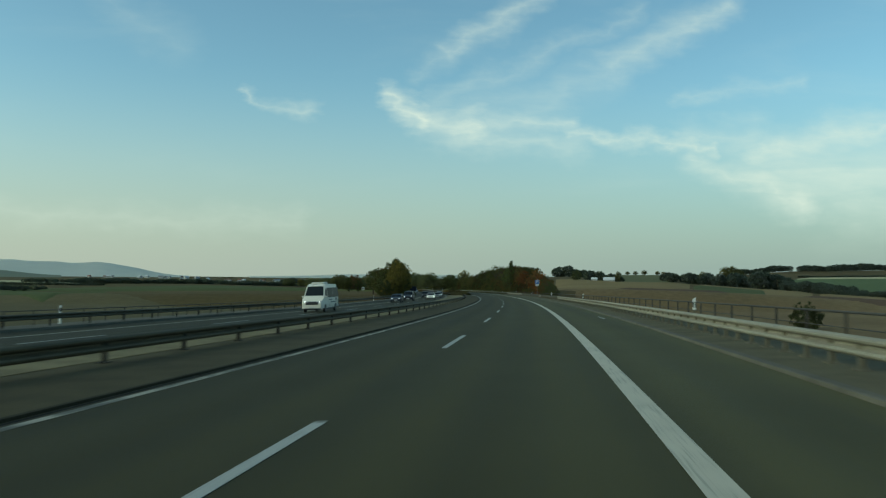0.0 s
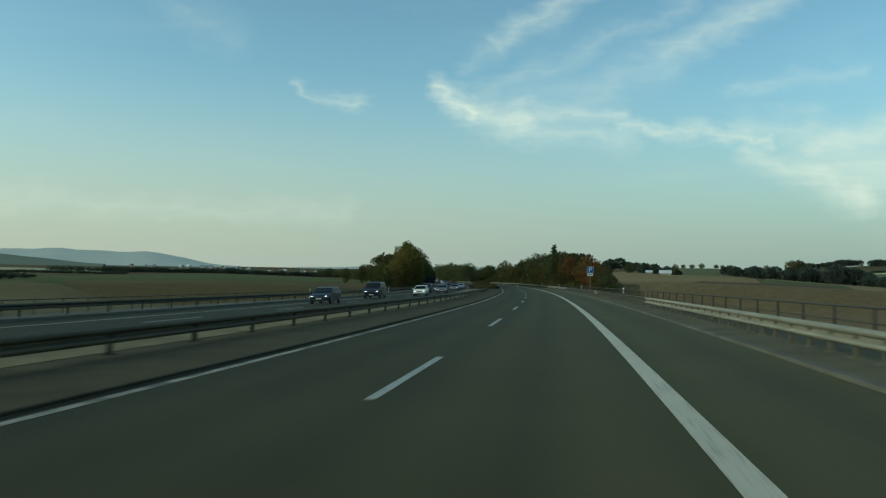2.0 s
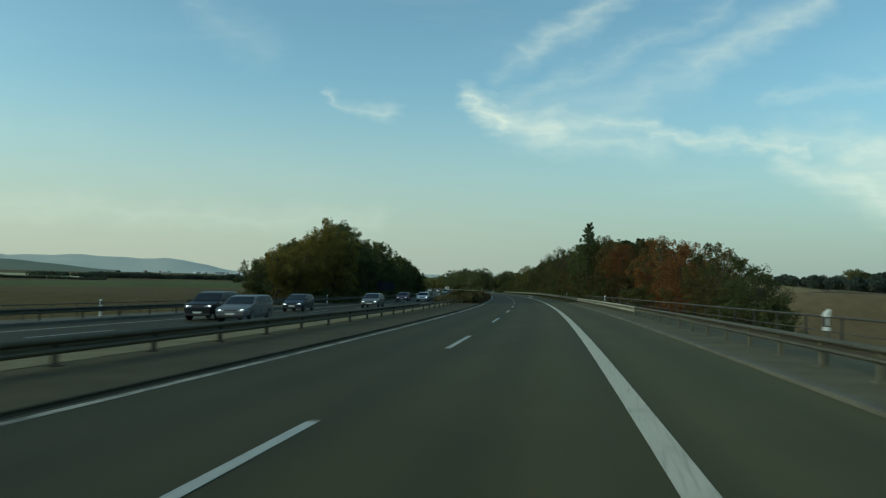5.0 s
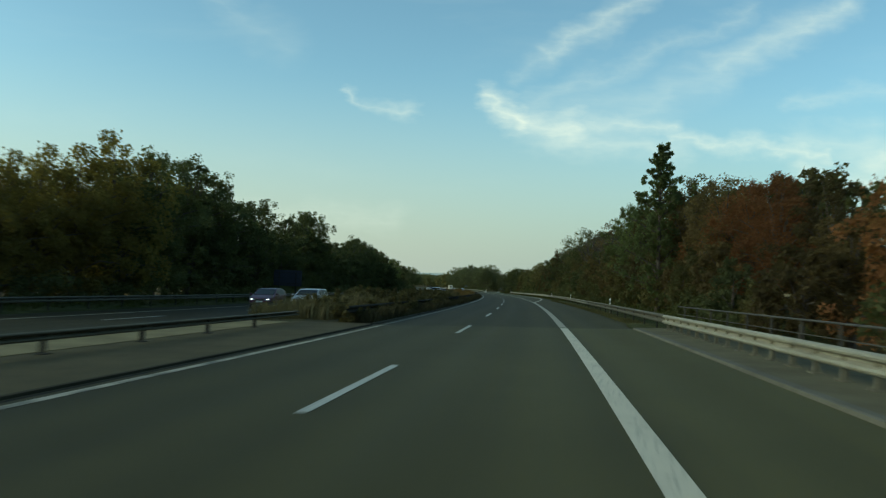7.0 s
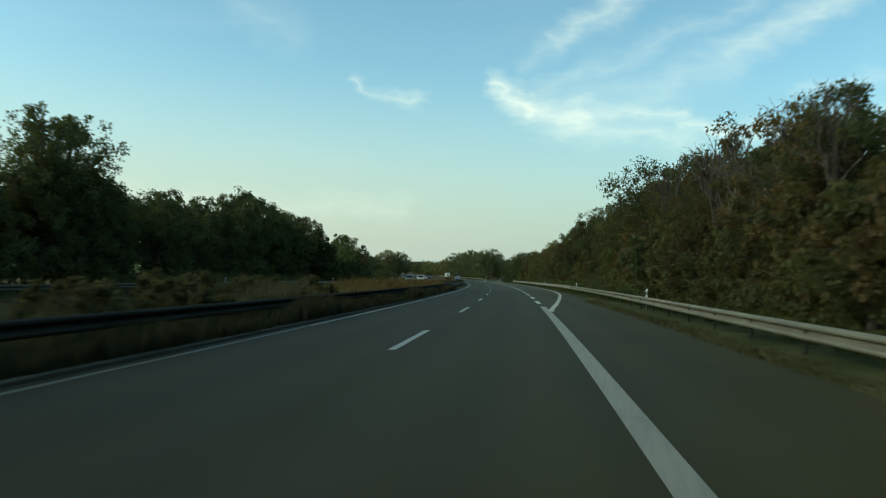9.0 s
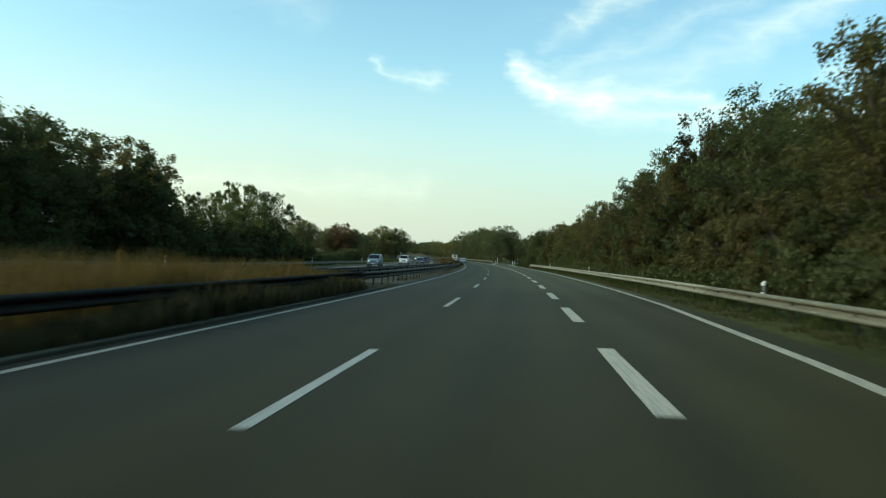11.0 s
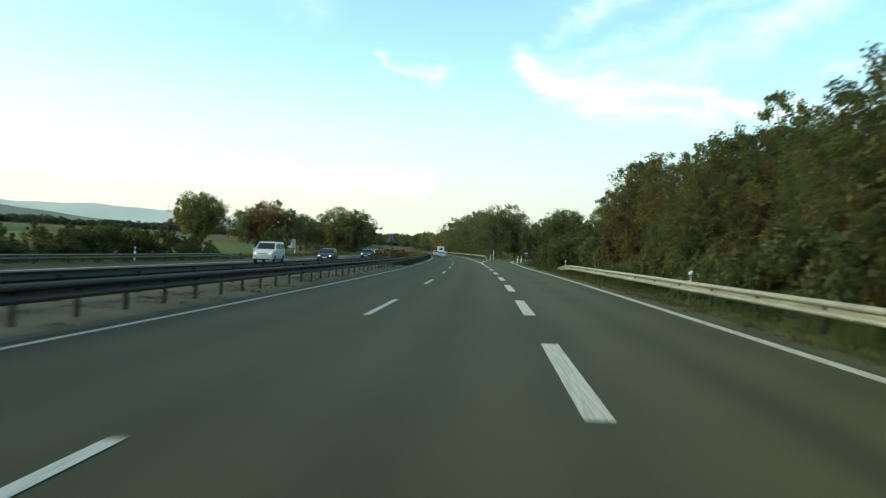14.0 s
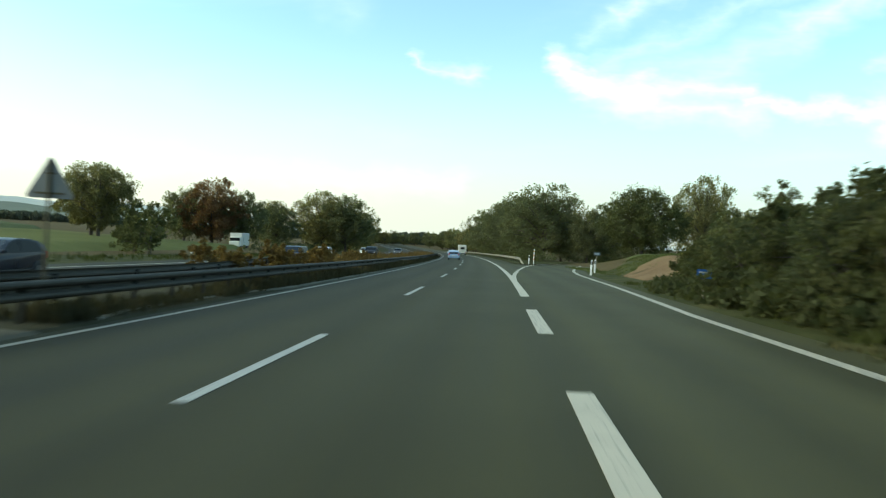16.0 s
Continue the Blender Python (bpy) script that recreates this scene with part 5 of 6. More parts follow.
# trees further on
T_FIELD = bough_tree("tree", 104, 11.0, 5.4, L_HAZY[1], "round olive tree on a short trunk in the meadow", 40, 8, 60, 0.12, 0.2, 0.2, 0.15, 0.75, 0.8)
plant(T_FIELD, 641.5, -59, 1.08)
plant(T_FIELD, 645.5, -62, 1.12)
for s, d, h in ((704, -33, 12.4), (702, -27, 12.0), (706, -45, 9.8), (690, -41, 9.0), (712, -30, 10), (735, -30, 10), (760, -29, 10.5),
                (669, 15.5, 13.3), (690, 16, 12.0), (712, 14.5, 13.0), (744, 15, 14.6), (772, 14, 13.5), (803, 15, 14.5)):
    plant(random.choice(T_FAR), s, d, h / 10.0)
undergrowth("undergrowth", 640, 800, 10.0, 15.0, 2.2, 500, L_DARK, "dark undergrowth below the trees")
T_DOME = bough_tree("tree", 107, 11.0, 6.3, L_DARK, "broad dark dome-shaped tree beside the exit", 70, 8, 62, 0.13, 0.08, 0.1, 0.0, 0.85, 1.0)
plant(T_DOME, 644, 28.8, 1.0)
for p, s, d, h, k in ((1, 675, 20.0, 10.6, 0.8), (0, 662, 23.0, 9.6, 0.75), (2, 666, 27.5, 10.6, 0.8), (1, 658, 43.0, 14.6, 0.72), (0, 690, 24.0, 10.0, 0.8),
                       (0, 700, 34.0, 10.0, 0.9), (1, 668, 47.0, 11.5, 0.8), (2, 622, 43.0, 6.4, 0.9), (0, 608, 42.0, 6.0, 0.9), (1, 640, 44.0, 7.5, 0.8)):
    c = plant(T_FAR[p], s, d, h / 10.6)
    c.scale = (h / 10.6 * k, h / 10.6 * k, h / 10.6)
undergrowth("undergrowth", 640, 700, 23.0, 44.0, 1.8, 420, L_DARK, "dark undergrowth below the trees by the exit")
undergrowth("undergrowth", 640, 800, -36.0, -28.0, 2.2, 500, L_DARK, "dark undergrowth below the trees")
T_FAR_RED = bough_tree("tree", 108, 11.0, 5.2, L_MAPLE, "round-crowned tree with dull red leaves in the distance", 40, 8, 60, 0.13, 0.12, 0.12, 0.0, 0.8, 1.0)
plant(T_FAR_RED, 667.5, -48.5, 1.15)
plant(T_FAR[0], 668, -54.0, 0.96)
plant(T_FAR[0], 673, -44.5, 1.0)
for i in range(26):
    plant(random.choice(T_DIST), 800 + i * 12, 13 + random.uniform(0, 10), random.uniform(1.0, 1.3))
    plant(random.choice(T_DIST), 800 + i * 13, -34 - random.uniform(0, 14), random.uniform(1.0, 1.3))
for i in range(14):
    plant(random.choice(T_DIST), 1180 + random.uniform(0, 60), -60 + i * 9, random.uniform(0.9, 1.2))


# ---------------------------------------------------------------- far woods and hills
def far_wood(name, x0, y0, x1, y1, height, depth, mat, label):
    """A strip of distant woodland: many rounded crowns of different height."""
    rng = np.random.default_rng(int(abs(x0) + abs(y0)))
    dx, dy = x1 - x0, y1 - y0
    ll = math.hypot(dx, dy)
    n = int(ll / (height * 0.24))
    t = (np.arange(n) + rng.random(n)) / n
    w = rng.uniform(-depth, depth, n)
    x, y = x0 + dx * t - dy / ll * w, y0 + dy * t + dx / ll * w
    z = ground_z(x, y)
    h = height * (0.62 + 0.25 * rng.random(n) + 0.18 * np.sin(t * ll / 31) * np.sin(t * ll / 12 + 1))
    per = 260
    v = rng.normal(size=(n * per, 3))
    v /= np.linalg.norm(v, axis=1)[:, None]
    k = np.repeat(np.arange(n), per)
    r = (0.75 + 0.25 * rng.random(n * per))
    v[:, 2] = np.abs(v[:, 2]) * rng.choice([1, 1, -0.8], n * per)
    pts = np.stack([x[k] + v[:, 0] * r * h[k] * 0.6, y[k] + v[:, 1] * r * h[k] * 0.6, z[k] + h[k] * (0.45 + 0.55 * v[:, 2] * r)], -1)
    me = leaf_mesh(name, pts, np.full(n * per, 0.3), 1, height * 0.085, rng)
    return thing(name, me, mat, label, "wood", kind="stuff")


# blue-grey leaf tint paints the distance haze over these woods
L_FAR_HAZED = leaves("hazed_far_wood_leaves", [(0.08, 0.096, 0.098), (0.096, 0.113, 0.112), (0.112, 0.13, 0.124)], 0.7)
far_wood("far_wood", -610, 870, -470, 1080, 8, 12, L_FAR_HAZED, "dark strip of distant woodland")
far_wood("far_wood", -470, 1080, -300, 1400, 8, 14, L_FAR_HAZED, "dark strip of distant woodland before the village")
far_wood("far_wood", -420, 1240, -300, 1260, 15, 12, L_FAR_HAZED, "dark wooded ridge down the motorway")
far_wood("far_wood", -345, 430, -305, 455, 5, 6, L_FAR_HAZED, "small distant copse between fields")
far_wood("far_wood", -640, 760, -470, 800, 3.5, 5, L_FAR_HAZED, "low distant hedgerow between fields")
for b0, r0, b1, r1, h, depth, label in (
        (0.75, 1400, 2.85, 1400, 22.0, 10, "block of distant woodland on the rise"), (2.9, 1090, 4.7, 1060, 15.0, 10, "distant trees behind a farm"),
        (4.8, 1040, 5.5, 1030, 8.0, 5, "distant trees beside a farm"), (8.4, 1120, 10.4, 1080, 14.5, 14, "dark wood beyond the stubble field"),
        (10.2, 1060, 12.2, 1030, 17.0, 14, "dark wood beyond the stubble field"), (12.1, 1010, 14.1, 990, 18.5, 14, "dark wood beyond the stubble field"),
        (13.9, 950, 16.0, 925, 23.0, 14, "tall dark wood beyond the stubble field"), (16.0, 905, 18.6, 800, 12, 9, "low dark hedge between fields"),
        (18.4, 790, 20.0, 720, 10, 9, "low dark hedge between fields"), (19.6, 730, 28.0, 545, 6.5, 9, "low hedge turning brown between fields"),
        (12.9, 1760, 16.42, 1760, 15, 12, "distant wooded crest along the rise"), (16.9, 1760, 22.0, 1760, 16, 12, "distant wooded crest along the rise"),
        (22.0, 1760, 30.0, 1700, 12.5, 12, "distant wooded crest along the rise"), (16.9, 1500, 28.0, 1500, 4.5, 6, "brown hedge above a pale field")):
    far_wood("far_wood", *at_bearing(b0, r0), *at_bearing(b1, r1), h, depth, L_FAR_HAZED, label)
for b, r, k, squash in ((5.85, 1480, 0.72, 0.85), (6.4, 1480, 0.8, 0.8), (7.0, 1470, 0.85, 0.95), (7.9, 1480, 0.75, 0.85), (8.3, 1470, 0.7, 0.85), (5.2, 1030, 0.75, 1.6),
                        (10.9, 1300, 0.95, 1.1), (12.4, 1380, 1.7, 0.95), (12.8, 1400, 1.75, 0.95), (13.2, 1400, 1.4, 0.9)):
    plant(T_FAR[1], xy=at_bearing(b, r), size=k, squash=squash)
plant(T_FAR[0], xy=at_bearing(2.3, 900), size=1.1)


def build_hill(name, b0, b1, r0, r1, top, mat, label, seed):
    """A long low ridge between two bearings to the left of +y."""
    nb, nr = 60, 10
    verts = []
    for i in range(nb + 1):
        b = b0 + (b1 - b0) * i / nb
        f = float(step(b, b0, b0 + 6.5)) * (1 - float(step(b, b1 - 9, b1)))
        f *= 1 + 0.07 * math.sin(b * 0.9 + seed) + 0.04 * math.sin(b * 2.3)
        for j in range(nr + 1):
            t = j / nr
            r = r0 + (r1 - r0) * t
            h = math.sin(math.pi * min(1, t * 1.2) / 2) ** 0.8 * (1 if t < 0.85 else 1 - (t - 0.85) * 3)
            verts.append((-math.sin(radians(b)) * r, math.cos(radians(b)) * r, -14 + (top * f + 12) * h))
    faces = [(i * (nr + 1) + j, (i + 1) * (nr + 1) + j, (i + 1) * (nr + 1) + j + 1, i * (nr + 1) + j + 1) for i in range(nb) for j in range(nr)]
    return thing(name, mesh_of(name, verts, faces, None, True), mat, label, "hill", kind="structure")


# distance haze is painted into the far hill's pale colour
M_HILL_HAZED = soil("hazed_wooded_hill", [(0.3, (0.42, 0.44, 0.39)), (0.55, (0.46, 0.48, 0.42)), (0.75, (0.5, 0.52, 0.46))], 0.004, None, 0.05)
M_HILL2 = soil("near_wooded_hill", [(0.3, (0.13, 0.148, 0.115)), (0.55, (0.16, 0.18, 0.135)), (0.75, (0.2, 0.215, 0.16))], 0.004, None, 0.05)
build_hill("hill", 25, 75, 2700, 3900, 55, M_HILL_HAZED, "long wooded hill on the horizon", 0.5)
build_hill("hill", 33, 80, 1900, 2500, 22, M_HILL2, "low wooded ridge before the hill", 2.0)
build_hill("hill", -12, 21, 3800, 4700, 17, M_HILL_HAZED, "faint low ridge on the horizon", 1.2)

# ---------------------------------------------------------------- tall grass and weeds
def blades(name, s0, s1, d0, d1, n, h0, h1, mat, label, z=0.05, lean=0.35):
    """Tufts of tall grass: thin bent blades."""
    rng = np.random.default_rng(int(s0 * 7 + abs(d0) * 13))
    tufts = max(1, n // 14)
    ts, td = rng.uniform(s0, s1, tufts), rng.uniform(d0, d1, tufts)
    th = rng.uniform(h0, h1, tufts) * (0.75 + 0.35 * np.sin(ts * 0.35) * np.sin(ts * 0.13 + 1))
    pick = rng.integers(0, tufts, n)
    s, d = ts[pick] + rng.normal(0, 0.14, n), td[pick] + rng.normal(0, 0.14, n)
    p = road(s, d, z)
    p[:, 2] = np.maximum(p[:, 2], ground_z(p[:, 0], p[:, 1]) - 0.02)
    h = th[pick] * rng.uniform(0.6, 1.1, n)
    a = rng.uniform(0, 2 * math.pi, n)
    w = rng.uniform(0.008, 0.02, n)
    off = np.stack([np.cos(a), np.sin(a), 0 * a], -1)
    bend = np.stack([-np.sin(a), np.cos(a), 0 * a], -1) * (h * rng.uniform(0.1, lean, n))[:, None]
    up = np.array([0, 0, 1.0])
    v = np.stack([p - off * w[:, None], p + off * w[:, None], p + bend * 0.35 + up * (h * 0.6)[:, None] + off * w[:, None] * 1.3,
                  p + bend * 0.35 + up * (h * 0.6)[:, None] - off * w[:, None] * 1.3, p + bend + up * h[:, None]], 1).reshape(-1, 3)
    faces = []
    for i in range(n):
        b = 5 * i
        faces += [(b, b + 1, b + 2, b + 3), (b + 3, b + 2, b + 4)]
    return thing(name, mesh_of(name, v, faces), mat, label, "grass", kind="stuff")


G_GREEN = leaves("green_grass", [(0.025, 0.032, 0.010), (0.05, 0.06, 0.018), (0.09, 0.095, 0.03)], 0.25, 0.0)
G_BANK = leaves("bank_grass", [(0.05, 0.062, 0.02), (0.085, 0.1, 0.034), (0.125, 0.14, 0.052)], 0.25, 0.0)
G_BROWN = leaves("brown_grass", [(0.07, 0.064, 0.034), (0.105, 0.094, 0.05), (0.145, 0.125, 0.067)], 0.25, 0.0)
G_VERGE = leaves("verge_fringe", [(0.045, 0.044, 0.02), (0.075, 0.07, 0.032), (0.11, 0.1, 0.048)], 0.25, 0.0)
G_STRAW = leaves("straw_grass", [(0.085, 0.06, 0.024), (0.15, 0.102, 0.04), (0.22, 0.155, 0.065)], 0.3, 0.0)
G_DARK = leaves("dark_weeds", [(0.032, 0.03, 0.016), (0.052, 0.047, 0.025), (0.076, 0.066, 0.036)], 0.25, 0.0)
G_RUST = leaves("rusty_weeds", [(0.066, 0.046, 0.018), (0.118, 0.078, 0.03), (0.17, 0.12, 0.046)], 0.25, 0.0)
blades("tall_grass", 260, 330, -10.2, -5.6, 24000, 0.9, 1.4, G_BROWN, "tall dry brownish grass in the median")
blades("tall_grass", 326, 394, -10.2, -5.6, 36000, 1.0, 1.55, G_STRAW, "tall straw and rust coloured grass in the median")
blades("weeds", 259, 388, -5.15, -4.4, 40000, 0.4, 0.8, G_DARK, "dark weeds at the foot of the median rail")
blades("weeds", 528, 660, -5.6, -4.4, 30000, 0.2, 0.6, G_DARK, "dark weeds at the foot of the median rail")
blades("grass_tufts", 400, 540, -6.8, -4.35, 5000, 0.04, 0.14, G_VERGE, "sparse dull grass tufts under the median rail")
blades("rusty_weeds", 566, 700, -9.8, -6.2, 16000, 0.6, 1.3, G_RUST, "rust-coloured tall weeds in the median")
blades("verge_grass", 262, 530, 8.9, 12.2, 34000, 0.12, 0.45, G_GREEN, "rough grass beside the guard rail", 0.08)
blades("dry_fringe", 264, 345, 7.15, 7.8, 9000, 0.05, 0.17, G_VERGE, "dull grass fringe at the shoulder's edge", 0.0)
blades("dry_fringe", 345, 530, 8.4, 9.3, 14000, 0.05, 0.2, G_VERGE, "dull grass fringe at the lane's edge", 0.0)
blades("verge_grass", 262, 640, -27.5, -23.4, 16000, 0.2, 0.6, G_GREEN, "rough grass behind the far rail", 0.05)
blades("verge_grass", 530, 556, 9.6, 15, 6000, 0.1, 0.3, G_GREEN, "short grass beside the exit", 0.02)
blades("bank_grass", 556, 600, 11.0, 19.0, 16000, 0.08, 0.25, G_BANK, "short green grass on the bank beside the exit", 0.02)
L_HEDGE = leaves("dark_hedge_leaves", [(0.064, 0.059, 0.03), (0.09, 0.081, 0.041), (0.122, 0.106, 0.053)], 0.5, 0.3)
hedge = broadleaf("hedge_bush", 201, 1.5, 1.3, L_HEDGE, "low dark brown hedge bush in the median", 32, 56, 0.085, 0.03, 6, category="bush")
hedge2 = broadleaf("hedge_bush", 202, 1.45, 1.3, L_HEDGE, "low olive hedge bush in the median", 32, 56, 0.085, 0.03, 6, category="bush")
for i in range(44):
    plant(random.choice((hedge, hedge2)), 262.5 + i * 1.45, random.uniform(-9.0, -6.4), random.uniform(0.8, 1.0) + (0.22 if i > 5 else 0.0))
for i in range(24):
    plant(random.choice((hedge, hedge2)), 259.5 + i * 1.7, random.uniform(-5.9, -5.45), random.uniform(0.65, 0.9))
L_GOLD = leaves("golden_weed_leaves", [(0.085, 0.056, 0.022), (0.145, 0.096, 0.036), (0.205, 0.142, 0.052)], 0.35, 0.2)
weed = broadleaf("weed_clump", 205, 1.7, 1.0, L_GOLD, "golden rust tall weed clump in the median", 40, 40, 0.07, 0.0, 6, category="weeds", woody=False)
for i in range(26):
    plant(weed, 546 + i * 1.35 + (5 if i > 13 else 0), random.uniform(-9.2, -7.0), random.uniform(0.75, 1.0) * (0.8 if i > 13 else 1.0))
plant(B_GREEN[1], 590.5, -30.0, 1.2)
plant(B_GREEN[1], 593, -32.5, 1.2)
plant(B_GREEN[1], 599, -35.5, 0.9)
field_bush = broadleaf("bush", 79, 4.6, 2.9, L_DARK, "round dark bush in the field below the bridge", 120, 60, 0.1, 0.0, 9, category="bush", full=0.8)
plant(field_bush, xy=(48.5, 144), size=1.1)
plant(B_GREEN[1], 204, 15.2, 0.8)
plant(B_GREEN[0], 208, 15.6, 1.2)
for s, d, k, p in ((211, 16, 0.6, T_DARK), (215.5, 16, 0.68, T_DARK), (220, 16, 0.74, T_BROWN), (225, 16, 0.8, T_OLIVE), (231, 16.5, 0.86, T_RED), (237, 16, 0.9, T_RED),
                   (243, 16.5, 0.96, T_RED), (249, 16, 0.95, T_BROWN), (254, 16.5, 0.95, T_RED)):
    plant(random.choice(p), s, d, k)
plant(B_GREEN[0], 247, 14, 1.2)
plant(B_OLIVE[0], 250, 17, 1.3)

# ---------------------------------------------------------------- roadside posts and signs
def delineator():
    root = tagged(new("marker_post"), "white roadside marker post with a black band", "marker post", "marker posts")
    bm = bmesh.new()
    for z0, z1, w in ((-0.1, 0.68, 0.06), (0.9, 1.02, 0.052)):
        vs = box(bm, -w, w, -0.055, 0.055, z0, z1, 0.018)
    for v in bm.verts:
        if v.co.z > 1.0:
            v.co.z += 0.05 * (v.co.x / 0.06)
    part("body", bm, M_WHITE, root)
    bm = bmesh.new()
    box(bm, -0.061, 0.061, -0.057, 0.057, 0.68, 0.9, 0.018)
    part("band", bm, M_BLACK, root, "black band")
    bm = bmesh.new()
    box(bm, -0.022, 0.022, -0.062, -0.056, 0.70, 0.88)
    part("reflector", bm, M_SIGN_WHITE, root, "pale reflector")
    return root


def rail_marker():
    """A short marker head clamped to a guard rail post."""
    root = tagged(new("rail_marker"), "white marker head with black band fixed to the rail", "marker post", "rail markers")
    bm = bmesh.new()
    for z0, z1 in ((0.62, 0.70), (0.88, 1.0)):
        box(bm, -0.055, 0.055, -0.05, 0.05, z0, z1, 0.016)
    for v in bm.verts:
        if v.co.z > 0.97:
            v.co.z += 0.05 * (v.co.x / 0.06)
    part("body", bm, M_WHITE, root)
    bm = bmesh.new()
    box(bm, -0.056, 0.056, -0.052, 0.052, 0.70, 0.88, 0.016)
    part("band", bm, M_BLACK, root, "black band")
    bm = bmesh.new()
    box(bm, -0.022, 0.022, -0.058, -0.05, 0.72, 0.86)
    part("reflector", bm, M_SIGN_WHITE, root, "pale reflector")
    bm = bmesh.new()
    box(bm, -0.03, 0.03, -0.03, 0.03, -0.05, 0.64, 0.006)
    part("stalk", bm, M_POST_DIM, root)
    return root


marker = delineator()
clamp_marker = rail_marker()
for i, s in enumerate((-25, 25.2, 75, 124.5, 175, 226, 281, 330, 378, 430.5, 478, 515.8)):
    m = at_road(s, right_rail(s) + 0.14 if s > 257 else 7.79, 0.12 if s < 257 else 0.04)
    if i == 0:
        clamp_marker.matrix_basis = m
    else:
        copy_thing(clamp_marker, m)
first = True
for s, d, z in [(572, 9.9, 0.05), (578, 11.0, 0.05), (613, 8.2, 0.1),
                (40, -24.4, 0.15), (95, -24.4, 0.15), (150, -24.4, 0.15), (205, -24.4, 0.15), (262, -24.6, 0.1), (312, -24.6, 0.1), (363, -24.6, 0.1), (413, -24.6, 0.1),
                (463, -24.6, 0.1), (512, -24.6, 0.1), (558, -25, 0.1), (602, -30, 0.1)]:
    m = at_road(s, d, z)
    if first:
        marker.matrix_basis, first = m, False
    else:
        copy_thing(marker, m)


def rounded(w, h, r, n=5):
    pts = []
    for cx, cy, a0 in ((w / 2 - r, h / 2 - r, 0), (-w / 2 + r, h / 2 - r, 90), (-w / 2 + r, -h / 2 + r, 180), (w / 2 - r, -h / 2 + r, 270)):
        for i in range(n + 1):
            a = radians(a0 + 90 * i / n)
            pts.append((cx + r * math.cos(a), cy + r * math.sin(a)))
    return pts


def plate(bm, pts, y0, y1, cz):
    """A flat board in the x-z plane, facing -y."""
    a = [bm.verts.new((x, y0, cz + z)) for x, z in pts]
    b = [bm.verts.new((x, y1, cz + z)) for x, z in pts]
    bm.faces.new(a)
    bm.faces.new(b[::-1])
    for i in range(len(pts)):
        j = (i + 1) % len(pts)
        bm.faces.new((a[j], a[i], b[i], b[j]))


def letter(name, text, size, x, y, z, mat, parent):
    cu = bpy.data.curves.new(name, "FONT")
    cu.body, cu.size, cu.align_x, cu.align_y, cu.extrude = text, size, "CENTER", "CENTER", 0.002
    tmp = bpy.data.objects.new(name, cu)
    scene.collection.objects.link(tmp)
    me = bpy.data.meshes.new_from_object(tmp.evaluated_get(bpy.context.evaluated_depsgraph_get()))
    bpy.data.objects.remove(tmp)
    bpy.data.curves.remove(cu)
    ob = thing(name, me, mat, parent=parent)
    ob.matrix_basis = Matrix.Translation((x, y, z)) @ Matrix.Rotation(radians(90), 4, "X")
    return ob


def parking_sign():
    root = tagged(new("parking_sign"), "blue square parking sign with white distance plate on pole", "road sign")
    bm = bmesh.new()
    tube(bm, [(0, 0.05, -0.95), (0, 0.05, 3.92)], [0.04, 0.04], 10)
    part("pole", bm, M_ZINC, root)
    bm = bmesh.new()
    plate(bm, rounded(1.02, 1.0, 0.06), 0.0, 0.012, 3.36)
    board = part("board", bm, M_SIGN_WHITE, root)
    bm = bmesh.new()
    plate(bm, rounded(0.97, 0.95, 0.05), -0.004, 0.0, 3.36)
    part("face", bm, M_SIGN_BLUE, board)
    letter("letter", "P", 0.98, 0.0, -0.006, 3.36, M_SIGN_WHITE, board)
    bm = bmesh.new()
    plate(bm, rounded(0.9, 0.44, 0.05), 0.0, 0.012, 2.60)
    lower = part("distance_plate", bm, M_BLACK, root)
    bm = bmesh.new()
    plate(bm, rounded(0.86, 0.40, 0.04), -0.004, 0.0, 2.60)
    part("face", bm, M_SIGN_WHITE, lower)
    bm = bmesh.new()
    for x0, x1 in ((-0.32, -0.22), (-0.19, -0.09), (-0.06, 0.04), (0.12, 0.32)):
        plate(bm, [(x1, 0.06), (x0, 0.06), (x0, -0.05), (x1, -0.05)], -0.008, -0.004, 2.60)
    part("bars", bm, M_BLACK, lower)
    bm = bmesh.new()
    for zz in (3.1, 3.6, 2.6):
        box(bm, -0.07, 0.07, 0.012, 0.1, zz - 0.025, zz + 0.025, 0.008)
    part("clamp", bm, M_ZINC, root)
    root.matrix_basis = at_road(173.7, 8.85, 0.34, -2, 0.88)


parking_sign()


def warning_sign():
    root = tagged(new("warning_sign"), "back of a grey triangular warning sign in the median", "road sign")
    bm = bmesh.new()
    plate(bm, [(0.0, 0.52), (-0.04, 0.5), (-0.47, -0.24), (-0.44, -0.3), (0.44, -0.3), (0.47, -0.24), (0.04, 0.5)], 0.0, 0.02, 2.5)
    part("board", bm, M_SIGN_GREY, root)
    bm = bmesh.new()
    tube(bm, [(0, -0.04, -0.3), (0, -0.04, 2.95)], [0.034, 0.034], 9)
    part("pole", bm, M_ZINC_DARK, root)
    bm = bmesh.new()
    for zz in (2.3, 2.7):
        box(bm, -0.3 + (zz - 2.3) * 0.5, 0.3 - (zz - 2.3) * 0.5, -0.02, 0.0, zz - 0.02, zz + 0.02)
    part("brace", bm, M_ZINC_DARK, root)
    root.matrix_basis = at_road(530.5, -6.2, 0.08, 4)


warning_sign()


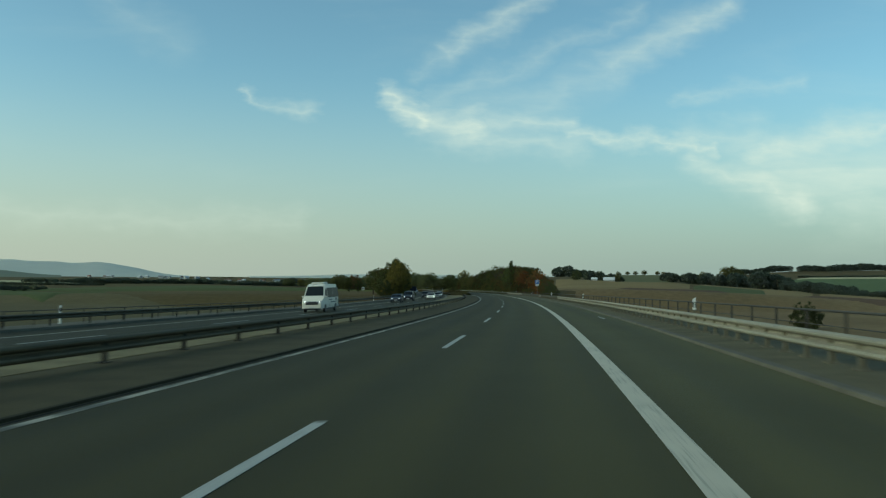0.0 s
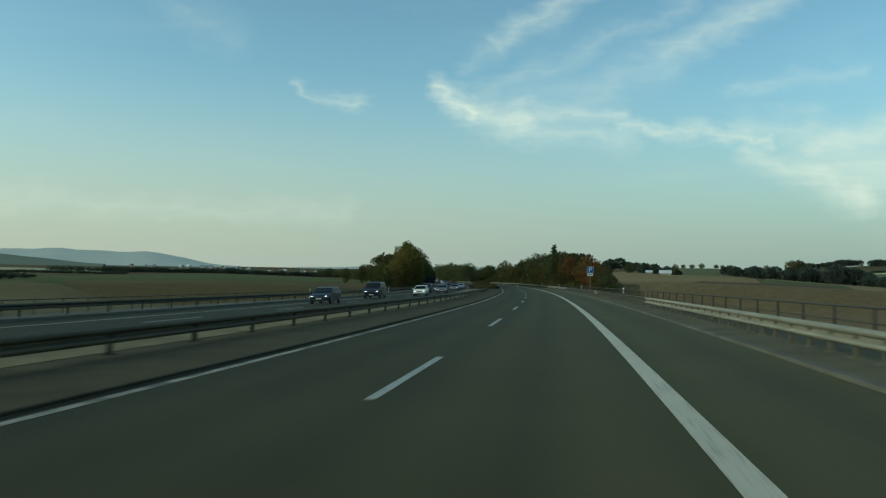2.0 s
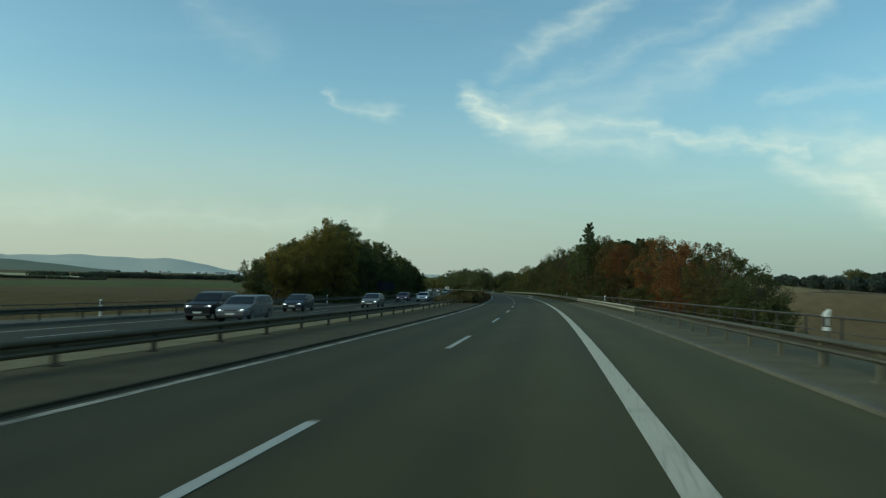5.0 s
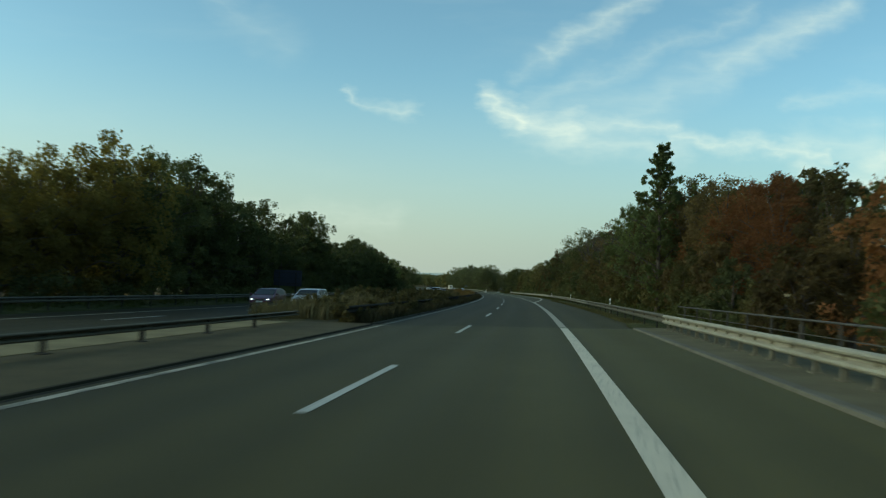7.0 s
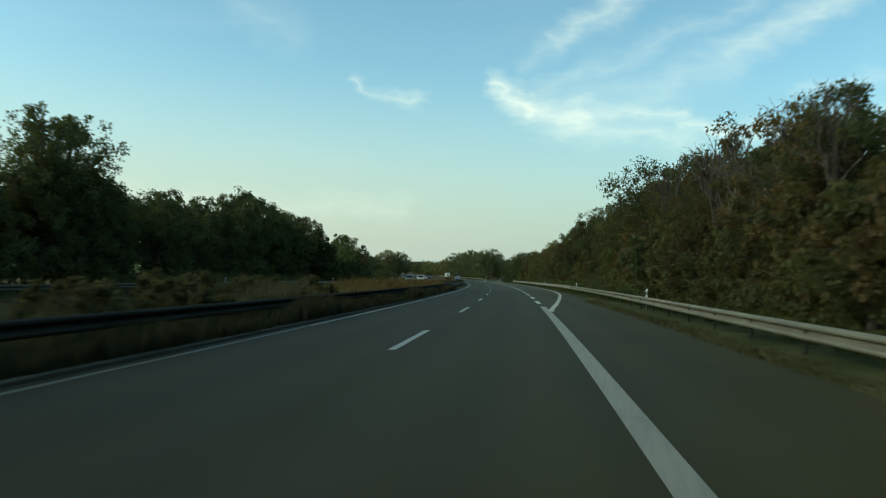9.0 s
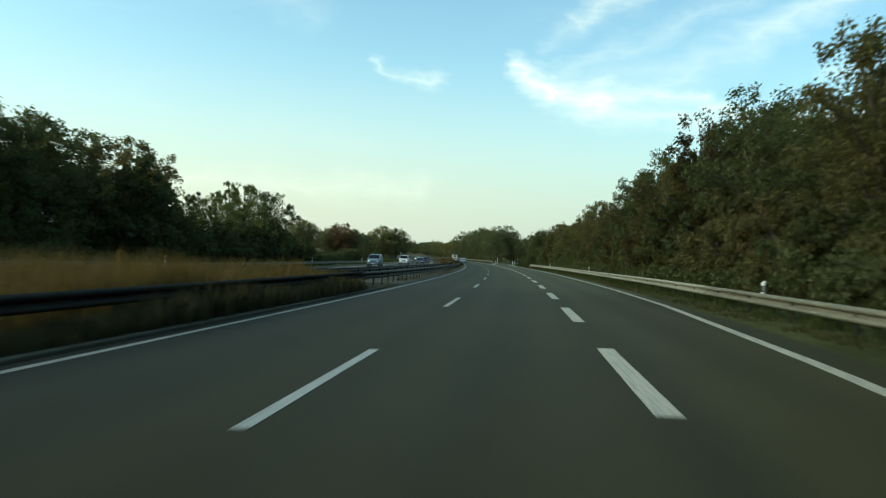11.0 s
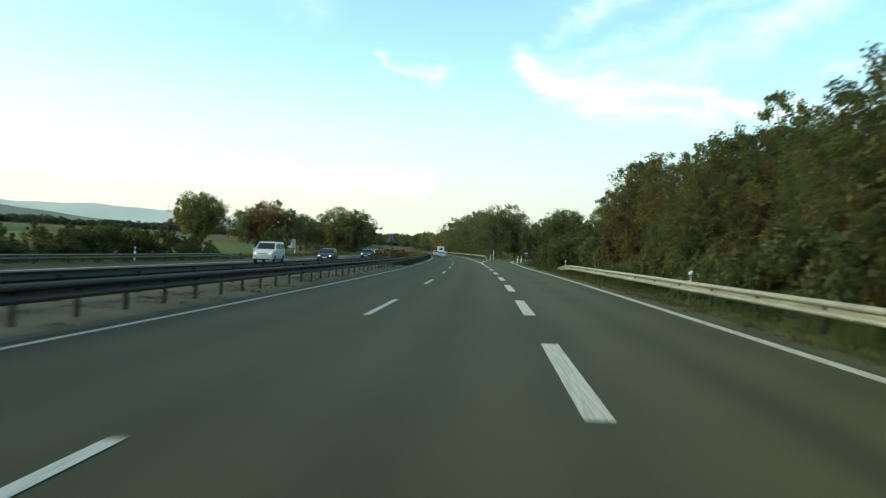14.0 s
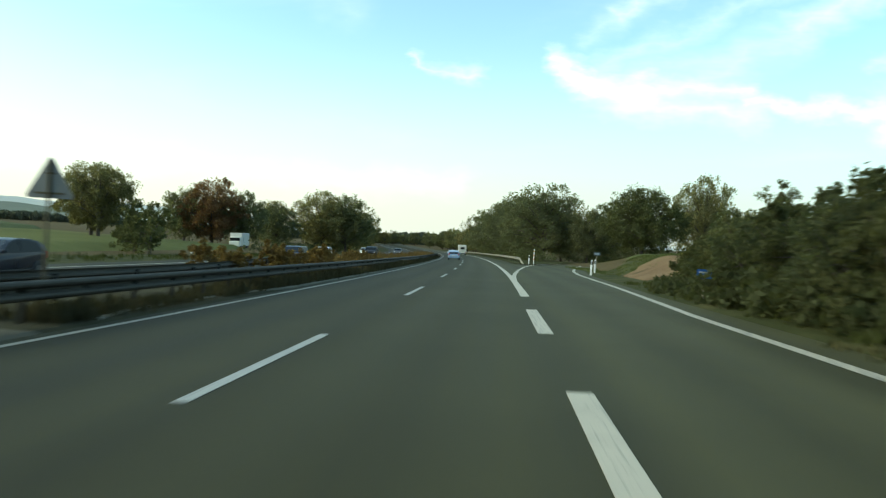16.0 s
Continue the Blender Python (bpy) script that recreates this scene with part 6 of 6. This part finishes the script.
def direction_sign():
    """The back of a large board for the other carriageway."""
    root = tagged(new("direction_sign"), "back of a wide dark direction board on two posts", "road sign")
    bm = bmesh.new()
    plate(bm, rounded(3.2, 1.8, 0.1), 0.0, 0.03, 2.45)
    board = part("board", bm, M_SIGN_DIM, root)
    for z in (1.85, 2.45, 3.05):
        bm = bmesh.new()
        box(bm, -1.5, 1.5, -0.04, 0.0, z - 0.03, z + 0.03)
        part("brace", bm, M_POST, board)
    for x in (-0.95, 0.95):
        bm = bmesh.new()
        tube(bm, [(x, -0.09, -0.4), (x, -0.09, 3.2)], [0.06, 0.06], 9)
        part("post", bm, M_POST, root)
    root.matrix_basis = at_road(313.8, -24.6, 0.05, 6)


direction_sign()


def small_sign(name, label, w, h, z, mat, s, d, turn=0.0, zb=0.0):
    root = tagged(new(name), label, "road sign")
    bm = bmesh.new()
    tube(bm, [(0, 0.03, -0.3), (0, 0.03, z + h / 2)], [0.03, 0.03], 9)
    part("pole", bm, M_ZINC, root)
    bm = bmesh.new()
    plate(bm, rounded(w, h, 0.03), -0.012, 0.0, z)
    b = part("board", bm, mat, root)
    bm = bmesh.new()
    for i in range(2):
        plate(bm, [(w * 0.36, 0.02), (-w * 0.36, 0.02), (-w * 0.36, -0.03), (w * 0.36, -0.03)], -0.016, -0.012, z + 0.055 - 0.1 * i)
    part("bars", bm, M_SIGN_WHITE, b)
    root.matrix_basis = at_road(s, d, zb, turn)


small_sign("station_sign", "small blue station sign on a steel post", 0.46, 0.3, 0.95, M_SIGN_BLUE, 540.8, 9.4)
small_sign("grey_sign", "grey sign seen edge-on beside the exit lane", 0.8, 0.3, 1.6, M_SIGN_GREY, 592, 13.2, 30)
small_sign("station_sign", "small blue station sign below the railing", 0.7, 0.25, 1.0, M_SIGN_BLUE, 70, 13.0, 0, -3.0)


def exit_post():
    root = tagged(new("nose_post"), "tall pale marker column at the exit nose", "marker post")
    bm = bmesh.new()
    tube(bm, [(0, 0, -0.1), (0, 0, 1.9)], [0.06, 0.05], 10)
    part("column", bm, M_WHITE, root)
    bm = bmesh.new()
    for z in (0.5, 1.0, 1.5):
        tube(bm, [(0, 0, z), (0, 0, z + 0.14)], [0.064, 0.062], 10)
    part("band", bm, M_REFLECT, root, "amber band")
    root.matrix_basis = at_road(614.5, 8.9, 0.05)


exit_post()

# ---------------------------------------------------------------- vehicles
PAINTS = {}
GREY_STRIPE = plain("grey_vinyl", (0.09, 0.1, 0.11), 0.5)


def car_paint(name, colour, metal=0.3):
    if name not in PAINTS:
        PAINTS[name] = plain(name, colour, 0.3, metal * 0.3, 0.05, 2.0, 0.0, 0.3)
    return PAINTS[name]


M_GLASS = glass("tinted_glass")
M_GLASS_SIDE = plain("dusty_dark_side_glass", (0.014, 0.015, 0.014), 0.4, 0, 0.2, 3.0, 0.0, 0.12)
M_HEAD = lamp_glow("headlight_glow", (1.0, 0.95, 0.85), 3.5)
M_HEAD_OFF = plain("headlight_clear", (0.5, 0.52, 0.55), 0.1, 0.3)
M_TAIL = plain("tail_light_red", (0.35, 0.012, 0.01), 0.2, 0, 0.05)
M_RIM = plain("alloy_rim", (0.13, 0.13, 0.125), 0.4, 0.5)

SHAPES = {
    # outline (y, z) from rear bottom round the top to front bottom; half width; belt height; wheel centres and radius; glazing
    "hatch": dict(line=[(-2.0, 0.32), (-2.06, 0.6), (-2.03, 0.92), (-1.78, 1.22), (-1.5, 1.37), (-1.0, 1.455), (-0.35, 1.475), (0.1, 1.42), (1.08, 0.95), (1.52, 0.86), (1.86, 0.74), (2.03, 0.58), (2.02, 0.3)],
                  half=0.88, belt=0.94, wheels=(-1.28, 1.3), r=0.31, rear=(2, 3), wind=(7, 8),
                  side=[[(-1.6, 0.99), (-0.25, 0.96), (-0.25, 1.40), (-0.95, 1.385), (-1.38, 1.29)], [(-0.17, 0.96), (0.9, 0.975), (0.1, 1.355), (-0.17, 1.395)]]),
    "estate": dict(line=[(-2.3, 0.32), (-2.36, 0.65), (-2.3, 0.98), (-2.05, 1.38), (-1.8, 1.46), (-0.2, 1.49), (0.3, 1.42), (1.1, 0.97), (2.05, 0.80), (2.32, 0.6), (2.3, 0.28)],
                   half=0.91, belt=0.95, wheels=(-1.4, 1.42), r=0.32, rear=(2, 3), wind=(6, 7),
                   side=[[(-2.0, 1.0), (-1.2, 0.98), (-1.2, 1.38), (-1.85, 1.36)], [(-1.12, 0.98), (-0.15, 0.97), (-0.15, 1.40), (-1.12, 1.39)], [(-0.07, 0.97), (0.98, 0.98), (0.28, 1.35), (-0.07, 1.39)]]),
    "suv": dict(line=[(-2.25, 0.4), (-2.32, 0.75), (-2.25, 1.12), (-2.0, 1.58), (-1.7, 1.68), (-0.2, 1.7), (0.35, 1.62), (1.05, 1.12), (2.0, 1.0), (2.28, 0.75), (2.27, 0.36)],
                half=0.93, belt=1.1, wheels=(-1.38, 1.42), r=0.36, rear=(2, 3), wind=(6, 7),
                side=[[(-1.95, 1.15), (-1.1, 1.13), (-1.1, 1.56), (-1.78, 1.54)], [(-1.02, 1.13), (-0.1, 1.12), (-0.1, 1.59), (-1.02, 1.57)], [(-0.02, 1.12), (0.92, 1.13), (0.32, 1.53), (-0.02, 1.58)]]),
    "small_van": dict(line=[(-2.45, 0.38), (-2.5, 0.8), (-2.48, 1.3), (-2.42, 1.85), (-2.3, 1.94), (0.4, 1.97), (0.75, 1.9), (1.6, 1.25), (2.3, 1.02), (2.48, 0.75), (2.46, 0.32)],
                      half=0.96, belt=1.2, wheels=(-1.5, 1.6), r=0.34, rear=(2, 3), wind=(6, 7),
                      side=[[(-2.2, 1.3), (-0.7, 1.28), (-0.7, 1.75), (-2.2, 1.75)], [(-0.6, 1.28), (0.35, 1.26), (0.35, 1.8), (-0.6, 1.77)], [(0.45, 1.24), (1.4, 1.24), (0.75, 1.76), (0.45, 1.8)]]),
    "tall_van": dict(line=[(-3.8, 0.4), (-3.85, 0.9), (-3.84, 1.6), (-3.8, 2.5), (-3.7, 2.62), (0.9, 2.66), (1.45, 2.5), (2.15, 1.5), (2.8, 1.2), (3.02, 0.85), (3.0, 0.35)],
                     half=0.99, belt=1.4, wheels=(-2.3, 1.85), r=0.36, rear=(2, 3), wind=(6, 7),
                     side=[[(-3.7, 1.36), (-1.5, 1.36), (-1.5, 2.28), (-3.7, 2.28)], [(-1.46, 1.36), (0.8, 1.36), (0.8, 2.28), (-1.46, 2.28)], [(0.95, 1.36), (2.0, 1.4), (1.5, 2.16), (0.95, 2.2)]]),
}


def make_car(name, shape, paint, label, category="car", lights=True):
    """A car that looks along +y: shell, glazing, wheels, lamps, bumpers and plate."""
    q = SHAPES[shape]
    ln, half, belt = q["line"], q["half"], q["belt"]
    top = max(z for _, z in ln)
    ymin, ymax = min(y for y, _ in ln), max(y for y, _ in ln)
    root = tagged(new(name), label, category)

    def wide(y, z):
        w = half if z < belt else half * (1 - 0.20 * ((z - belt) / (top - belt)) ** 1.15)
        w *= 0.93 if z < 0.4 else 1.0
        e = min((y - ymin) / 0.55, (ymax - y) / 0.75, 1.0)
        return w * (1 - 0.16 * (1 - max(e, 0)) ** 2)
    # finer outline
    pts = []
    for (y0, z0), (y1, z1) in zip(ln, ln[1:]):
        n = 3
        pts += [(y0 + (y1 - y0) * i / n, z0 + (z1 - z0) * i / n) for i in range(n)]
    pts.append(ln[-1])
    bm = bmesh.new()
    rows = []
    for y, z in pts:
        w = wide(y, z)
        rows.append([bm.verts.new((x * w, y, z - 0.02 * abs(x) ** 3 * (z > belt * 0.85))) for x in (-1, -0.9, -0.5, 0, 0.5, 0.9, 1)])
    for a, b in zip(rows, rows[1:]):
        for i in range(6):
            bm.faces.new((a[i], a[i + 1], b[i + 1], b[i]))
    for i in range(6):
        bm.faces.new((rows[-1][i], rows[-1][i + 1], rows[0][i + 1], rows[0][i]))
    # sides: fans between outline and the sill line, split at the belt
    for sgn, col in ((-1, 0), (1, 6)):
        edge = [r[col] for r in rows]
        inner = [bm.verts.new((sgn * half * 1.0, min(max(v.co.y, ymin + 0.25), ymax - 0.3), min(max(v.co.z, 0.42), belt))) for v in edge]
        for i in range(len(edge) - 1):
            f = (edge[i], edge[i + 1], inner[i + 1], inner[i])
            bm.faces.new(f if sgn < 0 else f[::-1])
        f = (edge[-1], edge[0], inner[0], inner[-1])
        bm.faces.new(f if sgn < 0 else f[::-1])
        try:
            bm.faces.new(inner if sgn > 0 else inner[::-1])
        except ValueError:
            pass
    bmesh.ops.remove_doubles(bm, verts=bm.verts, dist=0.004)
    bmesh.ops.recalc_face_normals(bm, faces=bm.faces)
    me = bm_mesh("body", bm, True)
    me.set_sharp_from_angle(angle=radians(32))
    body = part("body", me, paint, root)

    def pane(nm, i, j):
        (y0, z0), (y1, z1) = ln[i], ln[j]
        n = Vector((0, z1 - z0, -(y1 - y0))).normalized()
        if n.z < 0 and nm == "windscreen":
            n = -n
        if nm == "rear_window" and n.y > 0:
            n = -n
        b = bmesh.new()
        vs = []
        for t, k in ((0.08, 0.9), (0.94, 0.9)):
            y, z = y0 + (y1 - y0) * t, z0 + (z1 - z0) * t
            w = wide(y, z) * k
            for x in (-1, -0.5, 0, 0.5, 1):
                vs.append(b.verts.new(Vector((x * w, y, z)) + n * (0.014 - 0.012 * abs(x) ** 3)))
        for x in range(4):
            b.faces.new((vs[x], vs[x + 1], vs[x + 6], vs[x + 5]))
        part(nm, b, M_GLASS, root)
    pane("windscreen", *q["wind"])
    pane("rear_window", *q["rear"])
    for poly in q["side"]:
        for sgn in (-1, 1):
            b = bmesh.new()
            outer = [b.verts.new((sgn * (half * (1 - 0.19 * max(0, z - belt) / (top - belt)) + 0.012), y, z)) for y, z in poly]
            b.faces.new(outer if sgn < 0 else outer[::-1])
            part("side_window", b, M_GLASS_SIDE, root)
    front, rear = ymax, ymin
    nose = sorted(((z, y) for y, z in ln[q["wind"][1] + 1:]), key=lambda c: c[0])
    hz = (ln[-3][1] + ln[-2][1]) / 2

    def face(z):
        return float(np.interp(z, [c[0] for c in nose], [c[1] for c in nose]))
    for sgn in (-1, 1):
        b = bmesh.new()
        low, high = [], []
        for kx, back, hh in ((0.45, 0.0, 0.045), (0.83, 0.0, 0.07), (0.91, -0.1, 0.08), (0.975, -0.34, 0.085)):
            for z, out in ((hz - 0.06, low), (hz - 0.03 + hh, high)):
                out.append(b.verts.new((sgn * (half * kx + 0.012), face(z) + back + 0.018, z)))
        for i in range(3):
            f = (low[i], low[i + 1], high[i + 1], high[i])
            b.faces.new(f if sgn > 0 else f[::-1])
        b.faces.new(high if sgn < 0 else high[::-1])
        lamp = part("headlight", b, M_HEAD_OFF, root, "clear wrap-round headlight")
        if lights:
            b = bmesh.new()
            box(b, sgn * half * 0.7 - 0.075, sgn * half * 0.7 + 0.075, face(hz) - 0.02, face(hz) + 0.03, hz - 0.045, hz + 0.025, 0.02)
            part("bulb", b, M_HEAD, lamp, "glowing bulb")
        b = bmesh.new()
        box(b, sgn * half * 0.8 - 0.09, sgn * half * 0.8 + 0.09, rear - 0.02, rear + 0.16, belt - 0.2, belt + 0.08, 0.02)
        part("tail_light", b, M_TAIL, root)
        b = bmesh.new()
        wy = ln[q["wind"][1]][0] - 0.12
        box(b, sgn * (half + 0.13) - 0.09, sgn * (half + 0.13) + 0.09, wy - 0.05, wy + 0.06, belt + 0.02, belt + 0.15, 0.025)
        part("mirror", b, paint, root)
        for wy in q["wheels"]:
            r = q["r"]
            b = bmesh.new()
            bmesh.ops.create_cone(b, cap_ends=True, segments=20, radius1=r * 1.13, radius2=r * 1.13, depth=0.05,
                                  matrix=Matrix.Translation((sgn * (half - 0.005), wy, r + 0.02)) @ Matrix.Rotation(radians(90), 4, "Y"))
            part("wheel_arch", b, M_BLACK, root)
            b = bmesh.new()
            bmesh.ops.create_cone(b, cap_ends=True, segments=22, radius1=r, radius2=r, depth=0.2,
                                  matrix=Matrix.Translation((sgn * (half - 0.07), wy, r)) @ Matrix.Rotation(radians(90), 4, "Y"))
            bmesh.ops.bevel(b, geom=[e for e in b.edges if e.calc_length() < 0.15], offset=0.02, segments=1, affect="EDGES")
            wheel = part("wheel", b, M_RUBBER, root)
            b = bmesh.new()
            bmesh.ops.create_cone(b, cap_ends=True, segments=18, radius1=r * 0.66, radius2=r * 0.6, depth=0.02,
                                  matrix=Matrix.Translation((sgn * (half + 0.035), wy, r)) @ Matrix.Rotation(radians(90), 4, "Y"))
            part("rim", b, M_RIM, wheel)
    b = bmesh.new()
    box(b, -half * 0.42, half * 0.42, face(hz - 0.05) - 0.1, face(hz - 0.05) + 0.014, hz - 0.14, hz + 0.02, 0.015)
    grille = part("grille", b, M_BLACK, root)
    b = bmesh.new()
    box(b, -half * 0.44, half * 0.44, face(hz - 0.01) - 0.05, face(hz - 0.01) + 0.03, hz - 0.025, hz + 0.012, 0.006)
    part("grille_bar", b, M_RIM, grille, "chrome grille bar")
    b = bmesh.new()
    box(b, -half * 0.82, half * 0.82, front - 0.2, front + 0.02, 0.3, 0.42, 0.03)
    part("bumper", b, M_BLACK, root)
    b = bmesh.new()
    box(b, -0.26, 0.26, front + 0.014, front + 0.026, 0.44, 0.55)
    part("number_plate", b, M_SIGN_WHITE, root)
    b = bmesh.new()
    box(b, -0.26, 0.26, rear - 0.035, rear - 0.02, 0.62, 0.73)
    part("number_plate", b, M_SIGN_WHITE, root)
    if shape == "tall_van":
        b = bmesh.new()
        box(b, -0.6, 0.6, -0.9, 0.9, 2.62, 2.82, 0.08)
        part("air_conditioner", b, paint, root)
        b = bmesh.new()
        box(b, -half * 0.62, half * 0.62, front - 0.12, front + 0.03, 0.72, 0.98, 0.05)
        part("grille", b, M_BLACK, root)
        for sgn in (-1, 1):
            b = bmesh.new()
            for y0, y1, z0, z1 in ((-2.6, -0.4, 0.86, 0.96), (-0.9, 0.5, 1.1, 1.18), (-2.9, -2.3, 1.05, 1.3)):
                box(b, sgn * (half + 0.004) - 0.006, sgn * (half + 0.004) + 0.006, y0, y1, z0, z1)
            part("stripe", b, GREY_STRIPE, root, "grey decorative stripe")
    for sgn in (-1, 1):
        b = bmesh.new()
        box(b, sgn * half * 0.98 - 0.02, sgn * half * 0.98 + 0.02, q["wheels"][0] + q["r"] * 1.2, q["wheels"][1] - q["r"] * 1.2, 0.24, 0.4, 0.01)
        part("sill", b, M_BLACK, root)
    return root


def drive(car, s, d, oncoming=True):
    car.matrix_basis = at_road(s, d, 0.0, 180 if oncoming else 0)
    # lean with the carriageway's crossfall
    car.matrix_basis = car.matrix_basis @ Matrix.Rotation(-CROSS if oncoming is False else CROSS, 4, "Y")
    return car


SILVER = car_paint("silver_paint", (0.42, 0.43, 0.44), 0.6)
WHITE = car_paint("white_paint", (0.68, 0.65, 0.56), 0.0)
# white paint darkened to stand for a backlit van side
WHITE_GREYED = car_paint("greyed_white_paint", (0.5, 0.5, 0.47), 0.25)
NAVY = car_paint("navy_paint", (0.012, 0.015, 0.024), 0.2)
BLACK = car_paint("black_paint", (0.012, 0.013, 0.015), 0.3)
BLUE = car_paint("pale_blue_paint", (0.28, 0.38, 0.52), 0.5)
TEAL = car_paint("grey_blue_paint", (0.13, 0.18, 0.21), 0.3)
GREY = car_paint("grey_paint", (0.12, 0.125, 0.13), 0.5)
WINE = car_paint("wine_paint", (0.10, 0.03, 0.06), 0.4)
drive(make_car("tall_van", "tall_van", WHITE, "white high-roof passenger van with its lights on", "van"), 72, -17.4)
drive(make_car("small_van", "small_van", NAVY, "dark blue van on the opposite carriageway", "van"), 157, -18.2)
drive(make_car("estate_car", "estate", NAVY, "dark blue estate car with its lights on"), 132.5, -17.9)
drive(make_car("suv", "suv", BLACK, "black off-road car with its lights on"), 206, -17.6)
drive(make_car("hatchback", "hatch", NAVY, "dark hatchback behind a line of cars"), 226, -18.2)
drive(make_car("estate_car", "estate", GREY, "grey estate car with its lights on"), 203, -14.4)
drive(make_car("hatchback", "hatch", WHITE, "white hatchback with its lights on"), 172.5, -14.6)
drive(make_car("hatchback", "hatch", GREY, "grey hatchback in a line of traffic"), 240, -14.4)
drive(make_car("hatchback", "hatch", WINE, "wine-red hatchback on the opposite carriageway"), 284.6, -17.5)
drive(make_car("estate_car", "estate", SILVER, "silver estate car overtaking a hatchback"), 285, -14.3)
drive(make_car("small_van", "small_van", TEAL, "grey-blue van with its lights on", "van"), 479, -17.9)
drive(make_car("small_van", "small_van", WHITE_GREYED, "white van, greyed as if backlit, with its lights on", "van"), 524.4, -17.0)
drive(make_car("hatchback", "hatch", NAVY, "dark blue hatchback with its lights on"), 541.3, -14.4)
drive(make_car("estate_car", "estate", NAVY, "blue estate car overtaking another"), 584, -14.4)
drive(make_car("hatchback", "hatch", SILVER, "silver hatchback with its lights on"), 609, -16.6)
drive(make_car("suv", "suv", BLACK, "black off-road car in the distance"), 640, -14.5)
drive(make_car("hatchback", "hatch", WHITE, "white hatchback in the distance"), 662, -18)
drive(make_car("estate_car", "estate", GREY, "grey estate car in the distance"), 700, -14.4)
drive(make_car("hatchback", "hatch", BLUE, "pale blue hatchback driving ahead", lights=False), 637, -1.4, False)
drive(make_car("estate_car", "estate", SILVER, "silver estate car overtaking ahead", lights=False), 690, -1.8, False)


def camper(s, d, name="camper", label="white box-shaped motorhome driving ahead", category="motorhome", oncoming=False):
    root = tagged(new(name), label, category)
    bm = bmesh.new()
    box(bm, -1.12, 1.12, -3.2, 2.0, 0.55, 2.95, 0.09)
    part("box", bm, WHITE, root)
    bm = bmesh.new()
    box(bm, -1.0, 1.0, 2.0, 3.1, 0.45, 1.5, 0.15)
    box(bm, -0.98, 0.98, 2.0, 2.78, 1.45, 2.25, 0.1)
    part("cab", bm, WHITE, root)
    bm = bmesh.new()
    box(bm, -0.55, 0.55, -3.215, -3.2, 1.7, 2.35, 0.0)
    part("rear_window", bm, M_GLASS, root)
    for x in (-0.95, 0.95):
        bm = bmesh.new()
        box(bm, x - 0.08, x + 0.08, -3.22, -3.2, 0.7, 1.05)
        part("tail_light", bm, M_TAIL, root)
        for y in (-1.9, 2.3):
            bm = bmesh.new()
            bmesh.ops.create_cone(bm, cap_ends=True, segments=20, radius1=0.34, radius2=0.34, depth=0.24,
                                  matrix=Matrix.Translation((x, y, 0.34)) @ Matrix.Rotation(radians(90), 4, "Y"))
            part("wheel", bm, M_RUBBER, root)
    bm = bmesh.new()
    box(bm, -1.0, 1.0, -3.26, -3.1, 0.42, 0.6, 0.03)
    part("bumper", bm, M_BLACK, root)
    bm = bmesh.new()
    box(bm, -0.92, 0.92, 2.75, 2.82, 1.5, 2.1, 0.03)
    part("windscreen", bm, M_GLASS, root)
    drive(root, s, d, oncoming)


camper(748, 2.2)
camper(661.5, -41.5, "box_truck", "small white box truck waiting on a side road", "truck", True)

# ---------------------------------------------------------------- far buildings
M_PLASTER = plain("pale_plaster", (0.45, 0.44, 0.41), 0.8, 0, 0.08, 0.6)
M_TILE = plain("red_brown_tiles", (0.2, 0.09, 0.06), 0.8, 0, 0.2, 1.0)
M_SLATE = plain("grey_slate_roof", (0.2, 0.21, 0.22), 0.7, 0, 0.15, 1.0)
M_SHEET = plain("white_sheet_roof", (0.55, 0.56, 0.55), 0.5, 0.1, 0.06, 0.5)


def house(x, y, w, l, h, turn, roof, label):
    root = tagged(new("house"), label, "house")
    bm = bmesh.new()
    box(bm, -w / 2, w / 2, -l / 2, l / 2, -1.5, h)
    part("wall", bm, M_PLASTER, root)
    bm = bmesh.new()
    v = [bm.verts.new(c) for c in ((-w / 2 - .4, -l / 2 - .4, h), (w / 2 + .4, -l / 2 - .4, h), (0, -l / 2 - .4, h + w * 0.4),
                                   (-w / 2 - .4, l / 2 + .4, h), (w / 2 + .4, l / 2 + .4, h), (0, l / 2 + .4, h + w * 0.4))]
    for f in ((0, 1, 2), (3, 5, 4), (0, 2, 5, 3), (1, 4, 5, 2), (0, 3, 4, 1)):
        bm.faces.new([v[i] for i in f])
    part("roof", bm, roof, root)
    for i in range(3):
        bm = bmesh.new()
        xx = -w / 2 + w * (i + 0.75) / 3.5
        box(bm, xx - 0.5, xx + 0.5, -l / 2 - 0.05, -l / 2 + 0.02, h * 0.4, h * 0.75)
        part("window", bm, M_GLASS, root)
    z = float(ground_z(np.array([x]), np.array([y]))[0])
    root.matrix_basis = Matrix.Translation((x, y, z)) @ Matrix.Rotation(radians(turn), 4, "Z")


house(*at_bearing(4.58, 1000), 9, 13, 2.0, 82, M_SHEET, "low farm hall with a white sheet roof")
house(*at_bearing(3.55, 1000), 6, 7, 2.0, 82, M_SHEET, "small farm hall with a white sheet roof")
village = random.Random(7)
for i in range(24):
    x, y = -1150 + 21 * i + village.uniform(-14, 14), 1960 + village.uniform(-90, 90)
    house(x, y, village.uniform(6, 9), village.uniform(8, 14), village.uniform(3, 4.5), village.uniform(0, 180), village.choice((M_TILE, M_TILE, M_SLATE, M_SHEET)), "pale village house far away across the fields")
